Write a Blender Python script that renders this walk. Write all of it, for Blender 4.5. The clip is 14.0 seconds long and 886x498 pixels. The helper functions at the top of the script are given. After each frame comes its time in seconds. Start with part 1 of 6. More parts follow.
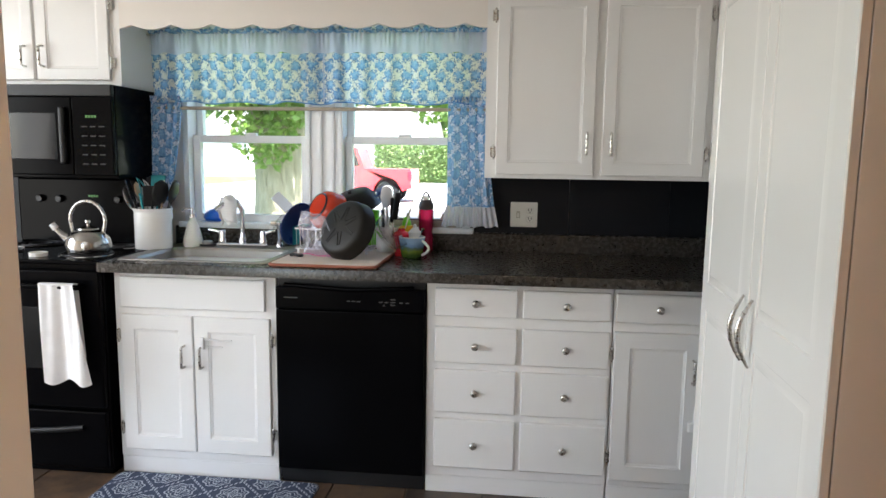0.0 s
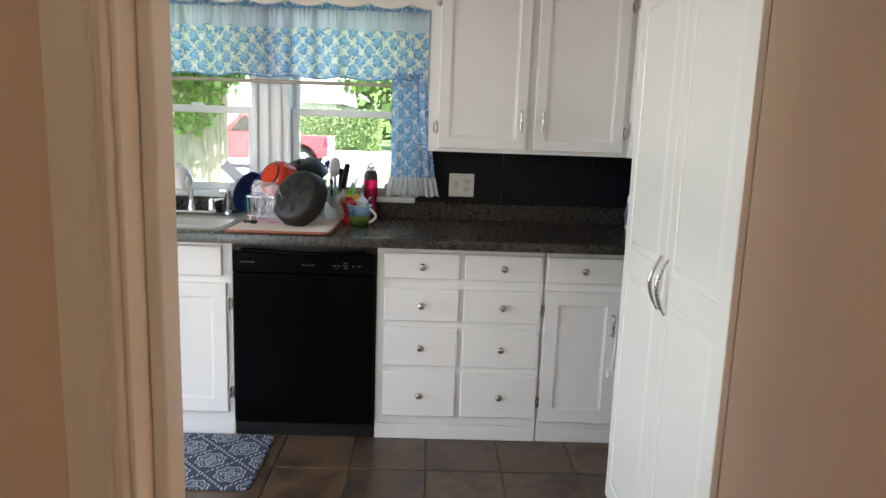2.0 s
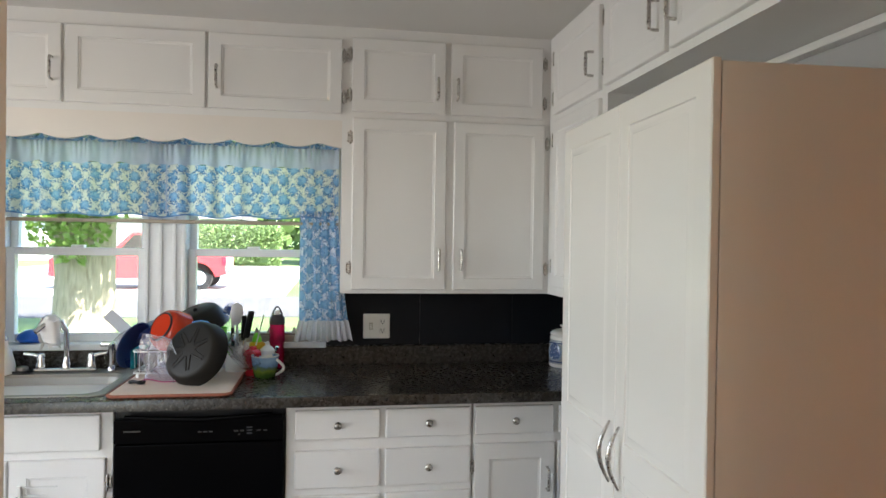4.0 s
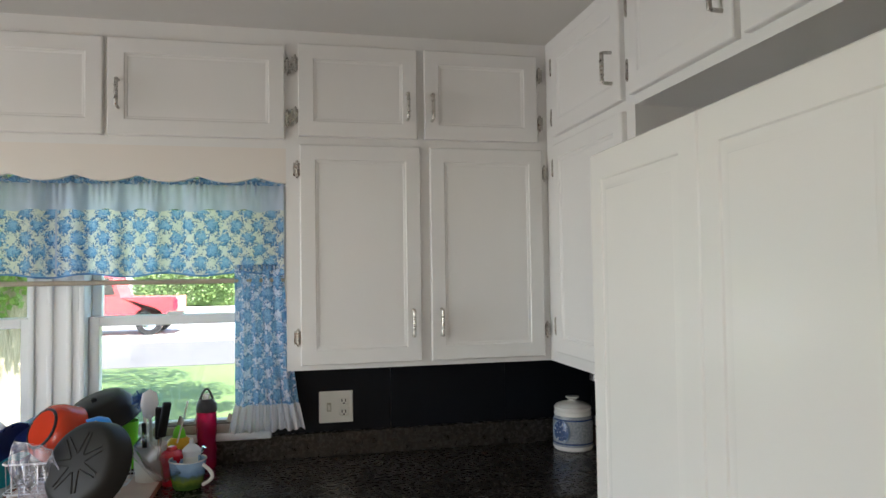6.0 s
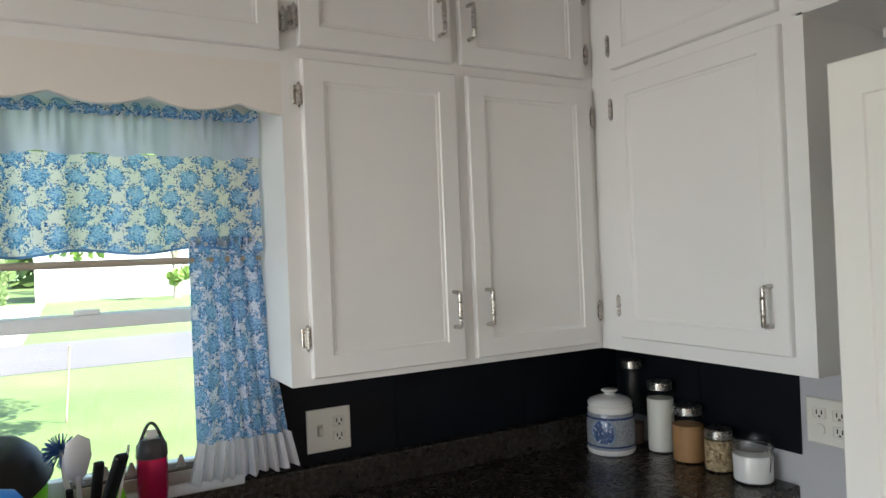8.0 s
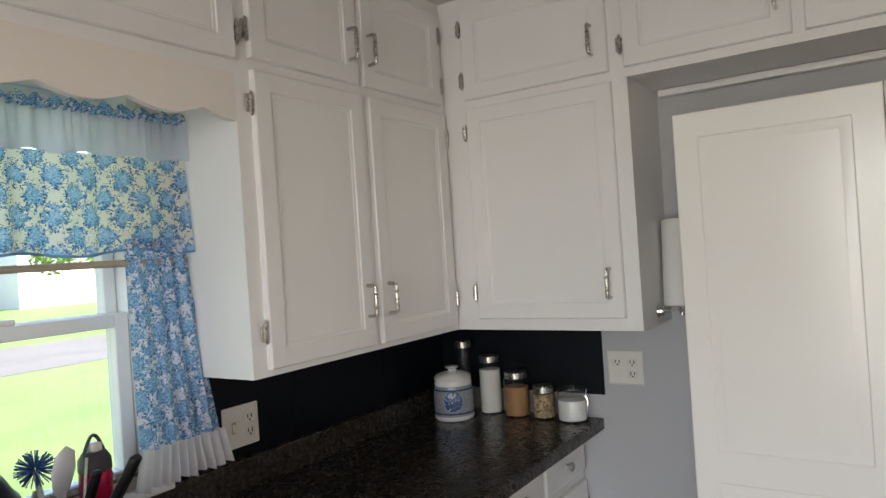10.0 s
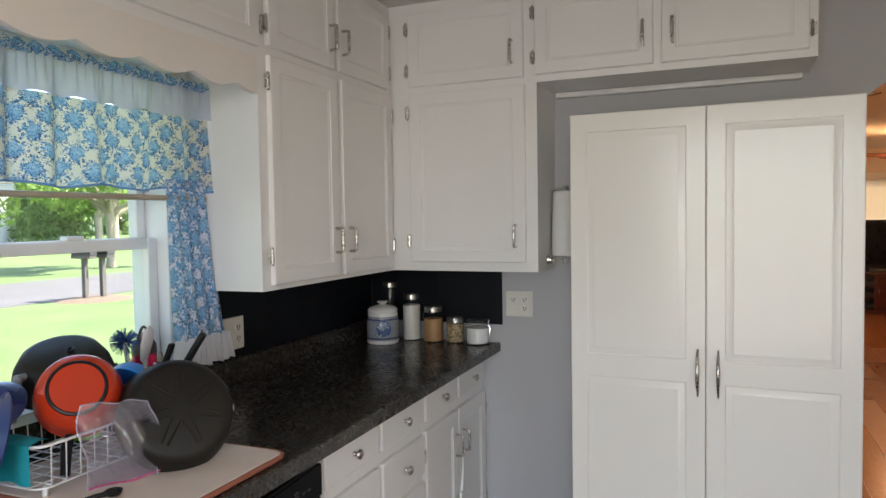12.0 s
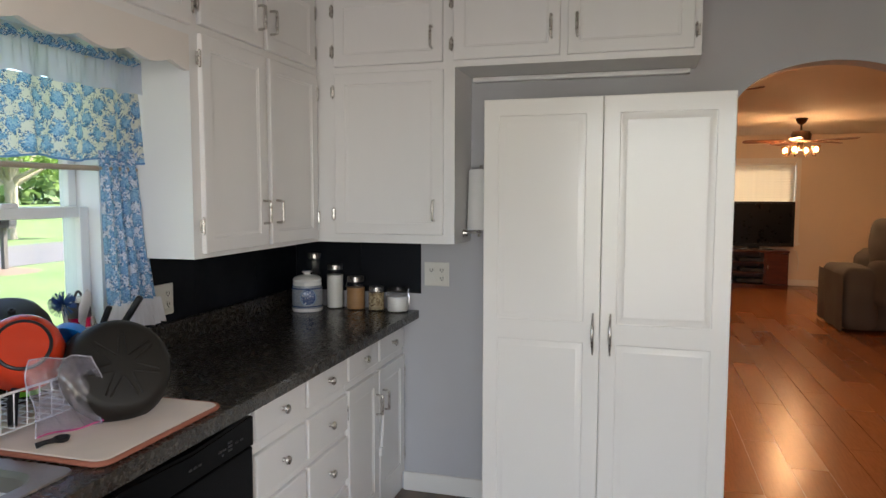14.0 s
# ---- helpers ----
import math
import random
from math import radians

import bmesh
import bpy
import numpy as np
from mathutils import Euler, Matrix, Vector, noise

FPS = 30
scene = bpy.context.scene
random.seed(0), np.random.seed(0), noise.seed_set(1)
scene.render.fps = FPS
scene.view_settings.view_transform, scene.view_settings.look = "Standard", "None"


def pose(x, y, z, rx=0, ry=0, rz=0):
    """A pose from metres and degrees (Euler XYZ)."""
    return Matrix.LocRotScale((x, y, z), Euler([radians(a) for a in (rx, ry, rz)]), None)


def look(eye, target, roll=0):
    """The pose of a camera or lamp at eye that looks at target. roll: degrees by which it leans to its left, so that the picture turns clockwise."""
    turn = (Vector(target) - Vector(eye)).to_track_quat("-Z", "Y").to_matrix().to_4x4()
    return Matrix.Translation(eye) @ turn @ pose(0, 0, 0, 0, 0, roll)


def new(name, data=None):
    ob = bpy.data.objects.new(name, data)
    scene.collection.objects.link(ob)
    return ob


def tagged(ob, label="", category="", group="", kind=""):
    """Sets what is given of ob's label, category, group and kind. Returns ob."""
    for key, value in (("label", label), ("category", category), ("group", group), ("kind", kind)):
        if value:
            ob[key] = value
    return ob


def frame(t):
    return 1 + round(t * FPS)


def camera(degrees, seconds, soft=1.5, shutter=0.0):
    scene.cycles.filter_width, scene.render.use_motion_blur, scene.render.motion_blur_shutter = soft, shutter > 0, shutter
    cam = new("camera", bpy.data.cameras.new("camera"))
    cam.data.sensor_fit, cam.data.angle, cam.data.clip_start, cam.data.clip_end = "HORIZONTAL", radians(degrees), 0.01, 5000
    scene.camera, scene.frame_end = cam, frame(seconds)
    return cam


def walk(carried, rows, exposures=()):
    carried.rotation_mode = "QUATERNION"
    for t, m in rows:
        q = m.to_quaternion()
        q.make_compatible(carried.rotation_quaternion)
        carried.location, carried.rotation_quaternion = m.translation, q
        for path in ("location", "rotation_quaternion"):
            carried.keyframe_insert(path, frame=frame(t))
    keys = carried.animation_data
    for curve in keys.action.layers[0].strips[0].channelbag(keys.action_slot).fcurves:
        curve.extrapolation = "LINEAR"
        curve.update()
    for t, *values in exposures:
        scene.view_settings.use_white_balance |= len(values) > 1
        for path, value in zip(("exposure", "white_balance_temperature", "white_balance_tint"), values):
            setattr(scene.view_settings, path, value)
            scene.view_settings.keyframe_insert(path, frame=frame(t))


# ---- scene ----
cam = camera(65.7, 14.0)
PATH = [
    (0, (0.000, -0.18, 1.345), (-0.212, 1.798, 1.084), 0.8),
    (0.5, (-0.024, -0.184, 1.345), (-0.187, 1.794, 1.058), 0.8),
    (1, (-0.075, -0.242, 1.352), (-0.107, 1.729, 0.997), 1.2),
    (1.5, (-0.113, -0.345, 1.365), (-0.094, 1.621, 1.004), 1.8),
    (2, (-0.130, -0.429, 1.370), (-0.084, 1.541, 1.025), 2.0),
    (2.5, (-0.125, -0.449, 1.380), (-0.043, 1.528, 1.082), 1.6),
    (3, (-0.139, -0.373, 1.400), (0.010, 1.611, 1.153), 1.4),
    (3.5, (-0.150, -0.296, 1.435), (0.072, 1.689, 1.286), 1.1),
    (4, (-0.178, -0.201, 1.495), (0.142, 1.778, 1.473), 0.8),
    (4.2, (-0.192, -0.165, 1.515), (0.166, 1.803, 1.543), 0.9),
    (6.3, (-0.12, 0.557, 1.583), (0.34, 2.501, 1.67), -1.5),
    (6.5, (-0.14, 0.641, 1.574), (0.367, 2.573, 1.676), -1.5),
    (7, (-0.254, 0.869, 1.565), (0.34, 2.776, 1.656), -1.2),
    (7.5, (-0.372, 1.045, 1.553), (0.269, 2.939, 1.597), -1.1),
    (8, (-0.583, 1.226, 1.555), (0.384, 2.976, 1.572), -2.3),
    (8.2, (-0.655, 1.268, 1.556), (0.440, 2.937, 1.582), -2.7),
    (10.3, (-1.372, 1.505, 1.541), (0.384, 2.460, 1.534), -2.0),
    (10.5, (-1.462, 1.527, 1.535), (0.337, 2.402, 1.524), -0.8),
    (11, (-1.638, 1.439, 1.505), (0.15, 2.337, 1.487), 0.4),
    (11.5, (-1.777, 1.398, 1.503), (0.013, 2.288, 1.453), 0.2),
    (12, (-1.914, 1.404, 1.492), (-0.067, 2.166, 1.402), -0.9),
    (12.5, (-2.045, 1.401, 1.492), (-0.16, 2.061, 1.37), -1.0),
    (13, (-2.085, 1.369, 1.491), (-0.189, 1.986, 1.334), -0.2),
    (13.5, (-2.099, 1.338, 1.49), (-0.192, 1.914, 1.324), 0.0),
    (14, (-2.102, 1.334, 1.49), (-0.184, 1.879, 1.328), 0.1),
]
EXPOSURES = [(0, 2.93, 6450, 11), (3, 2.98, 6450, 11), (4.2, 2.76, 6450, 10), (6.5, 2.70, 6400, 10), (8.2, 2.68, 6450, 11), (10.5, 2.50, 6750, 14), (14, 2.44, 6650, 14)]
walk(cam, [(t, look(eye, target, roll)) for t, eye, target, roll in PATH], EXPOSURES)

# ---- light ----
world = bpy.data.worlds.new("world")
scene.world = world
world.use_nodes = True
wn = world.node_tree
sky = wn.nodes.new("ShaderNodeTexSky")
sky.sky_type, sky.sun_disc = "NISHITA", False
sky.sun_elevation, sky.sun_rotation = radians(50), radians(135)
wn.links.new(sky.outputs[0], wn.nodes["Background"].inputs[0])
wn.nodes["Background"].inputs[1].default_value = 0.15


def lamp(name, kind, m, energy, colour, **more):
    data = bpy.data.lights.new(name, kind)
    data.energy, data.color = energy, colour
    for key, value in more.items():
        setattr(data, key, value)
    ob = new(name, data)
    ob.matrix_world = m
    return ob


SUN_DIR = Vector((0.45, -0.45, 0.77))
lamp("sun", "SUN", look(SUN_DIR * 30, (0, 0, 0)), 4.5, (1, 0.95, 0.87), angle=radians(0.5))
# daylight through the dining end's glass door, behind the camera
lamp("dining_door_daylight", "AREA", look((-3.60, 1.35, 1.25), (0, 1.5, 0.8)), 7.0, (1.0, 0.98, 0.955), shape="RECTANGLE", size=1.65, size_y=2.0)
# added fill lamp, aimed down at the base cabinets from an unseen south opening
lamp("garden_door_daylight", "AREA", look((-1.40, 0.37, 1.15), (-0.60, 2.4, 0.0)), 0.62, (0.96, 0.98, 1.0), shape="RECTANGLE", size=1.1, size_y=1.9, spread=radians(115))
# ceiling light of the hall behind the camera
lamp("hall_light", "POINT", pose(0.2, -1.9, 2.2), 2.1, (1.0, 0.80, 0.60), shadow_soft_size=0.15)
WARM = (1.0, 0.57, 0.27)
FAN_WATTS = 11


# ---- materials ----
class Nodes:
    """Short hand for building a node material."""

    def __init__(self, name):
        self.m = bpy.data.materials.new(name)
        self.m.use_nodes = True
        self.t = self.m.node_tree
        self.p = self.t.nodes["Principled BSDF"]
        self.out = self.t.nodes["Material Output"]
        self.co = self.t.nodes.new("ShaderNodeTexCoord").outputs["Object"]

    def put(self, socket, v):
        if isinstance(v, bpy.types.NodeSocket):
            self.t.links.new(v, socket)
        elif v is not None:
            socket.default_value = (*v, 1) if isinstance(v, tuple) and len(v) == 3 and len(socket.default_value) == 4 else v

    def math(self, op, a, b=None, c=None):
        n = self.t.nodes.new("ShaderNodeMath")
        n.operation = op
        for s, v in zip(n.inputs, (a, b, c)):
            self.put(s, v)
        return n.outputs[0]

    def sep(self, v=None):
        n = self.t.nodes.new("ShaderNodeSeparateXYZ")
        self.put(n.inputs[0], v or self.co)
        return n.outputs

    def join(self, x, y, z):
        n = self.t.nodes.new("ShaderNodeCombineXYZ")
        for s, v in zip(n.inputs, (x, y, z)):
            self.put(s, v)
        return n.outputs[0]

    def scaled(self, s, v=None):
        n = self.t.nodes.new("ShaderNodeMapping")
        self.put(n.inputs[0], v or self.co)
        n.inputs["Scale"].default_value = s
        return n.outputs[0]

    def noise(self, scale, detail=4, rough=0.55, v=None, colour=False):
        n = self.t.nodes.new("ShaderNodeTexNoise")
        self.put(n.inputs["Vector"], v or self.co)
        n.inputs["Scale"].default_value, n.inputs["Detail"].default_value, n.inputs["Roughness"].default_value = scale, detail, rough
        return n.outputs[1 if colour else 0]

    def voronoi(self, scale, out="Distance", feature="F1", v=None):
        n = self.t.nodes.new("ShaderNodeTexVoronoi")
        n.feature = feature
        self.put(n.inputs["Vector"], v or self.co)
        n.inputs["Scale"].default_value = scale
        return n.outputs[out]

    def ramp(self, f, *stops):
        n = self.t.nodes.new("ShaderNodeValToRGB")
        self.put(n.inputs[0], f)
        e = n.color_ramp.elements
        while len(e) < len(stops):
            e.new(0.5)
        for k, (at, c) in zip(e, stops):
            k.position, k.color = at, (*c, 1) if isinstance(c, tuple) else (c, c, c, 1)
        return n.outputs[0]

    def mix(self, f, a, b):
        n = self.t.nodes.new("ShaderNodeMix")
        n.data_type = "RGBA"
        self.put(n.inputs[0], f), self.put(n.inputs[6], a), self.put(n.inputs[7], b)
        return n.outputs[2]

    def random(self):
        return self.t.nodes.new("ShaderNodeObjectInfo").outputs["Random"]

    def bump(self, h, strength=0.2, distance=0.002):
        n = self.t.nodes.new("ShaderNodeBump")
        n.inputs["Strength"].default_value, n.inputs["Distance"].default_value = strength, distance
        self.put(n.inputs["Height"], h)
        self.put(self.p.inputs["Normal"], n.outputs[0])
        return self

    def done(self, colour=None, rough=None, metal=None, **more):
        self.put(self.p.inputs["Base Color"], colour), self.put(self.p.inputs["Roughness"], rough), self.put(self.p.inputs["Metallic"], metal)
        for key, v in more.items():
            self.put(self.p.inputs[key.replace("_", " ")], v)
        return self.m


def paint(name, c, rough=0.4, var=0.05, scale=3.0, bump=0.06, grain=140, metal=0.0, stretch=(1, 1, 1), patchy=0.15, **more):
    """A painted or plain surface with broad unevenness and a fine grain."""
    n = Nodes(name)
    v = n.scaled(stretch)
    broad = n.noise(scale, 5, v=v)
    lo, hi = tuple(max(0, k * (1 - var)) for k in c), tuple(min(1, k * (1 + var)) for k in c)
    fine = n.noise(grain, 3, v=v)
    n.bump(fine, bump, 0.001)
    r = n.ramp(n.noise(scale * 4, 3), (0.3, max(0.02, rough * (1 - patchy))), (0.7, min(1, rough * (1 + patchy))))
    return n.done(n.ramp(broad, (0.3, lo), (0.7, hi)), r, metal, **more)


def thin_glass(name, tint=(0.97, 0.98, 0.98), rough=0.02, gloss=1.0):
    n = Nodes(name)
    t = n.t.nodes
    clear, shine, mixer, lw_ = t.new("ShaderNodeBsdfTransparent"), t.new("ShaderNodeBsdfGlossy"), t.new("ShaderNodeMixShader"), t.new("ShaderNodeLayerWeight")
    clear.inputs[0].default_value = (*tint, 1)
    shine.inputs["Roughness"].default_value = rough
    sheen = n.math("ADD", n.math("MULTIPLY", n.math("POWER", lw_.outputs["Facing"], 5.0), 0.9), 0.03)
    n.t.links.new(n.math("MINIMUM", n.math("MULTIPLY", sheen, gloss), 0.95), mixer.inputs[0])
    n.t.links.new(clear.outputs[0], mixer.inputs[1])
    n.t.links.new(shine.outputs[0], mixer.inputs[2])
    n.t.links.new(mixer.outputs[0], n.out.inputs[0])
    return n.m


def film(name, tint, veil, rough=0.2):
    """Thin plastic film: clear, with a sheen and a faint milky veil."""
    m = thin_glass(name, tint, rough, 3.0)
    t = m.node_tree
    out = t.nodes["Material Output"]
    mixer, milk = t.nodes.new("ShaderNodeMixShader"), t.nodes.new("ShaderNodeBsdfDiffuse")
    milk.inputs[0].default_value = (0.72, 0.70, 0.78, 1)
    mixer.inputs[0].default_value = veil
    t.links.new(out.inputs[0].links[0].from_socket, mixer.inputs[1])
    t.links.new(milk.outputs[0], mixer.inputs[2])
    t.links.new(mixer.outputs[0], out.inputs[0])
    return m


def glow(name, c, strength):
    n = Nodes(name)
    return n.done(c, 0.4, Emission_Color=c, Emission_Strength=strength)


WHITE = paint("white_cabinet_paint", (0.80, 0.79, 0.775), 0.34, 0.025, 2.5, 0.10, 60, stretch=(1, 1, 0.25))
PANTRY = paint("white_foil", (0.83, 0.805, 0.76), 0.19, 0.01, 2, 0.004, 400, patchy=0.01)
CREAM = paint("cream_wall_paint", (0.80, 0.75, 0.70), 0.6, 0.03, 2, 0.12, 160)
GREYWALL = paint("grey_wall_paint", (0.47, 0.47, 0.49), 0.55, 0.04, 2, 0.15, 180)
CEIL = paint("ceiling_paint", (0.72, 0.70, 0.67), 0.8, 0.03, 2, 0.35, 220)
TRIM = paint("white_trim_paint", (0.78, 0.76, 0.72), 0.4, 0.03, 3, 0.06, 80)
BEIGE = paint("beige_wall_paint", (0.72, 0.60, 0.48), 0.6, 0.04, 2, 0.15, 180)
VINYL = paint("white_vinyl", (0.82, 0.84, 0.86), 0.35, 0.02, 3, 0.02, 60)
BLACK = paint("black_enamel", (0.0022, 0.0022, 0.0027), 0.16, 0.2, 4, 0.01, 60, patchy=0.02, Specular_IOR_Level=0.045)
BLACKM = paint("black_plastic", (0.011, 0.011, 0.012), 0.38, 0.2, 6, 0.06, 160, Specular_IOR_Level=0.3)
SPLASH = paint("black_splashback_paint", (0.003, 0.0045, 0.0075), 0.45, 0.3, 5, 0.2, 90, Specular_IOR_Level=0.22)
CHROME = paint("chrome", (0.78, 0.78, 0.79), 0.10, 0.03, 8, 0.01, 60, metal=1.0)
NICKEL = paint("brushed_nickel", (0.50, 0.48, 0.45), 0.28, 0.12, 30, 0.06, 260, metal=1.0)
STEEL = paint("stainless_steel", (0.47, 0.45, 0.43), 0.38, 0.04, 3, 0.03, 300, metal=1.0, stretch=(0.1, 1, 1))
GLASS = thin_glass("window_glass")


def counter_material():
    """Dark laminate with pale flecks in drifts and brown clouds."""
    n = Nodes("dark_speckled_laminate")
    fleck = n.ramp(n.noise(165, 5, 0.72), (0.50, 0.0), (0.60, 0.45), (0.70, 1.0))
    drift = n.ramp(n.noise(22, 4, 0.6), (0.36, 0.10), (0.64, 0.80))
    base = n.ramp(n.noise(38, 5, 0.6), (0.35, (0.012, 0.0105, 0.009)), (0.65, (0.034, 0.029, 0.024)))
    c = n.mix(n.math("MULTIPLY", fleck, drift), base, (0.17, 0.15, 0.13))
    n.bump(n.noise(260, 3), 0.10, 0.0006)
    return n.done(c, n.ramp(n.noise(60, 4), (0.3, 0.20), (0.7, 0.33)))


def slate_material():
    n = Nodes("brown_slate_tile")
    r = n.random()
    shift = n.t.nodes.new("ShaderNodeVectorMath")
    n.put(shift.inputs[0], n.co)
    n.put(shift.inputs[1], n.join(n.math("MULTIPLY", r, 37.0), n.math("MULTIPLY", r, 91.0), 0.0))
    v = shift.outputs[0]
    c = n.ramp(n.noise(5, 8, 0.65, v), (0.28, (0.024, 0.018, 0.013)), (0.43, (0.062, 0.041, 0.028)), (0.56, (0.13, 0.080, 0.046)), (0.72, (0.058, 0.046, 0.037)))
    c2 = n.mix(n.math("MULTIPLY", r, 0.55), c, (0.038, 0.032, 0.028))
    n.bump(n.noise(9, 5, 0.6, v), 0.07, 0.003)
    return n.done(c2, n.ramp(n.noise(22, 5, v=v), (0.3, 0.30), (0.7, 0.42)))


def plank_material():
    n = Nodes("reddish_laminate_plank")
    r = n.random()
    v = n.scaled((1.2, 14, 1))
    grain = n.noise(6, 7, 0.6, v)
    c = n.ramp(grain, (0.25, (0.235, 0.088, 0.034)), (0.6, (0.31, 0.122, 0.048)), (0.8, (0.265, 0.102, 0.040)))
    c2 = n.mix(n.math("MULTIPLY", r, 0.25), c, (0.33, 0.138, 0.058))
    n.bump(grain, 0.03, 0.0006)
    return n.done(c2, n.math("ADD", n.math("MULTIPLY", r, 0.06), 0.23))


def wood_material(name, a, b, rough=0.4, stretch=(1, 12, 12)):
    n = Nodes(name)
    g = n.noise(5, 7, 0.62, n.scaled(stretch))
    n.bump(g, 0.12, 0.001)
    return n.done(n.ramp(g, (0.3, a), (0.7, b)), rough)


def floral_material(name, px=0.079, pz=0.088, sheer=0.65, base=(0.91, 0.89, 0.82), size=0.285, deep=0.0):
    """Cream cotton printed with sprays of blue roses in a half-drop repeat."""
    n = Nodes(name)
    o = n.sep()
    w = n.sep(n.noise(55, 3, colour=True))
    u = n.math("DIVIDE", n.math("ADD", o[0], n.math("MULTIPLY", n.math("SUBTRACT", w[0], 0.5), 0.034)), px)
    s = n.math("DIVIDE", n.math("ADD", o[2], n.math("MULTIPLY", n.math("SUBTRACT", w[1], 0.5), 0.034)), pz)

    def cell(k, du=0.0, dv=0.0):
        a = n.math("SUBTRACT", n.math("FRACT", n.math("ADD", u, k + du)), 0.5)
        b = n.math("SUBTRACT", n.math("FRACT", n.math("ADD", s, k + dv)), 0.5)
        return n.math("SQRT", n.math("ADD", n.math("MULTIPLY", a, a), n.math("MULTIPLY", b, b)))

    spray = n.math("MINIMUM", cell(0.0), cell(0.5))
    rose = n.math("MINIMUM", cell(0.0, 0.0, -0.07), cell(0.5, 0.0, -0.07))
    edge = n.math("ADD", spray, n.math("MULTIPLY", n.math("SUBTRACT", n.noise(105, 4, 0.7), 0.5), 1.05))
    inside = n.ramp(edge, (size - 0.03, 1.0), (size + 0.02, 0.0))
    strokes = n.noise(240, 3, 0.65, n.scaled((1, 1, 1.4)))
    petals = n.ramp(n.math("ADD", strokes, n.math("MULTIPLY", n.math("SUBTRACT", 0.22, rose), 0.55 - deep)), (0.36, (0.045, 0.14, 0.37)), (0.44, (0.12, 0.31, 0.62)), (0.52, (0.27, 0.52, 0.78)), (0.66, (0.50, 0.72, 0.87)))
    ring = n.ramp(spray, (size - 0.14, 0.0), (size - 0.06, 1.0), (size + 0.08, 1.0), (size + 0.13, 0.0))
    leaf = n.ramp(n.noise(215, 1, 0.4, n.scaled((1, 1, 1.5))), (0.60, 0.0), (0.64, 1.0))
    c = n.mix(inside, base, petals)
    c = n.mix(n.math("MULTIPLY", ring, leaf), c, (0.035, 0.10, 0.24))
    return cloth(n, c, sheer)


def cloth(n, c, sheer):
    """Woven cloth that lets part of the light through."""
    n.bump(n.noise(900, 2), 0.15, 0.0005)
    n.done(c, 0.9)
    tr, mixer = n.t.nodes.new("ShaderNodeBsdfTranslucent"), n.t.nodes.new("ShaderNodeMixShader")
    n.put(tr.inputs[0], c)
    mixer.inputs[0].default_value = sheer
    n.t.links.new(n.p.outputs[0], mixer.inputs[1])
    n.t.links.new(tr.outputs[0], mixer.inputs[2])
    n.t.links.new(mixer.outputs[0], n.out.inputs[0])
    return n.m


def plain_cloth(name, c, sheer=0.4):
    n = Nodes(name)
    f = n.noise(14, 4)
    return cloth(n, n.ramp(f, (0.3, tuple(k * 0.92 for k in c)), (0.7, c)), sheer)


def rug_material():
    n = Nodes("navy_medallion_mat")
    o = n.sep()
    S = 0.155
    a = n.math("DIVIDE", n.math("ADD", o[0], n.math("MULTIPLY", o[1], 1.0)), S * 1.41)
    b = n.math("DIVIDE", n.math("SUBTRACT", o[0], n.math("MULTIPLY", o[1], 1.0)), S * 1.41)
    fa, fb = n.math("SUBTRACT", n.math("FRACT", a), 0.5), n.math("SUBTRACT", n.math("FRACT", b), 0.5)
    aa, ab = n.math("ABSOLUTE", fa), n.math("ABSOLUTE", fb)
    edge = n.math("MAXIMUM", aa, ab)
    beads = n.math("GREATER_THAN", n.math("SINE", n.math("MULTIPLY", n.math("ADD", a, b), 46.0)), -0.2)
    lines = n.math("MULTIPLY", n.math("GREATER_THAN", edge, 0.465), beads)
    rad = n.math("SQRT", n.math("ADD", n.math("MULTIPLY", fa, fa), n.math("MULTIPLY", fb, fb)))
    ang = n.math("ARCTAN2", fb, fa)
    lobes = n.math("ADD", rad, n.math("MULTIPLY", n.math("COSINE", n.math("MULTIPLY", ang, 8.0)), 0.03))
    lob2 = n.math("ADD", rad, n.math("MULTIPLY", n.math("COSINE", n.math("MULTIPLY", ang, 4.0)), 0.06))
    rings = n.math("MAXIMUM", n.math("COMPARE", lobes, 0.36, 0.022), n.math("MAXIMUM", n.math("COMPARE", lobes, 0.27, 0.014), n.math("COMPARE", lob2, 0.17, 0.025)))
    heart = n.math("COMPARE", lob2, 0.06, 0.03)
    m = n.math("MULTIPLY", n.math("MAXIMUM", n.math("MAXIMUM", lines, rings), heart), n.ramp(n.noise(60, 3), (0.3, 0.65), (0.6, 1.0)))
    c = n.mix(m, (0.028, 0.043, 0.085), (0.42, 0.46, 0.52))
    n.bump(n.noise(260, 3), 0.3, 0.001)
    return n.done(c, 0.75)


def lawn_material():
    n = Nodes("lawn")
    c = n.ramp(n.noise(0.5, 6), (0.3, (0.07, 0.115, 0.028)), (0.6, (0.105, 0.165, 0.045)), (0.8, (0.155, 0.19, 0.07)))
    n.bump(n.noise(60, 4), 0.6, 0.02)
    return n.done(n.mix(n.ramp(n.noise(40, 3), (0.4, 0.0), (0.7, 0.5)), c, (0.045, 0.09, 0.02)), 0.9)


def bark_material():
    n = Nodes("tree_bark")
    g = n.noise(9, 7, 0.65, n.scaled((3, 3, 0.6)))
    n.bump(g, 0.9, 0.03)
    return n.done(n.ramp(g, (0.3, (0.20, 0.17, 0.11)), (0.7, (0.42, 0.37, 0.27))), 0.9)


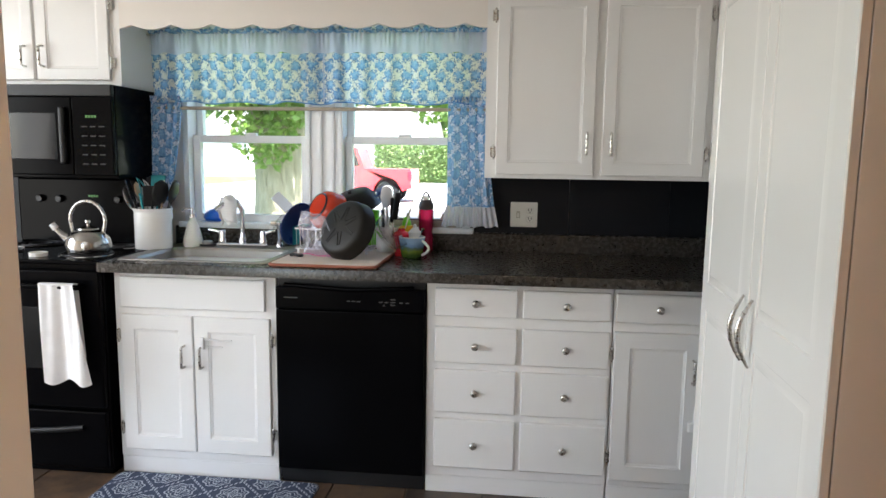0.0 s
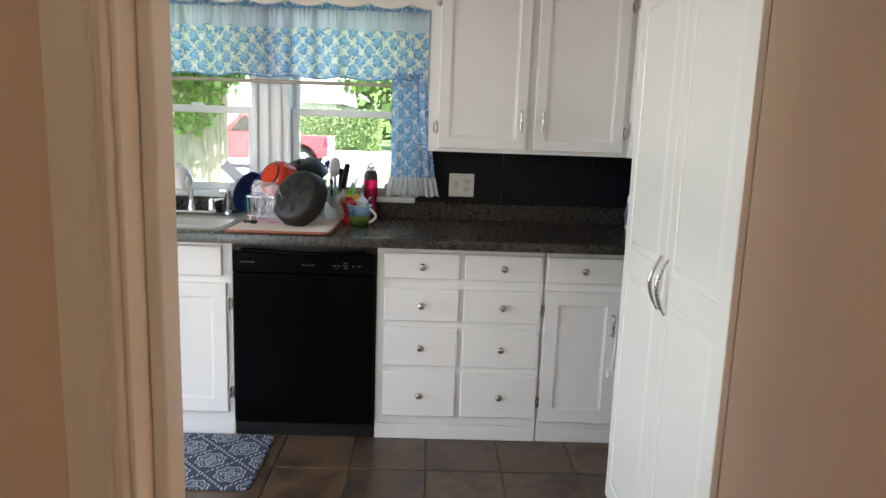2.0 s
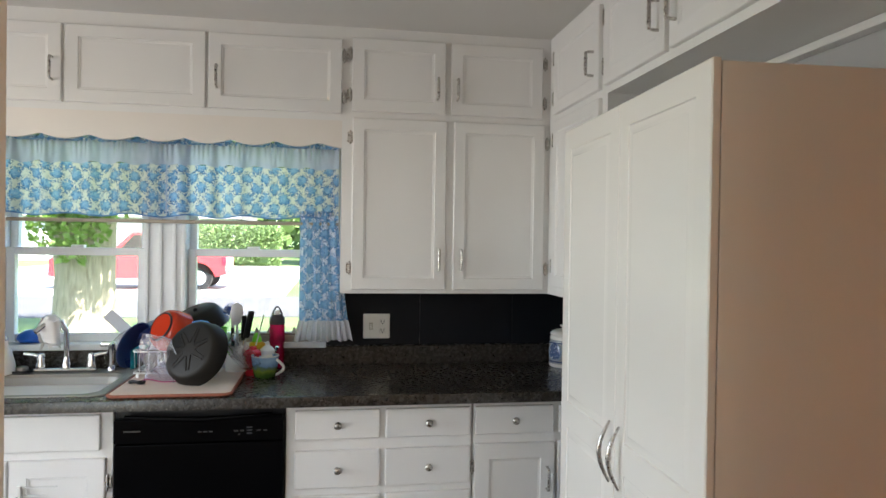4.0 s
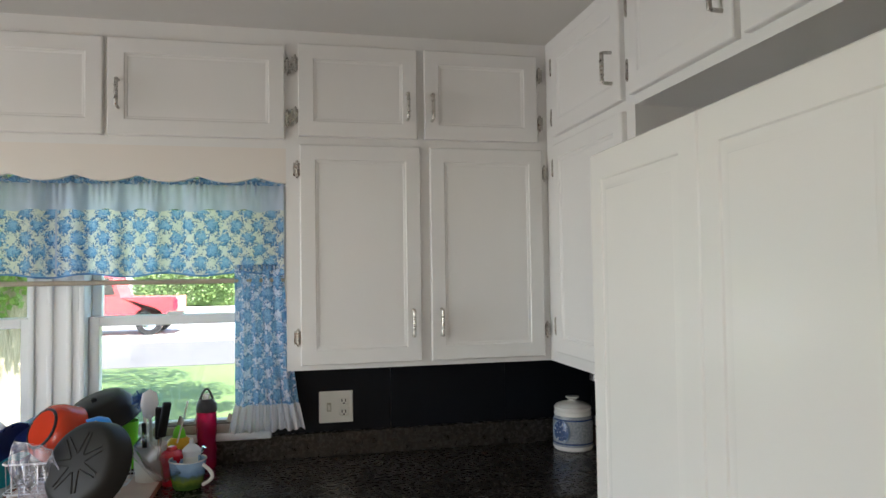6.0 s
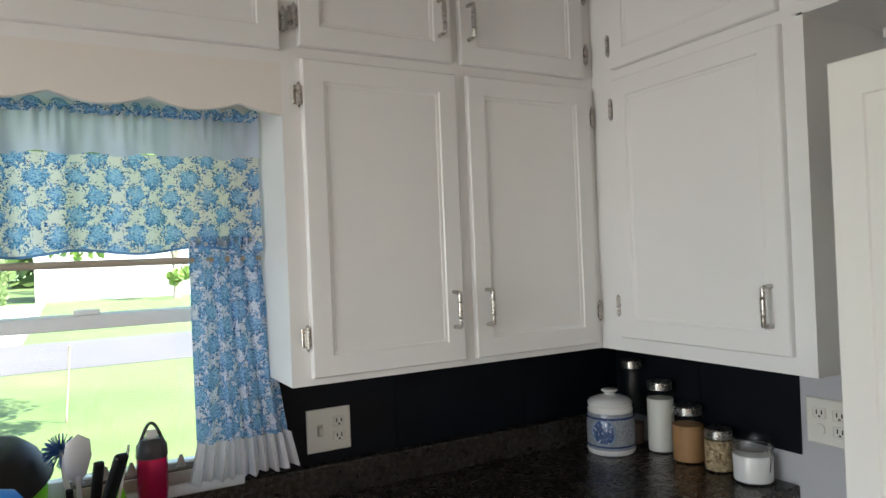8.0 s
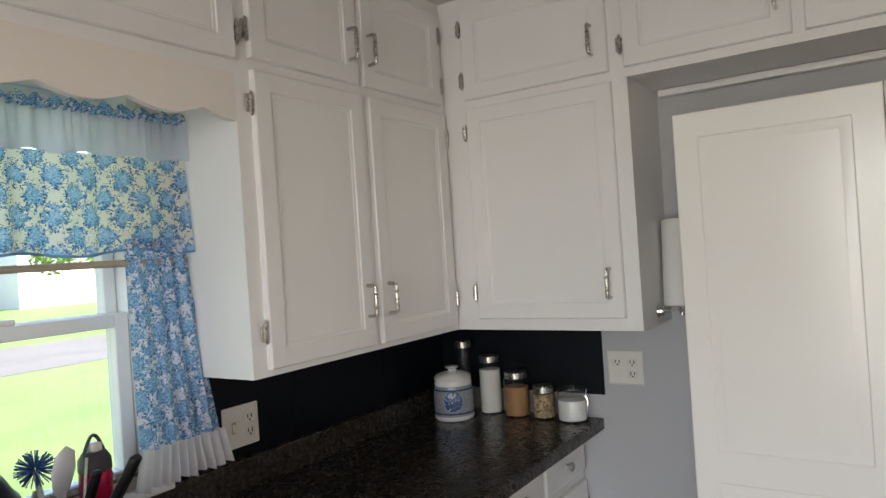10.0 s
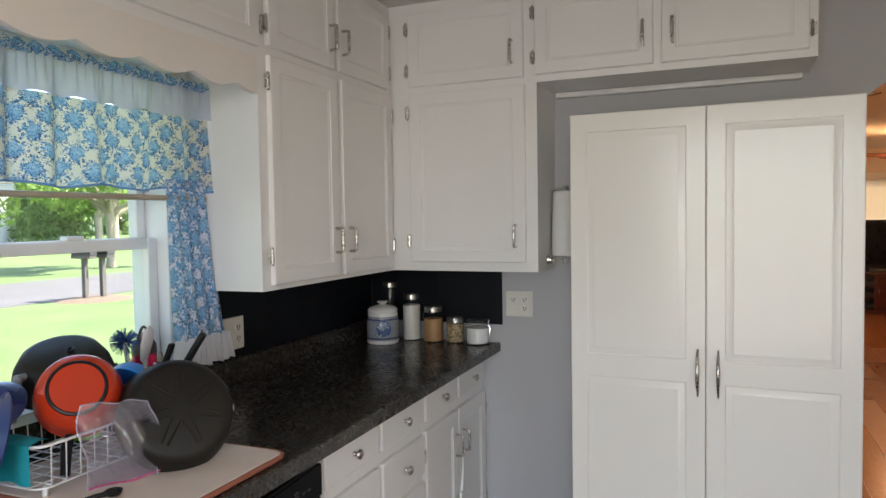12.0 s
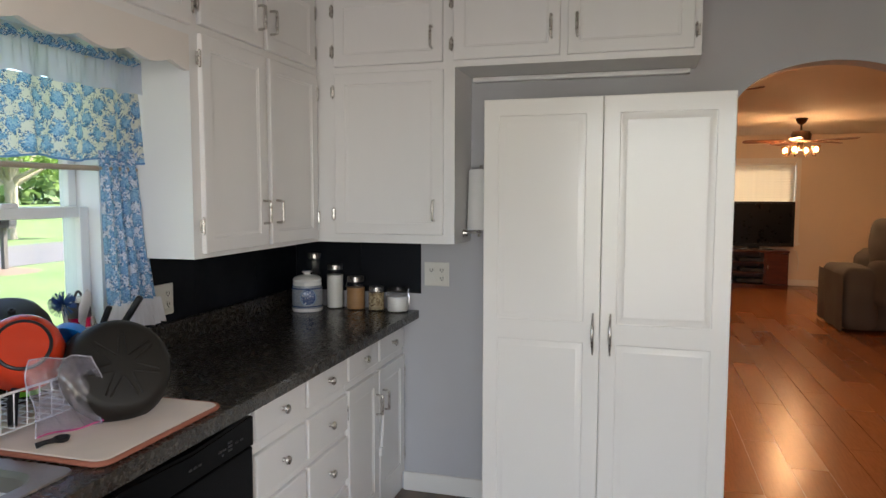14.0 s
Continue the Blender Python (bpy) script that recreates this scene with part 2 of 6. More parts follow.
def leaf_material(name, a, b):
    n = Nodes(name)
    geo = n.t.nodes.new("ShaderNodeNewGeometry")
    c = n.ramp(geo.outputs["Random Per Island"], (0.0, a), (1.0, b))
    n.done(c, 0.55)
    tr, mixer = n.t.nodes.new("ShaderNodeBsdfTranslucent"), n.t.nodes.new("ShaderNodeMixShader")
    n.put(tr.inputs[0], c)
    mixer.inputs[0].default_value = 0.4
    n.t.links.new(n.p.outputs[0], mixer.inputs[1])
    n.t.links.new(tr.outputs[0], mixer.inputs[2])
    n.t.links.new(mixer.outputs[0], n.out.inputs[0])
    return n.m


COUNTER, SLATE, PLANK = counter_material(), slate_material(), plank_material()


# ---- building tools ----
def mesh_of(bm, name, angle=38):
    """A mesh with smooth curves; wide flat faces stay flat beside their narrow bevels."""
    bmesh.ops.recalc_face_normals(bm, faces=bm.faces[:])
    area = {f: f.calc_area() for f in bm.faces}
    for e in bm.edges:
        if len(e.link_faces) == 2:
            a, b = (area[f] for f in e.link_faces)
            turn = e.calc_face_angle(0.0)
            e.smooth = turn < radians(angle) and not (turn > radians(0.5) and max(a, b) > 8 * min(a, b))
    for f in bm.faces:
        f.smooth = True
    me = bpy.data.meshes.new(name)
    bm.to_mesh(me)
    bm.free()
    return me


def thing(name, at, label, category, group="", kind=""):
    """The Empty at a thing's base, under which its parts are built in place."""
    ob = new(name)
    ob.location = at
    ob.empty_display_size = 0.05
    return tagged(ob, label, category, group, kind)


def part(name, bm, material, parent=None, label=""):
    """Links a bmesh, built in place, as one mesh under a thing or a part."""
    ob = new(name, mesh_of(bm, name))
    ob.data.materials.append(material)
    if parent:
        ob.parent = parent
        if parent.type == "EMPTY":
            ob.matrix_parent_inverse = Matrix.Translation(parent.location).inverted()
    return tagged(ob, label)


def structure(name, bm, material, label, category):
    return tagged(part(name, bm, material), label, category, kind="structure")


def box(x0, x1, y0, y1, z0, z1, bevel=0.0, seg=2, bm=None):
    bm2 = bmesh.new()
    bmesh.ops.create_cube(bm2, size=1)
    for v in bm2.verts:
        v.co = ((x0 + x1) / 2 + v.co.x * (x1 - x0), (y0 + y1) / 2 + v.co.y * (y1 - y0), (z0 + z1) / 2 + v.co.z * (z1 - z0))
    if bevel:
        bmesh.ops.bevel(bm2, geom=bm2.edges[:], offset=bevel, segments=seg, affect="EDGES", profile=0.5)
    return merged(bm, bm2)


def merged(bm, bm2):
    if bm is None:
        return bm2
    me = bpy.data.meshes.new("join")
    bm2.to_mesh(me)
    bm2.free()
    bm.from_mesh(me)
    bpy.data.meshes.remove(me)
    return bm


def moved(bm, m):
    bmesh.ops.transform(bm, matrix=m, verts=bm.verts[:])
    return bm


def lathe(profile, at=(0, 0, 0), n=28, bm=None, m=None):
    """Turns (radius, height) pairs about z."""
    b = bmesh.new()
    rings = []
    for r, z in profile:
        rings.append([b.verts.new((r * math.cos(2 * math.pi * k / n), r * math.sin(2 * math.pi * k / n), z)) for k in range(n)] if r > 1e-5 else [b.verts.new((0, 0, z))])
    for a, c in zip(rings, rings[1:]):
        for k in range(n):
            q = [a[k % len(a)], a[(k + 1) % len(a)], c[(k + 1) % len(c)], c[k % len(c)]]
            q = [v for i, v in enumerate(q) if v not in q[:i]]
            if len(q) > 2:
                b.faces.new(q)
    moved(b, Matrix.Translation(at) @ (m or Matrix()))
    return merged(bm, b)


def tube(points, radius, n=10, bm=None, closed=False):
    """A round bar along a line of points; radius may be a list."""
    pts = [Vector(p) for p in points]
    radii = radius if isinstance(radius, (list, tuple)) else [radius] * len(pts)
    b = bmesh.new()
    rings, side = [], None
    for i, p in enumerate(pts):
        d = (pts[min(i + 1, len(pts) - 1)] - pts[max(i - 1, 0)]).normalized()
        if side is None:
            side = d.orthogonal().normalized()
        side = (side - d * side.dot(d)).normalized()
        up = d.cross(side)
        rings.append([b.verts.new(p + (side * math.cos(2 * math.pi * k / n) + up * math.sin(2 * math.pi * k / n)) * radii[i]) for k in range(n)])
    for a, c in zip(rings, rings[1:]):
        for k in range(n):
            b.faces.new((a[k], a[(k + 1) % n], c[(k + 1) % n], c[k]))
    b.faces.new(rings[0][::-1]), b.faces.new(rings[-1])
    return merged(bm, b)


def arc(a, b, bulge, n=10):
    """Points from a to b that bow by the vector bulge."""
    a, b, bulge = Vector(a), Vector(b), Vector(bulge)
    return [a.lerp(b, k / n) + bulge * math.sin(math.pi * k / n) for k in range(n + 1)]


def sheet(f, nu, nv, bm=None):
    """A surface from f(u, v), u and v in 0..1."""
    b = bmesh.new()
    g = [[b.verts.new(f(i / nu, j / nv)) for j in range(nv + 1)] for i in range(nu + 1)]
    for i in range(nu):
        for j in range(nv):
            b.faces.new((g[i][j], g[i + 1][j], g[i + 1][j + 1], g[i][j + 1]))
    return merged(bm, b)


def prism(outline, y0, y1, bm=None):
    """Extrudes an (x, z) outline from y0 to y1."""
    b = bmesh.new()
    lo, hi = [b.verts.new((x, y0, z)) for x, z in outline], [b.verts.new((x, y1, z)) for x, z in outline]
    b.faces.new(lo), b.faces.new(hi[::-1])
    for i in range(len(lo)):
        j = (i + 1) % len(lo)
        b.faces.new((lo[i], hi[i], hi[j], lo[j]))
    return merged(bm, b)


def panel_door(w, h, t=0.018, stile=0.055, rail=0.058, depth=0.007, raised=False, panels=None):
    """A cabinet door, lower left front corner at the origin, front towards -y: a slab with sunk or moulded panels."""
    b = bmesh.new()
    panels = panels or [(stile, rail, w - stile, h - rail)]
    xs = sorted({0.0, w, *[p[0] for p in panels], *[p[2] for p in panels]})
    zs = sorted({0.0, h, *[p[1] for p in panels], *[p[3] for p in panels]})
    g = {(x, z): b.verts.new((x, 0, z)) for x in xs for z in zs}
    for x0, x1 in zip(xs, xs[1:]):
        for z0, z1 in zip(zs, zs[1:]):
            ring = [g[x0, z0], g[x1, z0], g[x1, z1], g[x0, z1]]
            if not any(abs(p[0] - x0) < 1e-6 and abs(p[1] - z0) < 1e-6 and abs(p[2] - x1) < 1e-6 and abs(p[3] - z1) < 1e-6 for p in panels):
                b.faces.new(ring)
                continue
            steps = [(0.003, 0.0032), (0.007, 0.0032), (0.024, 0.0014), (0.027, 0.0)] if raised else [(0.003, depth * 0.5), (0.008, depth * 0.6), (0.011, depth)]
            for off, dy in steps:
                inner = [b.verts.new((x, dy, z)) for x, z in ((x0 + off, z0 + off), (x1 - off, z0 + off), (x1 - off, z1 - off), (x0 + off, z1 - off))]
                for k in range(4):
                    b.faces.new((ring[k], ring[(k + 1) % 4], inner[(k + 1) % 4], inner[k]))
                ring = inner
            b.faces.new(ring)
    e = 0.003
    rim = [g[0.0, z] for z in zs] + [g[x, h] for x in xs[1:]] + [g[w, z] for z in zs[-2::-1]] + [g[x, 0.0] for x in xs[-2:0:-1]]
    front = rim
    for grow, dy in ((e, e), (e, t)):
        nxt = []
        for v in rim:
            x = v.co.x + (grow if v.co.x >= w - 1e-6 else -grow if v.co.x <= 1e-6 else 0)
            z = v.co.z + (grow if v.co.z >= h - 1e-6 else -grow if v.co.z <= 1e-6 else 0)
            nxt.append(b.verts.new((x, dy, z)))
        for k in range(len(rim)):
            j = (k + 1) % len(rim)
            b.faces.new((front[k], front[j], nxt[j], nxt[k]))
        front = nxt
    b.faces.new(front)
    return b


def slab_front(w, h, t=0.018):
    """A drawer front with an eased lip, as panel_door lies."""
    return box(0, w, 0, t, 0, h, 0.005, 3)


def pull(h=0.088, out=0.03):
    """A slim turned bar pull, upright, its middle at the origin."""
    b = tube([(0, 0, -h / 2), (0, -out * 0.8, -h / 2 + 0.001)], 0.0052, 8)
    tube([(0, 0, h / 2), (0, -out * 0.8, h / 2 - 0.001)], 0.0052, 8, b)
    zs = (-0.5, -0.44, -0.25, -0.22, -0.19, 0, 0.19, 0.22, 0.25, 0.44, 0.5)
    rs = (0.0045, 0.0058, 0.0058, 0.0080, 0.0058, 0.0066, 0.0058, 0.0080, 0.0058, 0.0058, 0.0045)
    return tube([(0, -out, z * h) for z in zs], list(rs), 10, b)


def hinge():
    """A small exposed butt hinge with a finial at each end, its middle at the origin."""
    b = tube([(0, -0.006, z) for z in (-0.031, -0.026, -0.024, 0, 0.024, 0.026, 0.031)], [0.001, 0.0042, 0.005, 0.005, 0.005, 0.0042, 0.001], 8)
    return box(-0.013, 0.013, -0.003, 0.001, -0.022, 0.022, 0.001, 1, b)


def knob():
    """A round mushroom knob on a short stem, pointing to -y."""
    return lathe([(0.0, 0.028), (0.008, 0.0275), (0.0135, 0.024), (0.0155, 0.019), (0.013, 0.015), (0.007, 0.012), (0.0055, 0.006), (0.008, 0.001), (0.008, 0.0)], n=18, m=pose(0, 0, 0, 90))


def bow_handle(h=0.16):
    """A tall bowed handle that tapers to both feet."""
    pts = [(0, -0.004 - 0.028 * math.sin(math.pi * k / 12), (k / 12 - 0.5) * h) for k in range(13)]
    return tube(pts, [0.003 + 0.0035 * math.sin(math.pi * k / 12) for k in range(13)], 10)


NORTH, EAST = 0, -90  # turn of fronts that face the room from the north and from the east


def place(turn, x, y, z):
    return pose(x, y, z, 0, 0, turn)


def fitted_door(root, turn, x, y, z, w, h, handle=None, hinges=None, bm=None, material=None, hinge_at=(0.08, 0.08)):
    """A door in its place, with a pull at (across, up) and hinges on one side (0: at its left, 1: at its right)."""
    m = place(turn, x, y, z)
    d = part("door", moved(bm or panel_door(w, h), m), material or WHITE, root)
    if handle:
        part("handle", moved(pull(), m @ pose(handle[0], 0, handle[1])), NICKEL, d, "slim brushed nickel pull")
    if hinges is not None:
        for zz in (hinge_at[0], h - hinge_at[1]):
            part("hinge", moved(hinge(), m @ pose(-0.012 if hinges == 0 else w + 0.012, 0.009, zz)), NICKEL, d, "small metal hinge")
    return d


def fitted_drawer(root, x, y, z, w, h):
    d = part("drawer", moved(slab_front(w, h), pose(x, y, z)), WHITE, root)
    part("knob", moved(knob(), pose(x + w / 2, y, z + h / 2)), NICKEL, d, "round brushed nickel knob")
    return d


# ---- the kitchen's shell ----
YN, XE, YS, XW, H = 3.03, 1.08, 0.184, -3.70, 2.40  # north, east, south and west wall faces, ceiling
WX0, WX1, WZ0, WZ1 = -1.62, -0.22, 1.02, 2.02       # the window's opening

n = box(XW - 0.12, WX0, YN, YN + 0.16, -0.2, 2.6)
box(WX1, XE + 0.12, YN, YN + 0.16, -0.2, 2.6, bm=n)
box(WX0, WX1, YN, YN + 0.16, -0.2, WZ0, bm=n)
box(WX0, WX1, YN, YN + 0.16, WZ1, 2.6, bm=n)
structure("wall_north", n, CREAM, "cream painted wall around the sink window", "wall")

# east wall with the arch to the living room
AC, AR, AH, AZ = 0.58, 0.38, 0.21, 2.036
pts = [(YS, -0.1), (AC - AR, -0.1), (AC - AR, AZ - AH)]
pts += [(AC - AR * math.cos(math.pi * k / 32), AZ - AH + AH * math.sin(math.pi * k / 32)) for k in range(1, 32)]
pts += [(AC + AR, AZ - AH), (AC + AR, -0.1), (YN, -0.1), (YN, 2.5), (YS, 2.5)]
e = moved(prism(pts, 0, 0.12), Matrix(((0, 1, 0, XE), (1, 0, 0, 0), (0, 0, 1, 0), (0, 0, 0, 1))))
bmesh.ops.triangulate(e, faces=[f for f in e.faces if len(f.verts) > 4])
structure("wall_east", e, GREYWALL, "grey painted wall with an arched opening", "wall")
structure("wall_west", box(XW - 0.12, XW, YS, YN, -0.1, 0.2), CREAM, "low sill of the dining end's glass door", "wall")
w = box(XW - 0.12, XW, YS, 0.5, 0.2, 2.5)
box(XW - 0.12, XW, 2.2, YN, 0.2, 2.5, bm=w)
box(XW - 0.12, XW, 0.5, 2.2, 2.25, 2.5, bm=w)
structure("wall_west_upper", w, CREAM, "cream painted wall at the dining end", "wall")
JX, YJ = -0.438, 0.35  # the doorway's west side
# the gap west of the doorway is added, out of view, for the fill lamp
s = box(XW - 0.12, -1.95, YJ - 0.094, YJ, -0.1, 2.5)
box(-0.85, JX, YJ - 0.094, YJ, -0.1, 2.5, bm=s)
box(-1.95, -0.85, YJ - 0.094, YJ, 2.10, 2.5, bm=s)
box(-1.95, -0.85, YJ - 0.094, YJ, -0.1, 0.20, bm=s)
box(0.52, XE + 0.12, YS - 0.094, YS, -0.1, 2.5, bm=s)
box(JX, 0.52, YS - 0.094, YS, 2.08, 2.5, bm=s)
structure("wall_south", s, BEIGE, "beige painted wall with a doorway and an added unseen opening", "wall")
ce = box(XW - 0.12, XE + 0.12, -3.0, YN, H, H + 0.1)
structure("ceiling", ce, CEIL, "off-white textured kitchen ceiling", "ceiling")
structure("subfloor", box(XW - 0.1, XE + 0.02, YS - 0.1, YN, -0.12, -0.008), paint("grout", (0.20, 0.175, 0.145), 0.9, 0.15, 6, 0.3, 120), "grey grout between the floor tiles", "floor")

# doorway from the hall: jamb, stop and casing
dj = thing("door_1", (JX, YS, 0), "white painted door frame with moulded casing", "door frame", kind="structure")
for x0, x1, sg, yj in ((JX, JX + 0.006, 1, YJ), (0.514, 0.52, -1, YS)):
    part("jamb", box(x0, x1, yj - 0.096, yj + 0.002, 0, 2.08, 0.002), TRIM, dj)
    xs = (JX + 0.006, JX + 0.023) if sg > 0 else (0.497, 0.514)
    part("stop", box(xs[0], xs[1], yj - 0.052, yj + 0.001, 0, 2.07, 0.004, 3), TRIM, dj)
    e0 = JX - 0.001 if sg > 0 else 0.521
    prof = [(0.0, 0.0), (0.0, 0.009), (0.004, 0.012), (0.011, 0.011), (0.014, 0.007), (0.017, 0.007), (0.02, 0.010), (0.024, 0.010), (0.03, 0.013), (0.046, 0.017), (0.056, 0.017), (0.058, 0.014), (0.058, 0.0)]
    c = bmesh.new()
    lo = [c.verts.new((e0 - sg * a, yj - 0.094 - b, 0)) for a, b in prof]
    hi = [c.verts.new((e0 - sg * a, yj - 0.094 - b, 2.15)) for a, b in prof]
    c.faces.new(lo), c.faces.new(hi[::-1])
    for k in range(len(prof) - 1):
        c.faces.new((lo[k], lo[k + 1], hi[k + 1], hi[k]))
    part("casing", c, TRIM, dj)
part("head", box(JX, 0.52, YS - 0.096, YS + 0.002, 2.074, 2.08), TRIM, dj)
part("head_casing", box(JX - 0.06, 0.58, YS - 0.11, YS - 0.094, 2.08, 2.14, 0.004), TRIM, dj)

# hall behind the doorway
hw = box(-1.3, -1.2, -3.0, YJ - 0.094, -0.1, 2.5)
box(XE, XE + 0.12, -3.0, YS - 0.094, -0.1, 2.5, bm=hw)
box(-1.3, XE + 0.12, -3.1, -3.0, -0.1, 2.5, bm=hw)
structure("wall_hall", hw, BEIGE, "beige painted hall walls", "wall")
structure("floor_hall", box(-1.3, XE, -3.0, YS - 0.1, -0.1, 0.0), PLANK, "reddish laminate hall floor", "floor")

# white baseboard along the grey wall
structure("baseboard", box(XE - 0.014, XE, 1.93, 2.44, 0, 0.095, 0.004), TRIM, "white painted baseboard", "baseboard")

# ---- window over the sink ----
win = thing("window_1", (-0.92, YN, WZ0), "white vinyl double-hung twin window over the sink", "window", kind="structure")
f = box(WX0, WX0 + 0.03, YN - 0.004, YN + 0.15, WZ0, WZ1, 0.003)
box(WX1 - 0.03, WX1, YN - 0.004, YN + 0.15, WZ0, WZ1, 0.003, bm=f)
box(WX0, WX1, YN - 0.004, YN + 0.15, WZ1 - 0.03, WZ1, 0.003, bm=f)
part("window_frame", f, VINYL, win)
m = box(-0.985, -0.845, YN + 0.005, YN + 0.13, WZ0, WZ1, 0.004)
for x in (-1.003, -0.945, -0.885, -0.845):
    box(x, x + 0.018, YN - 0.006, YN + 0.1, WZ0, WZ1, 0.004, bm=m)
part("mullion", m, VINYL, win)
part("window_sill", box(WX0 - 0.02, WX1 + 0.02, YN - 0.035, YN + 0.15, WZ0 - 0.022, WZ0 + 0.006, 0.005, 3), VINYL, win)
for x0, x1 in ((-1.588, -1.006), (-0.826, -0.252)):
    for nm, z0, z1, yy in (("lower_sash", WZ0 + 0.006, 1.445, YN + 0.04), ("upper_sash", 1.41, WZ1 - 0.03, YN + 0.085)):
        st = 0.036 if nm == "lower_sash" else 0.032
        q = box(x0, x0 + st, yy, yy + 0.038, z0, z1, 0.003)
        box(x1 - st, x1, yy, yy + 0.038, z0, z1, 0.003, bm=q)
        box(x0 + st, x1 - st, yy + 0.001, yy + 0.037, z0, z0 + 0.036, 0.003, bm=q)
        box(x0 + st, x1 - st, yy + 0.001, yy + 0.037, z1 - 0.034, z1, 0.003, bm=q)
        sash = part(nm, q, VINYL, win)
        pane = part("pane", box(x0 + st - 0.005, x1 - st + 0.005, yy + 0.017, yy + 0.021, z0 + 0.03, z1 - 0.03), GLASS, sash)
        pane.visible_shadow = False
    lk = box((x0 + x1) / 2 - 0.028, (x0 + x1) / 2 + 0.028, YN + 0.045, YN + 0.075, 1.445, 1.458, 0.003)
    part("sash_lock", lk, VINYL, win)

# ---- upper cabinets ----
YU, YD = 2.75, 2.733   # face frames and door fronts on the north side
XU, XD = 0.775, 0.757  # the same on the east side


def upper_cabinet(name, body, at, label):
    c = thing(name, at, label, "cabinet", "white upper cabinets")
    part("body", body, WHITE, c)
    return c


# tall pair beside the window
b = box(-0.142, XU, YU, YN, 1.268, 2.030)
cab = upper_cabinet("upper_cabinet", b, (0.3, 2.9, 1.268), "white painted wall cabinet with two tall panel doors")
fitted_door(cab, NORTH, -0.094, YD, 1.288, 0.398, 0.724, (0.370, 0.128), 0, hinge_at=(0.09, 0.08), bm=panel_door(0.398, 0.724, stile=0.046, rail=0.046))
fitted_door(cab, NORTH, 0.344, YD, 1.288, 0.402, 0.724, (0.030, 0.128), 1, hinge_at=(0.09, 0.08), bm=panel_door(0.402, 0.724, stile=0.046, rail=0.046))
b = box(-0.142, XU, YU, YN, 2.030, H)
cab = upper_cabinet("upper_cabinet", b, (0.3, 2.9, 2.03), "white painted ceiling cabinet with two low panel doors")
fitted_door(cab, NORTH, -0.098, YD, 2.046, 0.394, 0.304, (0.362, 0.105), 0, hinge_at=(0.065, 0.065), bm=panel_door(0.394, 0.304, stile=0.046, rail=0.046))
fitted_door(cab, NORTH, 0.328, YD, 2.046, 0.404, 0.304, (0.022, 0.105), 1, hinge_at=(0.065, 0.065), bm=panel_door(0.404, 0.304, stile=0.046, rail=0.046))

# ceiling cabinets above the window, with the scalloped valance board below
b = box(-1.752, -0.142, YU, YN, 2.002, H)
cab = upper_cabinet("upper_cabinet", b, (-0.95, 2.9, 2.0), "white painted ceiling cabinet over the window with three doors")
fitted_door(cab, NORTH, -0.683, YD, 2.034, 0.535, 0.304, (0.030, 0.125), 1, hinge_at=(0.065, 0.065), bm=panel_door(0.535, 0.304, stile=0.046, rail=0.046))
fitted_door(cab, NORTH, -1.232, YD, 2.034, 0.530, 0.304, None, None, bm=panel_door(0.530, 0.304, stile=0.046, rail=0.046))
fitted_door(cab, NORTH, -1.740, YD, 2.034, 0.490, 0.304, (0.460, 0.125), 0, hinge_at=(0.065, 0.065), bm=panel_door(0.490, 0.304, stile=0.046, rail=0.046))
X0, X1, NS = -1.752, -0.142, 176
vb = bmesh.new()
cols = []
for k in range(NS + 1):
    x = X0 + (X1 - X0) * k / NS
    z = 1.907 - 0.020 * abs(math.sin(math.pi * (x + 0.784) / 0.183))
    cols.append([vb.verts.new((x, yy, zz)) for yy, zz in ((YU, 2.002), (YU, z), (YU + 0.019, z), (YU + 0.019, 2.002))])
for a, c in zip(cols, cols[1:]):
    for k in range(4):
        vb.faces.new((a[k], a[(k + 1) % 4], c[(k + 1) % 4], c[k]))
vb.faces.new(cols[0]), vb.faces.new(cols[-1][::-1])
tagged(part("valance_board", vb, CREAM), "cream painted board with a scalloped lower edge over the window", "trim", kind="structure")

# east side: corner cabinet and the row over the pantry
b = box(XU, XE, 2.10, 2.75, 1.268, 2.030)
cab = upper_cabinet("upper_cabinet", b, (0.93, 2.4, 1.268), "white painted corner wall cabinet with one tall door")
fitted_door(cab, EAST, XD, 2.650, 1.310, 0.500, 0.705, (0.463, 0.105), 0, hinge_at=(0.085, 0.075), bm=panel_door(0.500, 0.705, stile=0.046, rail=0.046))
b = box(XU, XE, 2.114, 2.75, 2.030, H)
cab = upper_cabinet("upper_cabinet", b, (0.93, 2.4, 2.03), "white painted corner ceiling cabinet with one door")
fitted_door(cab, EAST, XD, 2.652, 2.052, 0.498, 0.300, (0.455, 0.10), 0, hinge_at=(0.065, 0.06), bm=panel_door(0.498, 0.300, stile=0.046, rail=0.046))
b = box(XU, XE, 1.113, 2.114, 2.026, H)
cab = upper_cabinet("upper_cabinet", b, (0.93, 1.6, 2.03), "white painted ceiling cabinet above the pantry cupboard")
fitted_door(cab, EAST, XD, 2.100, 2.056, 0.442, 0.300, (0.410, 0.11), 0, hinge_at=(0.065, 0.06), bm=panel_door(0.442, 0.300, stile=0.046, rail=0.046))
fitted_door(cab, EAST, XD, 1.622, 2.056, 0.478, 0.300, (0.036, 0.11), 1, hinge_at=(0.065, 0.06), bm=panel_door(0.478, 0.300, stile=0.046, rail=0.046))
cl = part("shelf_cleat", box(XE - 0.04, XE, 1.135, 2.085, 2.002, 2.024, 0.003), WHITE)
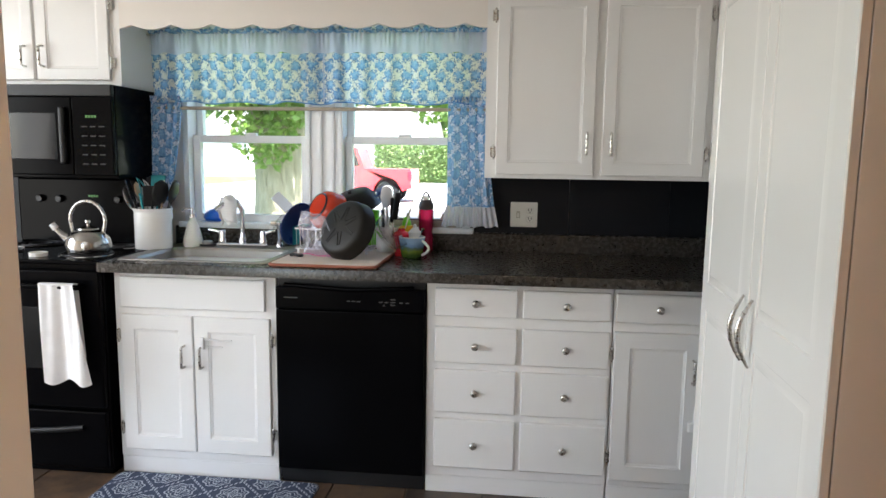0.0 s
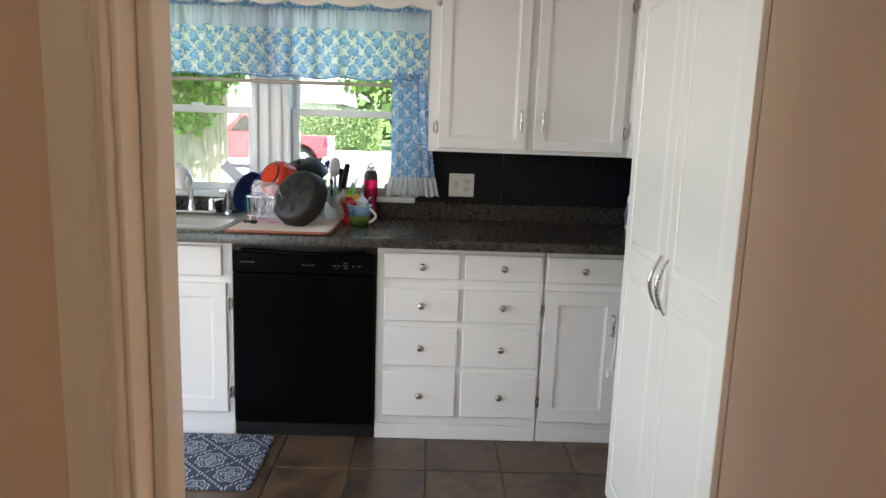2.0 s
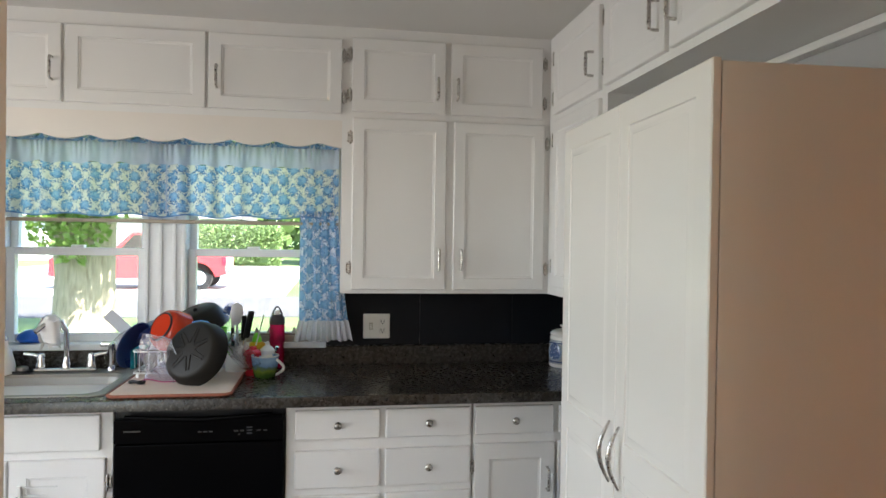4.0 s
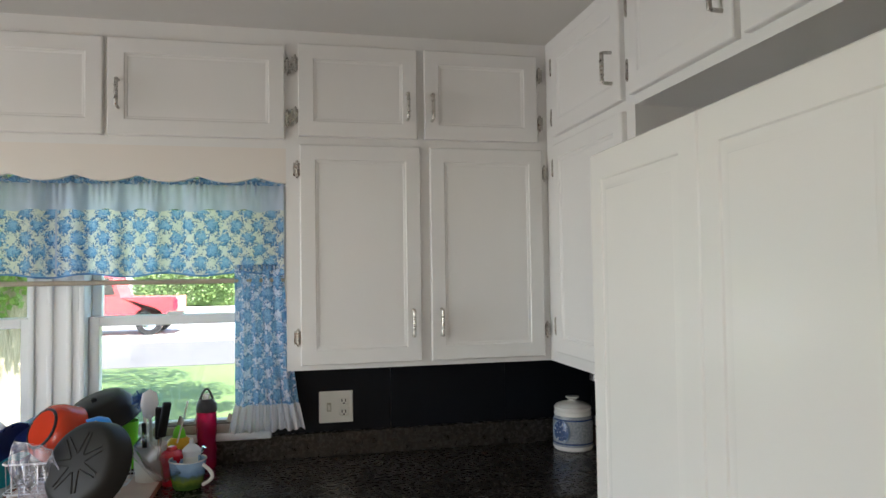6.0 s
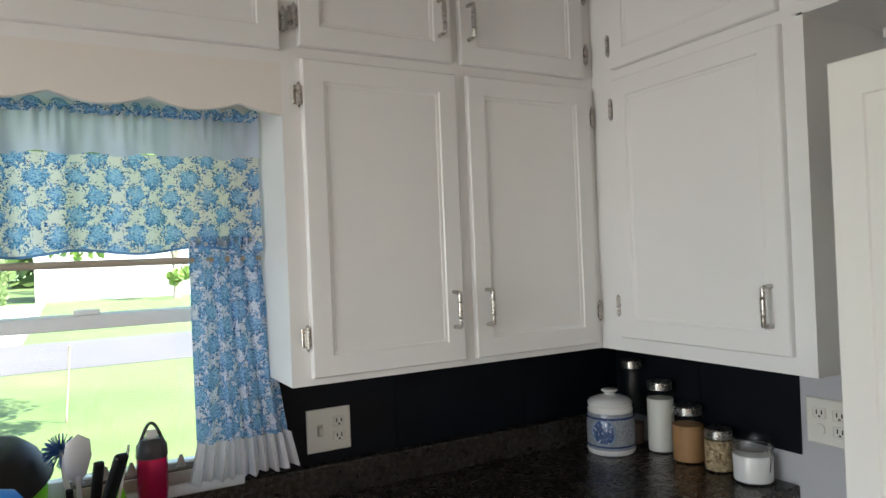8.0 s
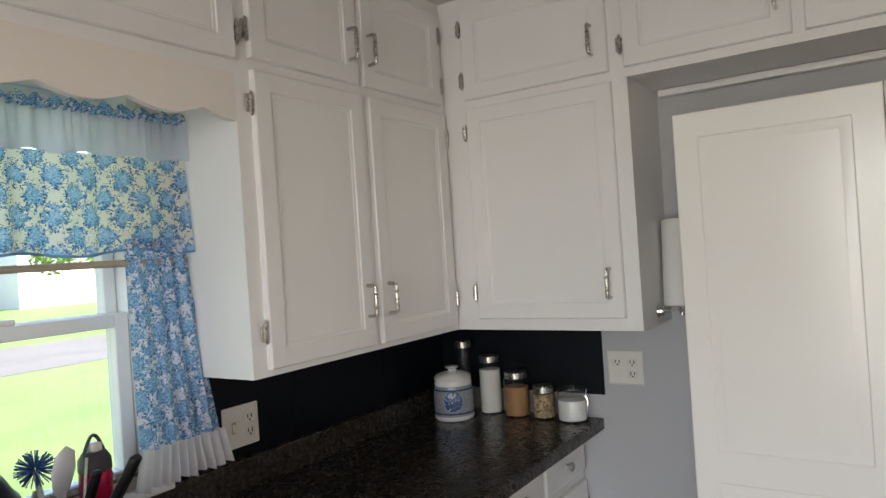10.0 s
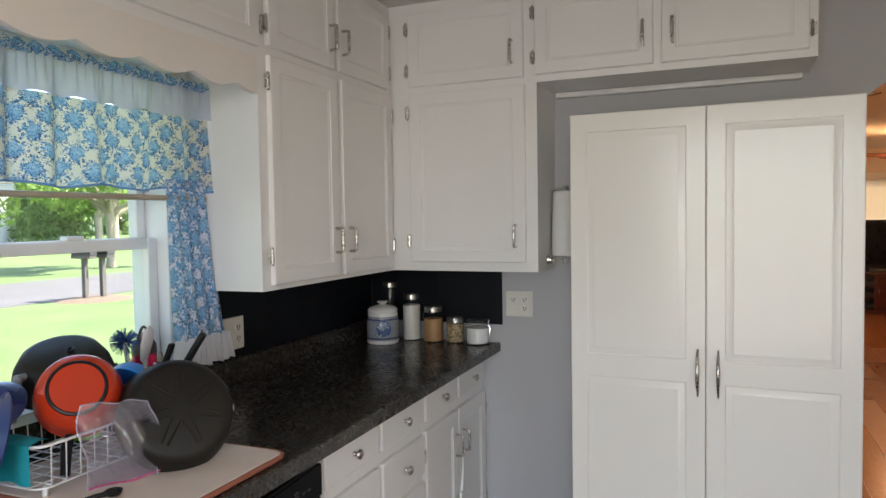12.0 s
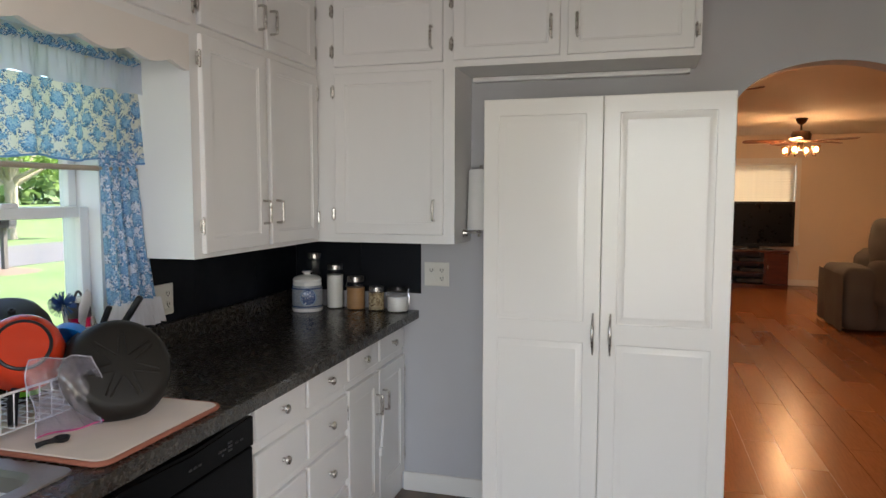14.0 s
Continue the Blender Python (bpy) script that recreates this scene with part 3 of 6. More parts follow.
tagged(cl, "white painted wooden cleat under the ceiling cabinet", "trim", kind="structure")

# over the microwave
b = box(-2.54, -1.752, YU, YN, 1.645, H)
cab = upper_cabinet("upper_cabinet", b, (-2.1, 2.9, 1.645), "white painted wall cabinet above the microwave")
fitted_door(cab, NORTH, -2.135, YD, 1.672, 0.335, 0.62, (0.03, 0.10), 1, hinge_at=(0.07, 0.30), bm=panel_door(0.335, 0.62, stile=0.046, rail=0.046))
fitted_door(cab, NORTH, -2.50, YD, 1.672, 0.345, 0.62, (0.31, 0.10), 0, bm=panel_door(0.345, 0.62, stile=0.046, rail=0.046))

# ---- base cabinets and counter ----
YF, YB = 2.43, 2.448  # drawer fronts and face frame
CT = 0.918


def base_cabinet(x0, x1, label):
    c = thing("base_cabinet", ((x0 + x1) / 2, 2.75, 0), label, "cabinet", "white base cabinets")
    part("body", box(x0, x1, YB, YN - 0.005, 0.074, 0.876, 0.002), WHITE, c)
    part("plinth", box(x0, x1, YB + 0.004, YN - 0.02, 0, 0.072, 0.003), WHITE, c)
    return c


sink_cab = base_cabinet(-1.645, -0.956, "white painted sink cabinet with two panel doors")
part("false_drawer", moved(slab_front(0.617, 0.13), pose(-1.614, YF, 0.722)), WHITE, sink_cab)
fitted_door(sink_cab, NORTH, -1.614, YF, 0.116, 0.304, 0.574, (0.272, 0.41), 0, hinge_at=(0.09, 0.085))
dr = fitted_door(sink_cab, NORTH, -1.296, YF, 0.116, 0.313, 0.574, (0.032, 0.41), 1, hinge_at=(0.09, 0.085))
g = box(-1.262, -1.135, YF - 0.008, YF - 0.002, 0.598, 0.603, 0.002)
box(-1.262, -1.175, YF - 0.008, YF - 0.002, 0.570, 0.574, 0.002, bm=g)
box(-1.268, -1.252, YF - 0.018, YF, 0.560, 0.610, 0.003, bm=g)
part("child_latch", g, paint("white_plastic", (0.8, 0.8, 0.79), 0.3, 0.02), dr, "white plastic child latch")

dc = base_cabinet(-0.342, 0.376, "white painted drawer cabinet with two stacks of drawers")
for x0, wd in ((-0.309, 0.322), (0.034, 0.334)):
    for z0, h in ((0.736, 0.112), (0.549, 0.145), (0.346, 0.176), (0.116, 0.202)):
        fitted_drawer(dc, x0, YF, z0, wd, h)
dd = base_cabinet(0.380, XE - 0.002, "white painted base cabinet with two drawers and two doors")
fitted_drawer(dd, 0.386, YF, 0.736, 0.322, 0.112)
fitted_drawer(dd, 0.730, YF, 0.736, 0.325, 0.112)
q = fitted_door(dd, NORTH, 0.388, YF, 0.106, 0.322, 0.590, (0.292, 0.45), 0, hinge_at=(0.09, 0.085))
fitted_door(dd, NORTH, 0.728, YF, 0.106, 0.328, 0.590, (0.032, 0.45), 1, hinge_at=(0.09, 0.085))
st = tube([(0.694, YF - 0.03, 0.58), (0.696, YF - 0.024, 0.46), (0.690, YF - 0.02, 0.36)], 0.006, 8)
box(0.668, 0.712, YF - 0.028, YF - 0.012, 0.325, 0.365, 0.006, 3, st)
part("child_strap", st, bpy.data.materials["white_plastic"], q, "white plastic child strap")

top = thing("countertop", (-0.3, 2.7, 0.878), "dark brown speckled laminate countertop with a low upstand", "countertop")
SX0, SX1, SY0, SY1 = -1.605, -1.005, 2.455, 2.955
YC = 2.360
def holed_slab(x0, x1, y0, y1, hx0, hx1, hy0, hy1, z0, z1, ease=0.006):
    """A slab with a square hole and eased outer edges, in one piece."""
    b = bmesh.new()
    rings = []
    for d, z in ((0, z0), (0, z1 - ease), (ease * 0.3, z1 - ease * 0.3), (ease, z1)):
        rings.append([b.verts.new((x, y, z)) for x, y in ((x0 + d, y0 + d), (x1 - d, y0 + d), (x1 - d, y1 - d), (x0 + d, y1 - d))])
    for z in (z1, z0):
        rings.append([b.verts.new((x, y, z)) for x, y in ((hx0, hy0), (hx1, hy0), (hx1, hy1), (hx0, hy1))])
    rings.append(rings[0])
    for a, c in zip(rings, rings[1:]):
        for k in range(4):
            b.faces.new((a[k], a[(k + 1) % 4], c[(k + 1) % 4], c[k]))
    return b


part("worktop", holed_slab(-1.662, XE - 0.001, YC, YN - 0.001, SX0, SX1, SY0, SY1, 0.878, CT), COUNTER, top)
u = box(-1.66, XE - 0.03, YN - 0.030, YN - 0.002, CT - 0.002, 1.006, 0.006, 3)
part("upstand", u, COUNTER, top)

sp = thing("splashback", (0.4, YN, 1.0), "matt black painted splashback panels above the counter", "splashback", kind="structure")
for x0, x1 in ((-0.215, 0.2365), (0.2375, 0.6865), (0.6875, XE - 0.004)):
    part("panel", box(x0, x1, YN - 0.006, YN - 0.001, 1.0, 1.268), SPLASH, sp)
for y0, y1 in ((2.348, 2.6615), (2.6625, YN - 0.008)):
    part("panel", box(XE - 0.006, XE - 0.001, y0, y1, 1.0, 1.268), SPLASH, sp)

part("panel", box(-3.1, -1.742, YN - 0.006, YN - 0.001, 0.90, 1.26), SPLASH, sp)

# ---- pantry cupboard ----
PX, PY0, PY1, PH = 0.545, 0.998, 1.916, 1.850
pan = thing("pantry_cupboard", (0.8, 1.46, 0), "tall white two-door pantry cupboard against the grey wall", "cupboard")
pc = box(PX + 0.021, XE - 0.032, PY0, PY0 + 0.016, 0, PH - 0.003, 0.001, 1)
box(PX + 0.021, XE - 0.032, PY1 - 0.016, PY1, 0, PH - 0.003, 0.001, 1, pc)
box(PX + 0.021, XE - 0.032, PY0 + 0.016, PY1 - 0.016, PH - 0.019, PH - 0.003, bm=pc)
box(PX + 0.03, XE - 0.032, PY0 + 0.016, PY1 - 0.016, 0.06, 0.076, bm=pc)
box(XE - 0.037, XE - 0.032, PY0 + 0.016, PY1 - 0.016, 0.0, PH - 0.02, bm=pc)
part("body", pc, PANTRY, pan)
part("plinth", box(PX + 0.05, PX + 0.066, PY0 + 0.016, PY1 - 0.016, 0, 0.06), PANTRY, pan)
DW, DH = 0.452, PH - 0.052
for yl, hx in ((PY1 - 0.003, DW - 0.021), (PY0 + 0.003 + DW, 0.036)):
    pm = panel_door(DW, DH, 0.018, raised=True, panels=[(0.056, 0.07, DW - 0.058, 0.918 - 0.052), (0.056, 0.997 - 0.052, DW - 0.058, 1.790 - 0.052)])
    mm = place(EAST, PX, yl, 0.052)
    dd2 = part("door", moved(pm, mm), PANTRY, pan)
    part("handle", moved(bow_handle(), mm @ pose(hx, 0, 0.955 - 0.052)), NICKEL, dd2, "bowed brushed nickel handle")
pan.rotation_euler.z = radians(-1.9)


# ---- appliances ----
dw = thing("dishwasher", (-0.65, 2.7, 0), "black built-in dishwasher under the counter", "dishwasher")
part("body", box(-0.948, -0.348, YB + 0.005, YN - 0.05, 0.02, 0.868), BLACKM, dw)
part("door", box(-0.947, -0.349, YF - 0.012, YB + 0.004, 0.075, 0.742, 0.005, 3), BLACK, dw)
part("control_panel", box(-0.947, -0.349, YF - 0.016, YB + 0.004, 0.746, 0.835, 0.005, 3), BLACK, dw)
hz = tube([(-0.91, YF - 0.012, 0.842), (-0.83, YF - 0.016, 0.838), (-0.65, YF - 0.018, 0.830), (-0.47, YF - 0.016, 0.838), (-0.39, YF - 0.012, 0.842)], 0.009, 8)
part("handle", hz, BLACK, dw, "shallow curved black grip")
part("plinth", box(-0.945, -0.351, YB + 0.01, YB + 0.03, 0.0, 0.072, 0.002), BLACKM, dw)
GREYMARK = paint("grey_print", (0.035, 0.035, 0.037), 0.5, 0.05)
for x0, x1, z in ((-0.912, -0.855, 0.792), (-0.655, -0.642, 0.785), (-0.636, -0.622, 0.785), (-0.616, -0.603, 0.785), (-0.528, -0.512, 0.785), (-0.505, -0.492, 0.785), (-0.482, -0.462, 0.797), (-0.482, -0.462, 0.786), (-0.482, -0.462, 0.775), (-0.446, -0.432, 0.785), (-0.422, -0.408, 0.785), (-0.512, -0.505, 0.772)):
    part("marking", box(x0, x1, YF - 0.0175, YF - 0.016, z - 0.0025, z + 0.0025), GREYMARK, dw)

RX0, RX1, RYF = -2.425, -1.668, 2.385
rg = thing("range", (-2.05, 2.7, 0), "black freestanding electric range with a glass oven door", "range")
part("body", box(RX0, RX1, RYF + 0.03, YN - 0.03, 0.0, 0.90, 0.004), BLACK, rg)
part("cooktop", box(RX0 - 0.001, RX1 + 0.001, RYF - 0.005, YN - 0.03, 0.90, 0.918, 0.006, 3), BLACK, rg)
part("backguard", box(RX0, RX1, YN - 0.10, YN - 0.03, 0.916, 1.232, 0.012, 3), BLACK, rg)
od = part("oven_door", box(RX0 + 0.004, RX1 - 0.004, RYF, RYF + 0.03, 0.295, 0.875, 0.008, 3), BLACK, rg)
part("oven_window", box(RX0 + 0.10, RX1 - 0.14, RYF - 0.003, RYF + 0.002, 0.46, 0.72, 0.002), paint("smoked_glass", (0.012, 0.013, 0.014), 0.08, 0.1, Specular_IOR_Level=0.25), od, "smoked glass window")
oh = tube([(RX0 + 0.07, RYF + 0.002, 0.815), (RX0 + 0.07, RYF - 0.045, 0.815), (RX1 - 0.07, RYF - 0.045, 0.815), (RX1 - 0.07, RYF + 0.002, 0.815)], 0.011, 10)
part("oven_handle", oh, BLACK, od)
dwr = part("storage_drawer", box(RX0 + 0.004, RX1 - 0.004, RYF, RYF + 0.03, 0.035, 0.283, 0.008, 3), BLACK, rg)
part("drawer_grip", tube(arc((RX0 + 0.12, RYF - 0.004, 0.215), (RX1 - 0.10, RYF - 0.004, 0.215), (0, -0.012, -0.02), 12), 0.012, 10), BLACKM, dwr)
for k, x in enumerate((-2.30, -2.20, -1.90, -1.80)):
    kb = lathe([(0.0, 0.022), (0.014, 0.022), (0.017, 0.018), (0.019, 0.0)], n=18, m=pose(x, YN - 0.10, 1.13, 90))
    part("burner_knob", kb, BLACKM, rg)
DIGIT = glow("green_digits", (0.05, 0.20, 0.03), 0.03)
for k in range(4):
    part("clock_digit", box(-2.055 + 0.013 * k, -2.047 + 0.013 * k, YN - 0.103, YN - 0.1, 1.140, 1.150), DIGIT, rg, "green lit clock digit")
for x, y, r in ((-1.83, 2.56, 0.10), (-1.83, 2.82, 0.08), (-2.24, 2.56, 0.09), (-2.24, 2.82, 0.10)):
    q = bmesh.new()
    for rr in (r, r * 0.72, r * 0.44):
        tube([(x + rr * math.cos(a * 0.2618), y + rr * math.sin(a * 0.2618), 0.922) for a in range(25)], 0.004, 6, q)
    part("burner_coil", q, BLACKM, rg)
    part("drip_pan", lathe([(r * 0.3, 0.9185), (r * 0.9, 0.9187), (r * 1.12, 0.921), (r * 1.16, 0.9185)], (x, y, 0), 28), CHROME, rg, "shiny metal drip pan")

mw = thing("microwave_oven", (-2.11, 2.83, 1.24), "black over-the-range microwave under a white cabinet", "microwave")
MX0, MX1, MYF = -2.49, -1.738, 2.635
part("body", box(MX0, MX1, MYF + 0.03, YN - 0.002, 1.238, 1.642, 0.004), BLACK, mw)
md = part("door", box(MX0, MX1 - 0.185, MYF, MYF + 0.029, 1.252, 1.59, 0.006, 3), BLACK, mw)
part("window", box(MX0 + 0.06, MX1 - 0.255, MYF - 0.002, MYF + 0.004, 1.32, 1.52, 0.002), bpy.data.materials["smoked_glass"], md, "smoked glass window")
part("handle", box(MX1 - 0.232, MX1 - 0.206, MYF - 0.026, MYF + 0.001, 1.30, 1.545, 0.01, 3), BLACKM, md)
mp = part("control_panel", box(MX1 - 0.183, MX1, MYF, MYF + 0.029, 1.252, 1.59, 0.005, 3), BLACK, mw)
part("vent_grille", box(MX0, MX1, MYF + 0.002, MYF + 0.029, 1.592, 1.641, 0.004, 2), BLACKM, mw)
for k in range(4):
    part("clock_digit", box(MX1 - 0.118 + 0.013 * k, MX1 - 0.110 + 0.013 * k, MYF - 0.002, MYF + 0.001, 1.500, 1.510), DIGIT, mp, "green lit clock digit")
DIMMARK = paint("dim_print", (0.010, 0.010, 0.010), 0.5, 0.05)
for i in range(3):
    for j in range(5):
        part("key", box(MX1 - 0.14 + 0.04 * i, MX1 - 0.115 + 0.04 * i, MYF - 0.001, MYF + 0.001, 1.30 + 0.04 * j, 1.304 + 0.04 * j), DIMMARK, mp)

# ---- curtains ----
FLORAL = floral_material("blue_rose_print_cotton")
# denser print for the side curtains, with their shade put in as deeper blue
FLORAL2 = floral_material("shaded_dense_rose_print", 0.070, 0.080, 0.42, (0.80, 0.84, 0.95), 0.34, 0.32)
FLORAL3 = floral_material("gathered_blue_print", 0.055, 0.07, 0.35, (0.74, 0.80, 0.82), 0.36, 0.2)
SHEER = plain_cloth("blue_white_voile", (0.66, 0.71, 0.83), 0.5)
RUFFLE = plain_cloth("white_eyelet_cotton", (0.84, 0.83, 0.86), 0.35)
cx0, cx1, cy = -1.725, -0.152, 2.952


def drape(x, z, amp=1.0):
    return amp * (0.010 * math.sin(x * 47 + 1.3 * math.sin(x * 7)) + 0.004 * math.sin(x * 101 + 0.6) + 0.005 * math.sin(x * 13 + z * 3))


val = thing("window_valance", (-0.94, cy, 1.92), "blue rose print valance with a pale sheer top band", "curtain")
part("cloth", sheet(lambda u, v: (cx0 + (cx1 - cx0) * u, cy + drape(cx0 + (cx1 - cx0) * u, 0, 0.5 + v), 1.815 - (0.225 + 0.006 * math.sin(u * 40)) * v), 260, 12), FLORAL, val)
part("hem", sheet(lambda u, v: (cx0 + (cx1 - cx0) * u, cy - 0.002 + drape(cx0 + (cx1 - cx0) * u, 0, 1.5), 1.594 - 0.006 * math.sin(u * 40) - 0.006 * v), 260, 1), paint("blue_hem", (0.12, 0.27, 0.55), 0.9), val)
part("sheer_band", sheet(lambda u, v: (cx0 + (cx1 - cx0) * u, cy - 0.006 + drape(cx0 + (cx1 - cx0) * u, 0, 0.7 + 0.5 * v) + 0.007 * math.sin(u * 390 + 2 * math.sin(u * 61)) * (1 - v) ** 1.4, 1.912 - (0.100 + 0.005 * math.sin(u * 88)) * v), 520, 8), SHEER, val, "pale blue sheer band")
part("heading", sheet(lambda u, v: (cx0 + (cx1 - cx0) * u, cy - 0.006 - (0.010 + 0.008 * abs(math.sin(u * 116 + math.sin(u * 23)))) * math.sin(math.pi * v), 1.902 + (0.018 + 0.016 * abs(math.sin(u * 116 + math.sin(u * 23)))) * v), 420, 6), FLORAL3, val, "ruffled blue printed heading")
part("curtain_rod", tube([(cx0 - 0.02, cy + 0.012, 1.905), (cx1 + 0.006, cy + 0.012, 1.905)], 0.006, 8), TRIM, val)
part("seam", sheet(lambda u, v: (-0.897 + 0.006 * u, cy - 0.012 + drape(-0.895, 0), 1.81 - 0.215 * v), 2, 6), SHEER, val)


def side_panel(x_top, w_top, x_bot, w_bot, name):
    """A gathered side curtain that widens to a white ruffle."""
    c = thing(name, (x_bot, 2.955, 1.04), "gathered blue rose print side curtain with white ruffle hem", "curtain", "side curtains")

    def f(u, v, y0=2.955, z0=1.605, z1=1.128, deep=1.0):
        k = v ** 1.3
        x = (x_top + w_top * (u - 0.5)) * (1 - k) + (x_bot + w_bot * (u - 0.5)) * k
        return (x, y0 - 0.02 * k + deep * (0.008 * math.sin(u * 27 + v) + 0.003 * math.sin(u * 61 + 2 * v)) * (0.7 + 0.5 * v), z0 + (z1 - z0) * v)

    part("cloth", sheet(lambda u, v: f(u, v), 120, 20), FLORAL2, c)
    part("heading", sheet(lambda u, v: (x_top + w_top * (u - 0.5), 2.953 + 0.010 * math.sin(u * 60), 1.60 + 0.022 * v), 120, 3), FLORAL2, c)
    part("ruffle", sheet(lambda u, v: (x_bot + w_bot * (1.02 + 0.18 * v) * (u - 0.5), 2.93 + (0.010 + 0.006 * v) * math.sin(u * 62) + 0.004 * math.sin(u * 130), 1.132 - (0.092 + 0.004 * math.sin(u * 25)) * v), 150, 6), RUFFLE, c, "white eyelet ruffle")
    return c


side_panel(-0.238, 0.168, -0.212, 0.218, "side_curtain")
side_panel(-1.662, 0.165, -1.692, 0.10, "side_curtain")
tr = tube([(-1.73, 2.965, 1.566), (-0.15, 2.965, 1.566)], 0.0085, 10)
tagged(part("tension_rod", tr, paint("tan_metal", (0.42, 0.36, 0.28), 0.4, 0.05)), "thin tan tension rod across the window", "curtain rod")

# ---- wall plates, paper towel ----
PLATE = paint("ivory_plate", (0.74, 0.72, 0.66), 0.35, 0.03)
SLOT = paint("dark_slot", (0.03, 0.03, 0.03), 0.6)


def wall_plate(m, label, units):
    p = thing("wall_outlet", (0, 0, 0), label, "outlet")
    part("plate", box(-0.0625, 0.0625, -0.006, 0, -0.058, 0.058, 0.004, 3), PLATE, p)
    for x, kind in units:
        if kind == "switch":
            part("toggle", box(x - 0.005, x + 0.005, -0.016, -0.004, -0.012, 0.010, 0.003), PLATE, p)
            # tan patch round the toggle holds the slot's shade as colour
            part("switch_slot", box(x - 0.008, x + 0.008, -0.0075, -0.005, -0.016, 0.016), paint("shadow_tan", (0.45, 0.42, 0.33), 0.5), p)
        else:
            for z in (-0.020, 0.020):
                if kind == "half" and z < 0:
                    part("socket_cover", lathe([(0, 0.010), (0.013, 0.009), (0.0155, 0.0)], n=18, m=pose(x, 0, z, 90)), PLATE, p)
                    continue
                so = part("socket", box(x - 0.017, x + 0.017, -0.0085, -0.005, z - 0.014, z + 0.014, 0.005, 3), PLATE, p)
                for dx in (-0.0065, 0.0065):
                    part("slot", box(x + dx - 0.0016, x + dx + 0.0016, -0.0092, -0.008, z - 0.003, z + 0.008), SLOT, so)
                part("slot", box(x - 0.003, x + 0.003, -0.0092, -0.008, z - 0.010, z - 0.0055), SLOT, so)
    p.matrix_basis = m
    return p


wall_plate(pose(0.032, YN - 0.0065, 1.094), "ivory wall plate with a switch and a double socket", [(-0.026, "switch"), (0.028, "duplex")])
wall_plate(pose(XE - 0.0005, 2.268, 1.098, 0, 0, EAST), "ivory wall plate with sockets on the grey wall", [(-0.026, "half"), (0.026, "duplex")])

pt = thing("paper_towel_holder", (0.985, 2.04, 1.30), "paper towel roll on a metal holder under the cabinet side", "paper towel")
lean = pose(0.985, 2.038, 1.32, 0, 6, 0)
part("roll", lathe([(0.018, 0.0), (0.054, 0.0), (0.0555, 0.003), (0.0555, 0.272), (0.053, 0.276), (0.018, 0.276)], n=30, m=lean), paint("paper_towel", (0.80, 0.79, 0.77), 0.95, 0.03, 8, 0.4, 200), pt, "white paper towel roll")
hd = tube([(0, 0, -0.03), (0, 0, 0.30)], 0.007, 10)
tube([(-0.062, 0, -0.012), (0.03, 0, -0.012)], 0.006, 8, hd)
moved(hd, lean)
lathe([(0, 0.02), (0.016, 0.018), (0.02, 0.0)], n=16, bm=hd, m=pose(0.93, 2.098, 1.31, 90))
tube([(0.93, 2.098, 1.31), (0.93, 2.04, 1.312), (0.985, 2.038, 1.308)], 0.005, 8, hd)
part("bracket", hd, NICKEL, pt, "brushed metal bracket")

# ceiling air vent
vt = thing("ceiling_vent", (-0.90, 2.30, H), "round white louvred ceiling air vent", "vent")
part("frame", lathe([(0.105, 0), (0.15, -0.004), (0.152, -0.012), (0.12, -0.016), (0.105, -0.010)], (-0.90, 2.30, H), 36), TRIM, vt)
for r in (0.025, 0.050, 0.075, 0.100):
    part("ring", lathe([(r - 0.012, -0.003), (r, -0.020), (r + 0.003, -0.019), (r - 0.009, -0.002)], (-0.90, 2.30, H), 32), TRIM, vt)
part("backing", lathe([(0, -0.001), (0.11, -0.001)], (-0.90, 2.30, H), 32), SLOT, vt)

# ---- sink and tap ----
sk = thing("sink", (-1.3, 2.7, CT), "stainless steel single bowl drop-in sink", "sink")


def rr_ring(x0, x1, y0, y1, r, z, k=5):
    pts = []
    for cxx, cyy, a0 in ((x1 - r, y0 + r, -90), (x1 - r, y1 - r, 0), (x0 + r, y1 - r, 90), (x0 + r, y0 + r, 180)):
        for i in range(k + 1):
            a = radians(a0 + 90 * i / k)
            pts.append((cxx + r * math.cos(a), cyy + r * math.sin(a), z))
    return pts


def skin(rings, cap=True):
    b = bmesh.new()
    vs = [[b.verts.new(p) for p in r] for r in rings]
    for a, c in zip(vs, vs[1:]):
        for k in range(len(a)):
            b.faces.new((a[k], a[(k + 1) % len(a)], c[(k + 1) % len(a)], c[k]))
    if cap:
        b.faces.new(vs[-1])
    return b


SINKM = paint("brushed_sink_steel", (0.34, 0.325, 0.30), 0.45, 0.05, 3, 0.03, 300, metal=1.0, stretch=(0.1, 1, 1))
part("bowl", skin([rr_ring(-1.628, -0.985, 2.432, 2.978, 0.03, CT + 0.001), rr_ring(-1.626, -0.987, 2.434, 2.976, 0.03, CT + 0.005), rr_ring(-1.612, -1.001, 2.448, 2.962, 0.03, CT + 0.006),
                   rr_ring(-1.585, -1.028, 2.476, 2.868, 0.06, CT + 0.002), rr_ring(-1.578, -1.035, 2.483, 2.861, 0.06, CT - 0.01), rr_ring(-1.565, -1.048, 2.495, 2.85, 0.07, CT - 0.15), rr_ring(-1.53, -1.08, 2.53, 2.82, 0.07, CT - 0.17)]), SINKM, sk)
part("drain", lathe([(0, 0.002), (0.03, 0.001), (0.042, 0.004), (0.045, 0.0)], (-1.30, 2.68, CT - 0.169), 22), CHROME, sk)
fx, fy, fz = -1.285, 2.925, CT + 0.006
tp = thing("kitchen_tap", (fx, fy, fz), "chrome two-handle kitchen tap with side spray", "tap")
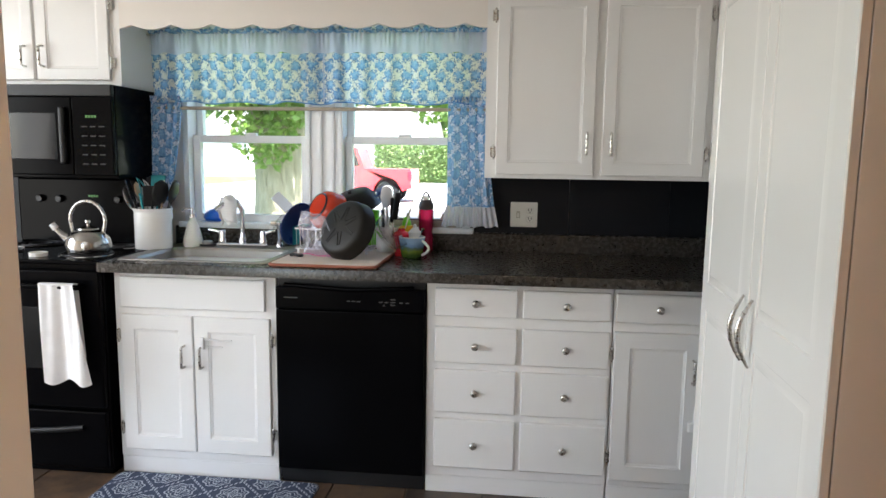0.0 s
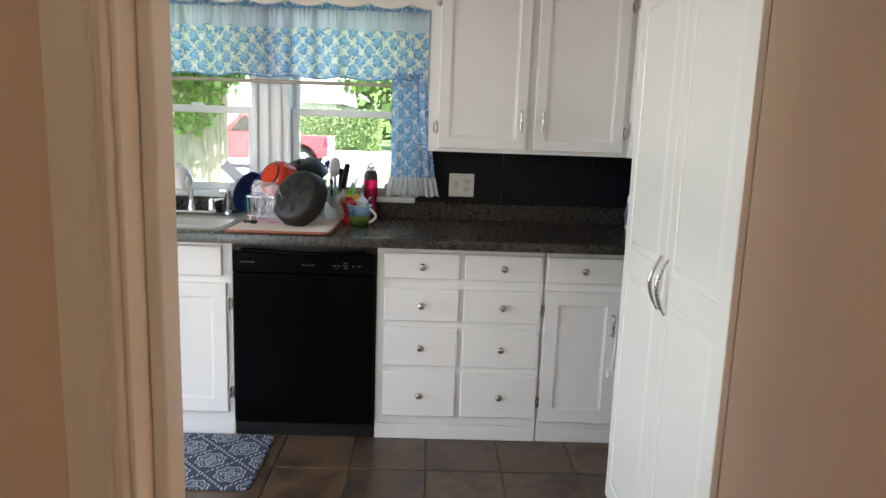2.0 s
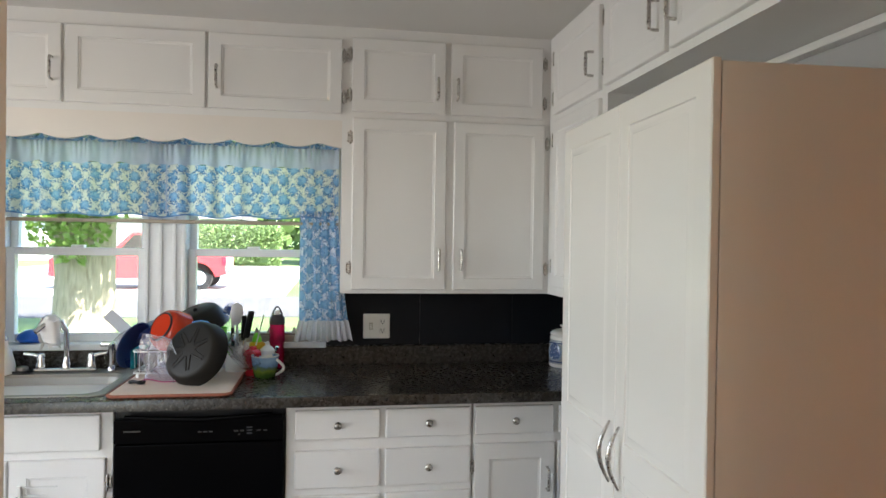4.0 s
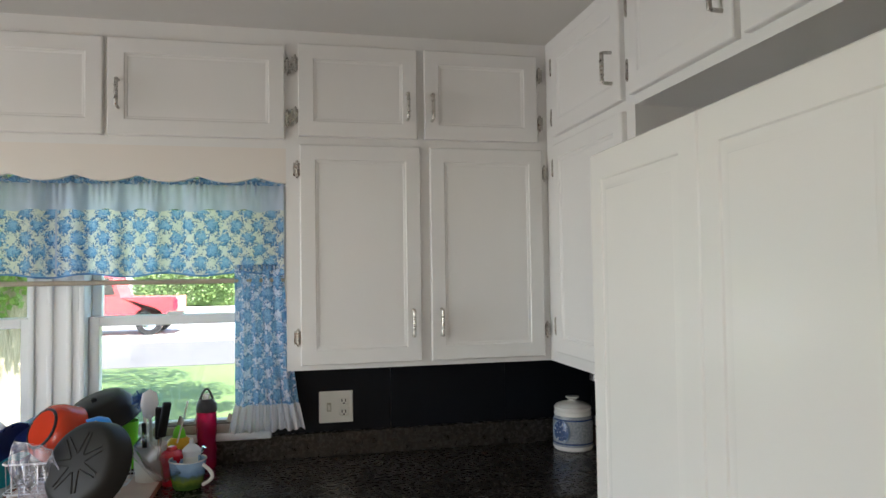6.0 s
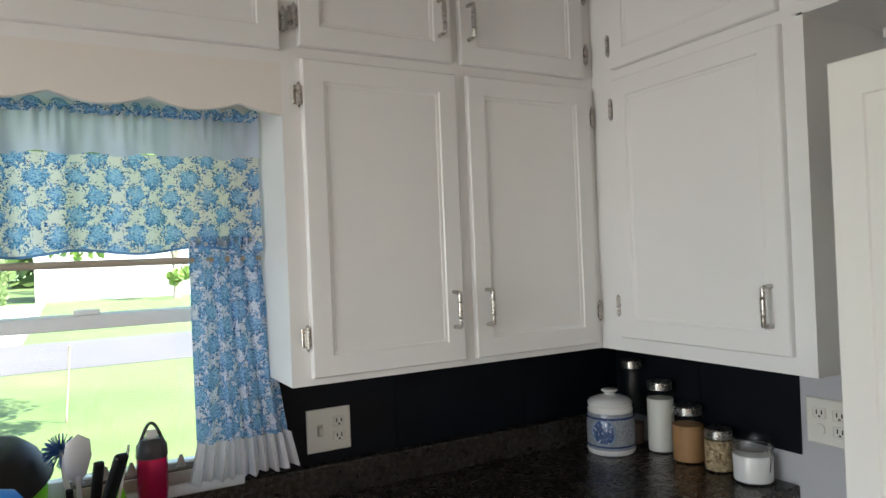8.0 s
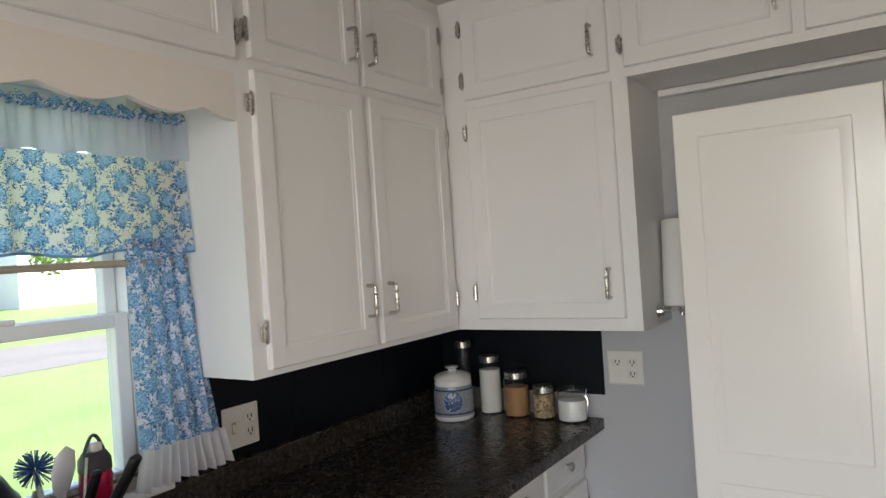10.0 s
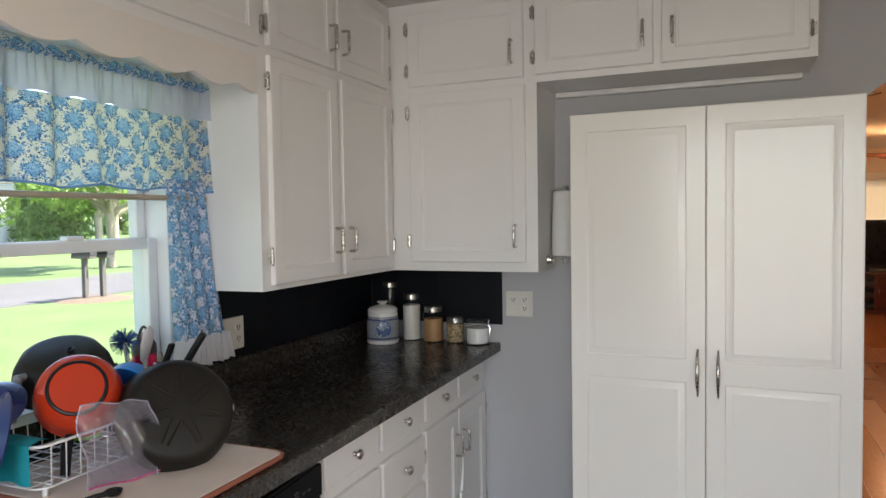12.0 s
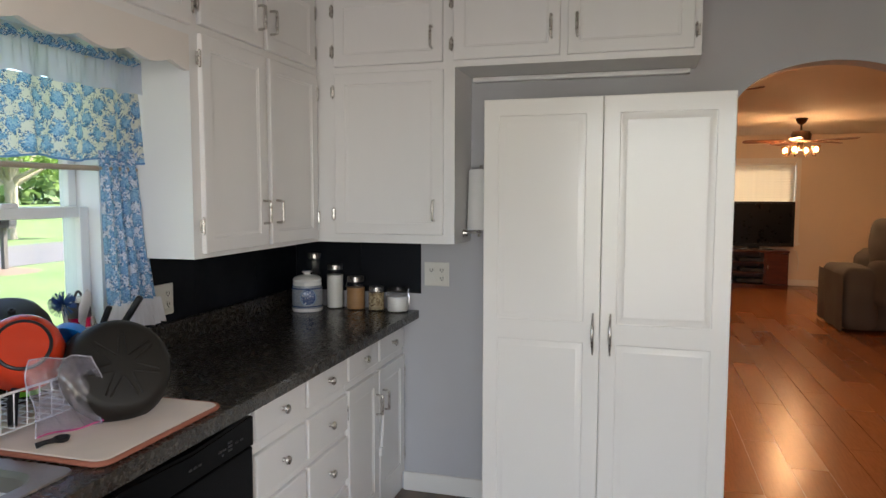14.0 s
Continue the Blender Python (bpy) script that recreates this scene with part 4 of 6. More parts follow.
part("base_plate", box(fx - 0.125, fx + 0.125, fy - 0.026, fy + 0.026, fz - 0.001, fz + 0.014, 0.008, 3), CHROME, tp)
sp_pts = [(fx, fy, fz + 0.01), (fx, fy, fz + 0.10), (fx, fy - 0.005, fz + 0.17)] + [(fx - 0.018 * k, fy - 0.018 * k, fz + 0.205 + 0.022 * math.sin(k / 5 * math.pi) - 0.006 * k) for k in range(1, 6)]
part("spout", tube(sp_pts, 0.0115, 14), CHROME, tp)
part("collar", lathe([(0.02, 0), (0.019, 0.02), (0.014, 0.028), (0.0125, 0.05)], (fx, fy, fz + 0.012), 20), CHROME, tp)
for sx in (-1, 1):
    hx = fx + sx * 0.10
    hb = lathe([(0.021, 0), (0.022, 0.012), (0.017, 0.03), (0.019, 0.045), (0.014, 0.06), (0, 0.064)], (hx, fy, fz + 0.012), 20)
    tube([(hx, fy, fz + 0.058), (hx + sx * 0.03, fy - 0.006, fz + 0.070), (hx + sx * 0.065, fy - 0.012, fz + 0.076)], [0.009, 0.0075, 0.006], 10, hb)
    part("lever", hb, CHROME, tp)
sb = lathe([(0.019, 0), (0.017, 0.015), (0.011, 0.022), (0.0115, 0.06), (0.015, 0.085), (0.016, 0.115), (0.0, 0.122)], (fx + 0.18, fy, fz), 18)
box(fx + 0.135, fx + 0.18, fy - 0.012, fy + 0.010, fz + 0.100, fz + 0.122, 0.006, 3, sb)
part("side_spray", sb, CHROME, tp)
RAG = paint("white_cotton", (0.80, 0.78, 0.77), 0.95, 0.05, 20, 0.6, 300)
rag = sheet(lambda u, v: (fx - 0.055 + 0.05 * math.sin((u - 0.5) * 2.6) + 0.004 * math.sin(v * 9), fy - 0.045 + 0.048 * math.cos((u - 0.5) * 2.6) * (1 if abs(u - 0.5) < 0.3 else 0.9) - 0.03 + 0.02 * v * math.sin(u * 9),
                          fz + 0.235 - 0.13 * v ** 1.2 - 0.012 * math.cos(u * 14) * v), 30, 14)
lathe([(0.0, 0.238), (0.03, 0.236), (0.047, 0.226), (0.052, 0.20), (0.050, 0.15), (0.047, 0.118), (0.03, 0.112)], (fx - 0.045, fy - 0.045, fz), 18, rag)
for v in rag.verts:
    v.co.y = fy - 0.04 + (v.co.y - fy + 0.04) * 0.6
    v.co.x = fx - 0.045 + (v.co.x - fx + 0.045) * 0.74
    v.co += noise.noise_vector(v.co * 16) * 0.014 + noise.noise_vector(v.co * 45) * 0.008
tagged(part("dish_cloth", rag, RAG), "white dish cloth draped over the tap spout", "cloth")

# ---- left of the sink ----
GLAZE = paint("white_glaze", (0.78, 0.76, 0.73), 0.18, 0.03)
ck = thing("utensil_crock", (-1.66, 2.80, CT), "white ceramic crock full of cooking utensils", "crock")
part("pot", lathe([(0, 0.002), (0.076, 0.0), (0.081, 0.004), (0.081, 0.172), (0.085, 0.178), (0.085, 0.187), (0.078, 0.187), (0.075, 0.02), (0, 0.015)], (-1.66, 2.80, CT), 36), GLAZE, ck)
WOODU = wood_material("beech_utensil", (0.50, 0.34, 0.19), (0.66, 0.48, 0.29), 0.6, (12, 12, 1))
TEAL = paint("teal_silicone", (0.02, 0.28, 0.32), 0.45, 0.08)
random.seed(4)
for k, (dx, dy, hgt, mt, head) in enumerate(((-0.05, 0.0, 0.30, WOODU, "spoon"), (0.035, 0.01, 0.31, WOODU, "spoon"), (-0.015, -0.02, 0.30, STEEL, "whisk"), (0.055, 0.03, 0.29, BLACKM, "ladle"), (-0.06, 0.03, 0.28, STEEL, "spoon"), (0.0, 0.04, 0.32, TEAL, "turner"), (0.02, -0.04, 0.27, BLACKM, "turner"), (-0.075, -0.01, 0.25, STEEL, "ladle"), (-0.03, 0.05, 0.33, BLACKM, "spoon"), (0.075, 0.0, 0.29, BLACKM, "ladle"), (-0.065, -0.02, 0.30, BLACKM, "turner"), (0.045, -0.03, 0.29, BLACKM, "ladle"), (-0.085, 0.02, 0.25, STEEL, "spoon"), (-0.03, -0.03, 0.31, TEAL, "whisk"), (0.02, 0.03, 0.28, BLACKM, "ladle"))):
    a, b_ = Vector((-1.66 + dx * 0.4, 2.80 + dy * 0.4, CT + 0.03)), Vector((-1.66 + dx * 1.5, 2.80 + dy * 1.5, CT + hgt))
    ub = tube([a, a.lerp(b_, 0.8)], 0.0055, 8)
    d = (b_ - a).to_track_quat("Z", "Y").to_matrix().to_4x4()
    mm = Matrix.Translation(a.lerp(b_, 0.88)) @ d
    if head == "whisk":
        for w in range(5):
            tube([mm @ Vector((0.028 * math.sin(s * math.pi / 8) * math.cos(w * 0.63), 0.028 * math.sin(s * math.pi / 8) * math.sin(w * 0.63), -0.05 + 0.1 * s / 8)) for s in range(9)], 0.0013, 5, ub)
    elif head == "turner":
        moved(q := box(-0.035, 0.035, -0.003, 0.003, -0.045, 0.05, 0.0025, 2), mm)
        merged(ub, q)
    else:
        r = 0.026 if head == "spoon" else 0.042
        lathe([(0, -0.9 * r * 1.5), (r * 0.7, -r * 0.9), (r, 0), (r * 0.75, r), (0, r * 1.45)], n=16, bm=ub, m=mm @ Matrix.Diagonal((1, 0.3, 1, 1)))
    part({"whisk": "whisk", "turner": "turner", "ladle": "ladle", "spoon": "spoon"}[head], ub, mt, ck)

CLEARW = paint("milky_plastic", (0.78, 0.77, 0.72), 0.3, 0.04, Subsurface_Weight=0.1)
so = thing("soap_bottle", (-1.52, 2.90, CT), "white pump soap bottle beside the sink", "soap bottle")
part("bottle", lathe([(0, 0), (0.042, 0), (0.045, 0.008), (0.043, 0.04), (0.028, 0.10), (0.015, 0.128), (0.014, 0.14), (0, 0.14)], (-1.52, 2.90, CT), 24), CLEARW, so)
pb = lathe([(0.015, 0.138), (0.015, 0.155), (0.006, 0.158), (0.006, 0.182), (0, 0.182)], (-1.52, 2.90, CT), 16)
tube([(-1.52, 2.90, CT + 0.178), (-1.55, 2.885, CT + 0.178), (-1.56, 2.88, CT + 0.168)], 0.005, 8, pb)
part("pump", pb, CHROME, so, "chrome pump")
BLUEP = paint("blue_plastic", (0.015, 0.12, 0.55), 0.35, 0.08)
bb = lathe([(0, 0.0), (0.04, 0.004), (0.05, 0.02), (0.045, 0.04), (0.02, 0.055), (0, 0.058)], (-1.475, YN + 0.012, WZ0 + 0.007), 18)
for v in bb.verts:
    v.co += noise.noise_vector(v.co * 40) * 0.006
tagged(part("scrub_sponge", bb, BLUEP), "crumpled blue scrub sponge on the window sill", "sponge")
st = thing("sink_stopper", (-1.455, 2.915, CT + 0.006), "black and steel sink strainer lying on the rim", "sink stopper")
part("flange", lathe([(0, 0.004), (0.03, 0.004), (0.042, 0.008), (0.044, 0.0)], (-1.455, 2.915, CT + 0.006), 24), BLACKM, st)
part("top", lathe([(0.024, 0.006), (0.024, 0.018), (0.018, 0.022), (0, 0.022)], (-1.455, 2.915, CT + 0.006), 20), STEEL, st)

# kettle
kx, ky, kz = -1.825, 2.565, 0.927
KETTLE = paint("polished_kettle_steel", (0.44, 0.43, 0.41), 0.15, 0.04, 4, 0.02, 200, metal=1.0)
kt = thing("kettle", (kx, ky, kz), "polished steel whistling kettle on the range", "kettle")
part("body", lathe([(0, 0), (0.078, 0.0), (0.090, 0.008), (0.094, 0.03), (0.088, 0.062), (0.066, 0.088), (0.044, 0.098), (0, 0.1)], (kx, ky, kz), 40), KETTLE, kt)
part("lid", lathe([(0.045, 0.097), (0.042, 0.104), (0.02, 0.112), (0.006, 0.115), (0.006, 0.122), (0.012, 0.128), (0.010, 0.138), (0, 0.14)], (kx, ky, kz), 24), KETTLE, kt)
part("spout", tube([(kx - 0.07, ky - 0.02, kz + 0.05), (kx - 0.105, ky - 0.03, kz + 0.08), (kx - 0.125, ky - 0.035, kz + 0.105)], [0.022, 0.016, 0.012], 14), KETTLE, kt)
part("whistle", tube([(kx - 0.122, ky - 0.034, kz + 0.10), (kx - 0.138, ky - 0.038, kz + 0.122)], [0.014, 0.013], 12), GLAZE, kt)
part("handle", tube([(kx - 0.07, ky, kz + 0.085)] + [(kx + 0.08 * math.cos(math.pi * (1 - s / 10)), ky, kz + 0.135 + 0.085 * math.sin(math.pi * s / 10)) for s in range(11)] + [(kx + 0.07, ky, kz + 0.085)], 0.0075, 10), NICKEL, kt, "brushed grey loop handle")
sr = lathe([(0, 0.012), (0.03, 0.012), (0.036, 0.016), (0.036, 0.0), (0, 0)], (-1.99, 2.47, 0.9185), 20)
tagged(part("spoon_rest", sr, GLAZE), "small white dish on the cooktop", "dish")

# towel on the oven handle
tw = sheet(lambda u, v: (-1.893 + (0.150 + 0.045 * v) * u + 0.012 * v, RYF - 0.060 - 0.011 * math.sin(u * 8 + 1.5 * v) * (0.3 + v) - 0.003 * math.sin(u * 19 + 4 * v), 0.826 - (0.40 + 0.012 * math.sin(u * 9)) * v), 50, 30)
sheet(lambda u, v: (-1.893 + 0.150 * u, RYF - 0.045 + 0.017 * math.cos(math.pi * (1 - v)), 0.826 + 0.006 * math.sin(math.pi * v)), 50, 8, tw)
sheet(lambda u, v: (-1.893 + (0.150 + 0.02 * v) * u, RYF - 0.026 + 0.004 * math.sin(u * 12), 0.826 - 0.30 * v), 40, 10, tw)
tagged(part("hand_towel", tw, RAG), "white cotton towel hanging over the oven handle", "towel")

# mat in front of the sink
mat = skin([rr_ring(-1.64, -0.775, 1.972, 2.435, 0.03, 0.001), rr_ring(-1.64, -0.775, 1.972, 2.435, 0.03, 0.008), rr_ring(-1.634, -0.781, 1.978, 2.429, 0.03, 0.012)])
tagged(part("kitchen_mat", mat, rug_material()), "navy kitchen mat with pale medallion pattern before the sink", "mat")


# ---- drying mat and dishes ----
MZ = CT + 0.001
MATC = paint("cream_microfibre", (0.78, 0.66, 0.58), 0.95, 0.04, 12, 0.5, 350)
dm = thing("drying_mat", (-0.75, 2.64, MZ), "cream dish drying mat with a rust brown edge", "mat")
part("pad", skin([rr_ring(-0.965, -0.540, 2.392, 2.90, 0.03, MZ + 0.006), rr_ring(-0.965, -0.540, 2.392, 2.90, 0.03, MZ + 0.010), rr_ring(-0.960, -0.545, 2.397, 2.895, 0.03, MZ + 0.013)]), MATC, dm)
rp = rr_ring(-0.967, -0.538, 2.390, 2.902, 0.032, MZ + 0.006)
part("binding", tube(rp + rp[:1], 0.0062, 8), paint("rust_binding", (0.30, 0.10, 0.06), 0.8, 0.1), dm, "rust brown bound edge")
TOP = MZ + 0.013


def axis(at, n, spin=0):
    """A pose whose z points along n."""
    return Matrix.Translation(at) @ Vector(n).to_track_quat("Z", "Y").to_matrix().to_4x4() @ pose(0, 0, 0, 0, 0, spin)


# large frying pan on its rim, base towards the room
ANOD = paint("dark_anodised", (0.011, 0.0095, 0.0075), 0.5, 0.2, 9, 0.05, 300, patchy=0.05, Specular_IOR_Level=0.32)
GREYH = paint("grey_handle", (0.22, 0.23, 0.25), 0.4, 0.08)
pm_ = axis((-0.716, 2.548, TOP + 0.136), (-0.47, -0.75, 0.46), 20) @ Matrix.Scale(0.98, 4)
fp = thing("frying_pan", (-0.68, 2.60, TOP), "large dark frying pan propped on its rim, star on base", "pan")
part("pan_body", lathe([(0, 0.0), (0.100, 0.0), (0.112, -0.004), (0.124, -0.018), (0.131, -0.055), (0.134, -0.066), (0.131, -0.068), (0.127, -0.055), (0.12, -0.02), (0.105, -0.006), (0, -0.005)], n=48, m=pm_), ANOD, fp)
for k in range(7):
    a = radians(51.4 * k + 12)
    for s in (-0.11, 0.11):
        p0, p1 = Vector((0.028 * math.cos(a + s * 3.4), 0.028 * math.sin(a + s * 3.4), 0.0005)), Vector((0.088 * math.cos(a + s * 0.6), 0.088 * math.sin(a + s * 0.6), 0.0005))
        part("star_ridge", tube([pm_ @ p0, pm_ @ p1], [0.0020, 0.0032], 6), ANOD, fp)
hp = [pm_ @ Vector(p) for p in ((0.0, 0.124, -0.055), (0.0, 0.134, -0.085), (-0.02, 0.135, -0.13), (-0.045, 0.13, -0.18))]
hb = tube(hp, [0.010, 0.008, 0.010, 0.009], 10)
part("handle", hb, GREYH, fp)
for sx in (-0.012, 0.012):
    part("rivet", lathe([(0, 0.004), (0.004, 0.003), (0.005, 0)], n=10, m=pm_ @ pose(sx, 0.131, -0.045, -90)), CHROME, fp, "bright rivet")

# red saucepan upside down
REDE = paint("red_enamel", (0.52, 0.040, 0.012), 0.16, 0.08, 5, 0.02, 60)
rm = axis((-0.855, 2.705, TOP + 0.205), (-0.60, -0.66, 0.45), 0) @ Matrix.Scale(0.92, 4)
sp_ = thing("saucepan", (-0.80, 2.76, TOP), "glossy red saucepan drying upside down in the rack", "pan")
part("pan_body", lathe([(0, 0.002), (0.060, 0.002), (0.063, 0.0), (0.066, -0.002), (0.082, -0.012), (0.094, -0.04), (0.098, -0.085), (0.101, -0.09), (0.096, -0.09), (0.09, -0.04), (0.06, -0.006), (0, -0.006)], n=44, m=rm), REDE, sp_)
part("base_ring", lathe([(0.058, 0.002), (0.061, 0.0045), (0.065, 0.003), (0.067, -0.002)], n=44, m=rm), BLACKM, sp_, "dark ring round the base")
part("handle", tube([rm @ Vector(p) for p in ((-0.02, -0.095, -0.07), (-0.028, -0.125, -0.07), (-0.03, -0.19, -0.06))], [0.010, 0.012, 0.010], 10), BLACKM, sp_, "black handle")

# deep black pan at the back
wm = axis((-0.755, 2.880, TOP + 0.258), (-0.30, -0.22, 0.92), 30) @ Matrix.Scale(0.82, 4)
wk = thing("deep_pan", (-0.71, 2.88, TOP), "deep black pan upside down on top of the dishes", "pan")
part("pan_body", lathe([(0, 0.0), (0.085, -0.002), (0.105, -0.012), (0.128, -0.05), (0.142, -0.105), (0.146, -0.108), (0.139, -0.106), (0.12, -0.05), (0.09, -0.01), (0, -0.006)], n=44, m=wm), ANOD, wk)
part("handle", tube([wm @ Vector(p) for p in ((-0.10, -0.035, -0.03), (-0.125, -0.05, -0.02), (-0.15, -0.06, -0.06), (-0.165, -0.065, -0.14))], [0.008, 0.012, 0.014, 0.012], 10), GREYH, wk, "folded grey handle")
part("knob", lathe([(0.011, 0), (0.012, 0.012), (0.008, 0.014), (0.004, 0.012)], n=16, m=wm @ pose(0.02, -0.03, 0)), BLACKM, wk)

# wire rack
WIRE = paint("white_coated_wire", (0.80, 0.80, 0.80), 0.3, 0.03)
dr_ = thing("dish_rack", (-0.78, 2.80, TOP), "white coated wire dish rack full of dishes", "dish rack")
RXA, RXB, RYA, RYB = -0.962, -0.622, 2.692, 2.955
for z, rr in ((TOP + 0.018, 0.0022), (TOP + 0.105, 0.0032)):
    ring = rr_ring(RXA, RXB, RYA, RYB, 0.03, z, 4)
    part("rim", tube(ring + ring[:1], rr, 6), WIRE, dr_)
for k in range(9):
    x = RXA + 0.03 + (RXB - RXA - 0.06) * k / 8
    part("wire", tube([(x, RYA, TOP + 0.105), (x, RYA + 0.003, TOP + 0.02), (x, RYB - 0.003, TOP + 0.02), (x, RYB, TOP + 0.105)], 0.0018, 6), WIRE, dr_)
for k in range(5):
    y = RYA + 0.04 + (RYB - RYA - 0.08) * k / 4
    part("wire", tube([(RXA, y, TOP + 0.105), (RXA + 0.003, y, TOP + 0.016), (RXB - 0.003, y, TOP + 0.016), (RXB, y, TOP + 0.105)], 0.0018, 6), WIRE, dr_)
for x in (RXA + 0.02, RXB - 0.02):
    for y in (RYA + 0.01, RYB - 0.01):
        part("foot", lathe([(0, 0), (0.006, 0), (0.006, 0.016), (0.003, 0.02), (0, 0.02)], (x, y, TOP), 10), WIRE, dr_)

NAVY = paint("indigo_plastic", (0.018, 0.035, 0.15), 0.3, 0.1)
for at, n_, r, mt, nm, lb in (((-0.985, 2.80, TOP + 0.118), (-0.86, 0.42, 0.28), 0.100, NAVY, "plate", "indigo plastic plate standing in the dish rack"), ((-0.945, 2.86, TOP + 0.175), (-0.5, -0.3, 0.75), 0.072, NAVY, "bowl", "dark indigo bowl tipped over in the rack")):
    mm = axis(at, n_)
    tagged(part(nm, lathe([(0, 0.012), (r * 0.6, 0.012), (r * 0.7, 0.008), (r * 0.97, -0.006), (r, -0.008), (r * 0.97, -0.011), (r * 0.68, 0.003), (0, 0.006)], n=36, m=mm), mt), lb, nm)
gm = axis((-1.03, 2.81, TOP + 0.092), (-0.88, 0.25, 0.40))
CLEAR = thin_glass("clear_plastic", (0.93, 0.93, 0.95), 0.12, 1.6)
tagged(part("pan_lid", lathe([(0, 0.040), (0.05, 0.034), (0.085, 0.018), (0.092, 0.012), (0.09, 0.010)], n=32, m=gm), CLEAR), "domed clear glass pan lid in the dish rack", "lid")
cl_ = sheet(lambda u, v: (RXA - 0.008 - 0.005 * math.sin(u * 8) * v, RYA + 0.015 + 0.105 * u, TOP + 0.110 - 0.082 * v), 20, 12)
sheet(lambda u, v: (RXA - 0.008 + 0.05 * v, RYA + 0.015 + 0.105 * u, TOP + 0.110 + 0.006 * math.sin(v * 3)), 20, 6, cl_)
tagged(part("sponge_cloth", cl_, paint("turquoise_cloth", (0.0, 0.30, 0.36), 0.9, 0.08, 20, 0.5, 300)), "turquoise sponge cloth hung over the rack", "cloth")

# plastic bag standing to dry
BAGM = film("thin_plastic_film", (0.90, 0.89, 0.95), 0.07, 0.05)
bag = bmesh.new()
for side in (0, 1):
    sheet(lambda u, v: (-0.900 + 0.135 * u - 0.012 * v + 0.018 * side * math.sin(math.pi * u) + 0.010 * math.sin(v * 7 + u * 4), 2.632 - 0.060 * u + (0.014 if side else -0.010) * math.sin(math.pi * u) * math.sin(math.pi * min(1, v * 1.3)) + 0.006 * math.sin(u * 17 + v * 9), TOP + 0.002 + (0.182 - 0.012 * u) * v + 0.003 * math.sin(u * 11) * v), 26, 26, bag)
for v in bag.verts:
    v.co += noise.noise_vector(v.co * 26) * 0.0035 + noise.noise_vector(v.co * 70) * 0.0022
    v.co.z = max(v.co.z, TOP + 0.001)
def bag_edge(u, v):
    return (-0.900 + 0.135 * u - 0.012 * v + 0.010 * math.sin(v * 7 + u * 4), 2.632 - 0.060 * u + 0.006 * math.sin(u * 17 + v * 9), TOP + 0.003 + (0.182 - 0.012 * u) * v + 0.003 * math.sin(u * 11) * v)


bg = thing("zip_bag", (-0.80, 2.61, TOP), "crumpled clear zip bag standing open to dry", "plastic bag")
part("film", bag, BAGM, bg)
SEAM = film("sealed_film", (0.80, 0.80, 0.88), 0.35, 0.1)
for ends in (((0, 0), (0, 1)), ((1, 0), (1, 1)), ((0, 1), (1, 1))):
    (ua, va), (ub_, vb_) = ends
    part("seam", tube([bag_edge(ua + (ub_ - ua) * k / 12, va + (vb_ - va) * k / 12) for k in range(13)], 0.0014, 6), SEAM, bg)
part("zip_strip", tube([(-0.900 + 0.135 * u / 8, 2.628 - 0.060 * u / 8, TOP + 0.006 + 0.003 * math.sin(u)) for u in range(9)], 0.0022, 6), paint("pink_strip", (0.55, 0.08, 0.22), 0.4), bg, "pink zip strip")

tagged(part("cutting_sheet", moved(box(-0.024, 0.024, -0.0015, 0.0015, -0.01, 0.155, 0.0012, 2), axis((-1.00, 2.88, TOP + 0.135), (-0.68, 0.1, 0.60), 115)), paint("pale_grey_plastic", (0.55, 0.58, 0.64), 0.4)), "pale grey flexible spatula sticking out of the rack", "spatula")
tagged(part("measuring_spoon", merged(tube([(-0.940, 2.590, TOP + 0.005), (-0.925, 2.580, TOP + 0.009), (-0.905, 2.572, TOP + 0.008)], [0.007, 0.0055, 0.006], 8), lathe([(0, -0.002), (0.014, 0.0), (0.018, 0.009), (0.016, 0.010), (0.012, 0.002), (0, 0.001)], (-0.893, 2.566, TOP + 0.003), 16)), BLACKM), "small black measuring spoon on the drying mat", "spoon")

# utensil holder with brush and knives
ux, uy = -0.575, 2.825
uc = thing("utensil_cup", (ux, uy, CT), "pale plastic cup of drying cutlery and brushes", "cup")
part("cup", lathe([(0, 0), (0.042, 0), (0.044, 0.004), (0.052, 0.125), (0.050, 0.125), (0.041, 0.008), (0, 0.006)], (ux, uy, CT), 26), CLEARW, uc)
bh = Vector((-0.600, 2.842, 1.185))
bru = tube([(ux, uy, CT + 0.03), bh], 0.006, 8)
part("brush_handle", bru, GLAZE, uc)
bri = bmesh.new()
random.seed(8)
for k in range(150):
    d = Vector((random.gauss(0, 1), random.gauss(0, 1), random.gauss(0.25, 0.8))).normalized()
    tube([bh + d * 0.006, bh + d * 0.036], 0.0011, 4, bri)
brp = part("bristles", bri, paint("navy_bristle", (0.012, 0.06, 0.22), 0.6), uc, "navy blue bristles")
brp["kind"] = "stuff"
part("spoon", merged(tube([(ux + 0.01, uy, CT + 0.02), (-0.572, 2.80, 1.14)], 0.005, 8), lathe([(0, -0.055), (0.018, -0.04), (0.027, 0), (0.022, 0.035), (0, 0.05)], n=18, m=axis((-0.572, 2.795, 1.178), (0.05, -0.2, 1)) @ Matrix.Diagonal((1, 0.25, 1, 1)))), paint("light_grey_nylon", (0.62, 0.62, 0.64), 0.4), uc)
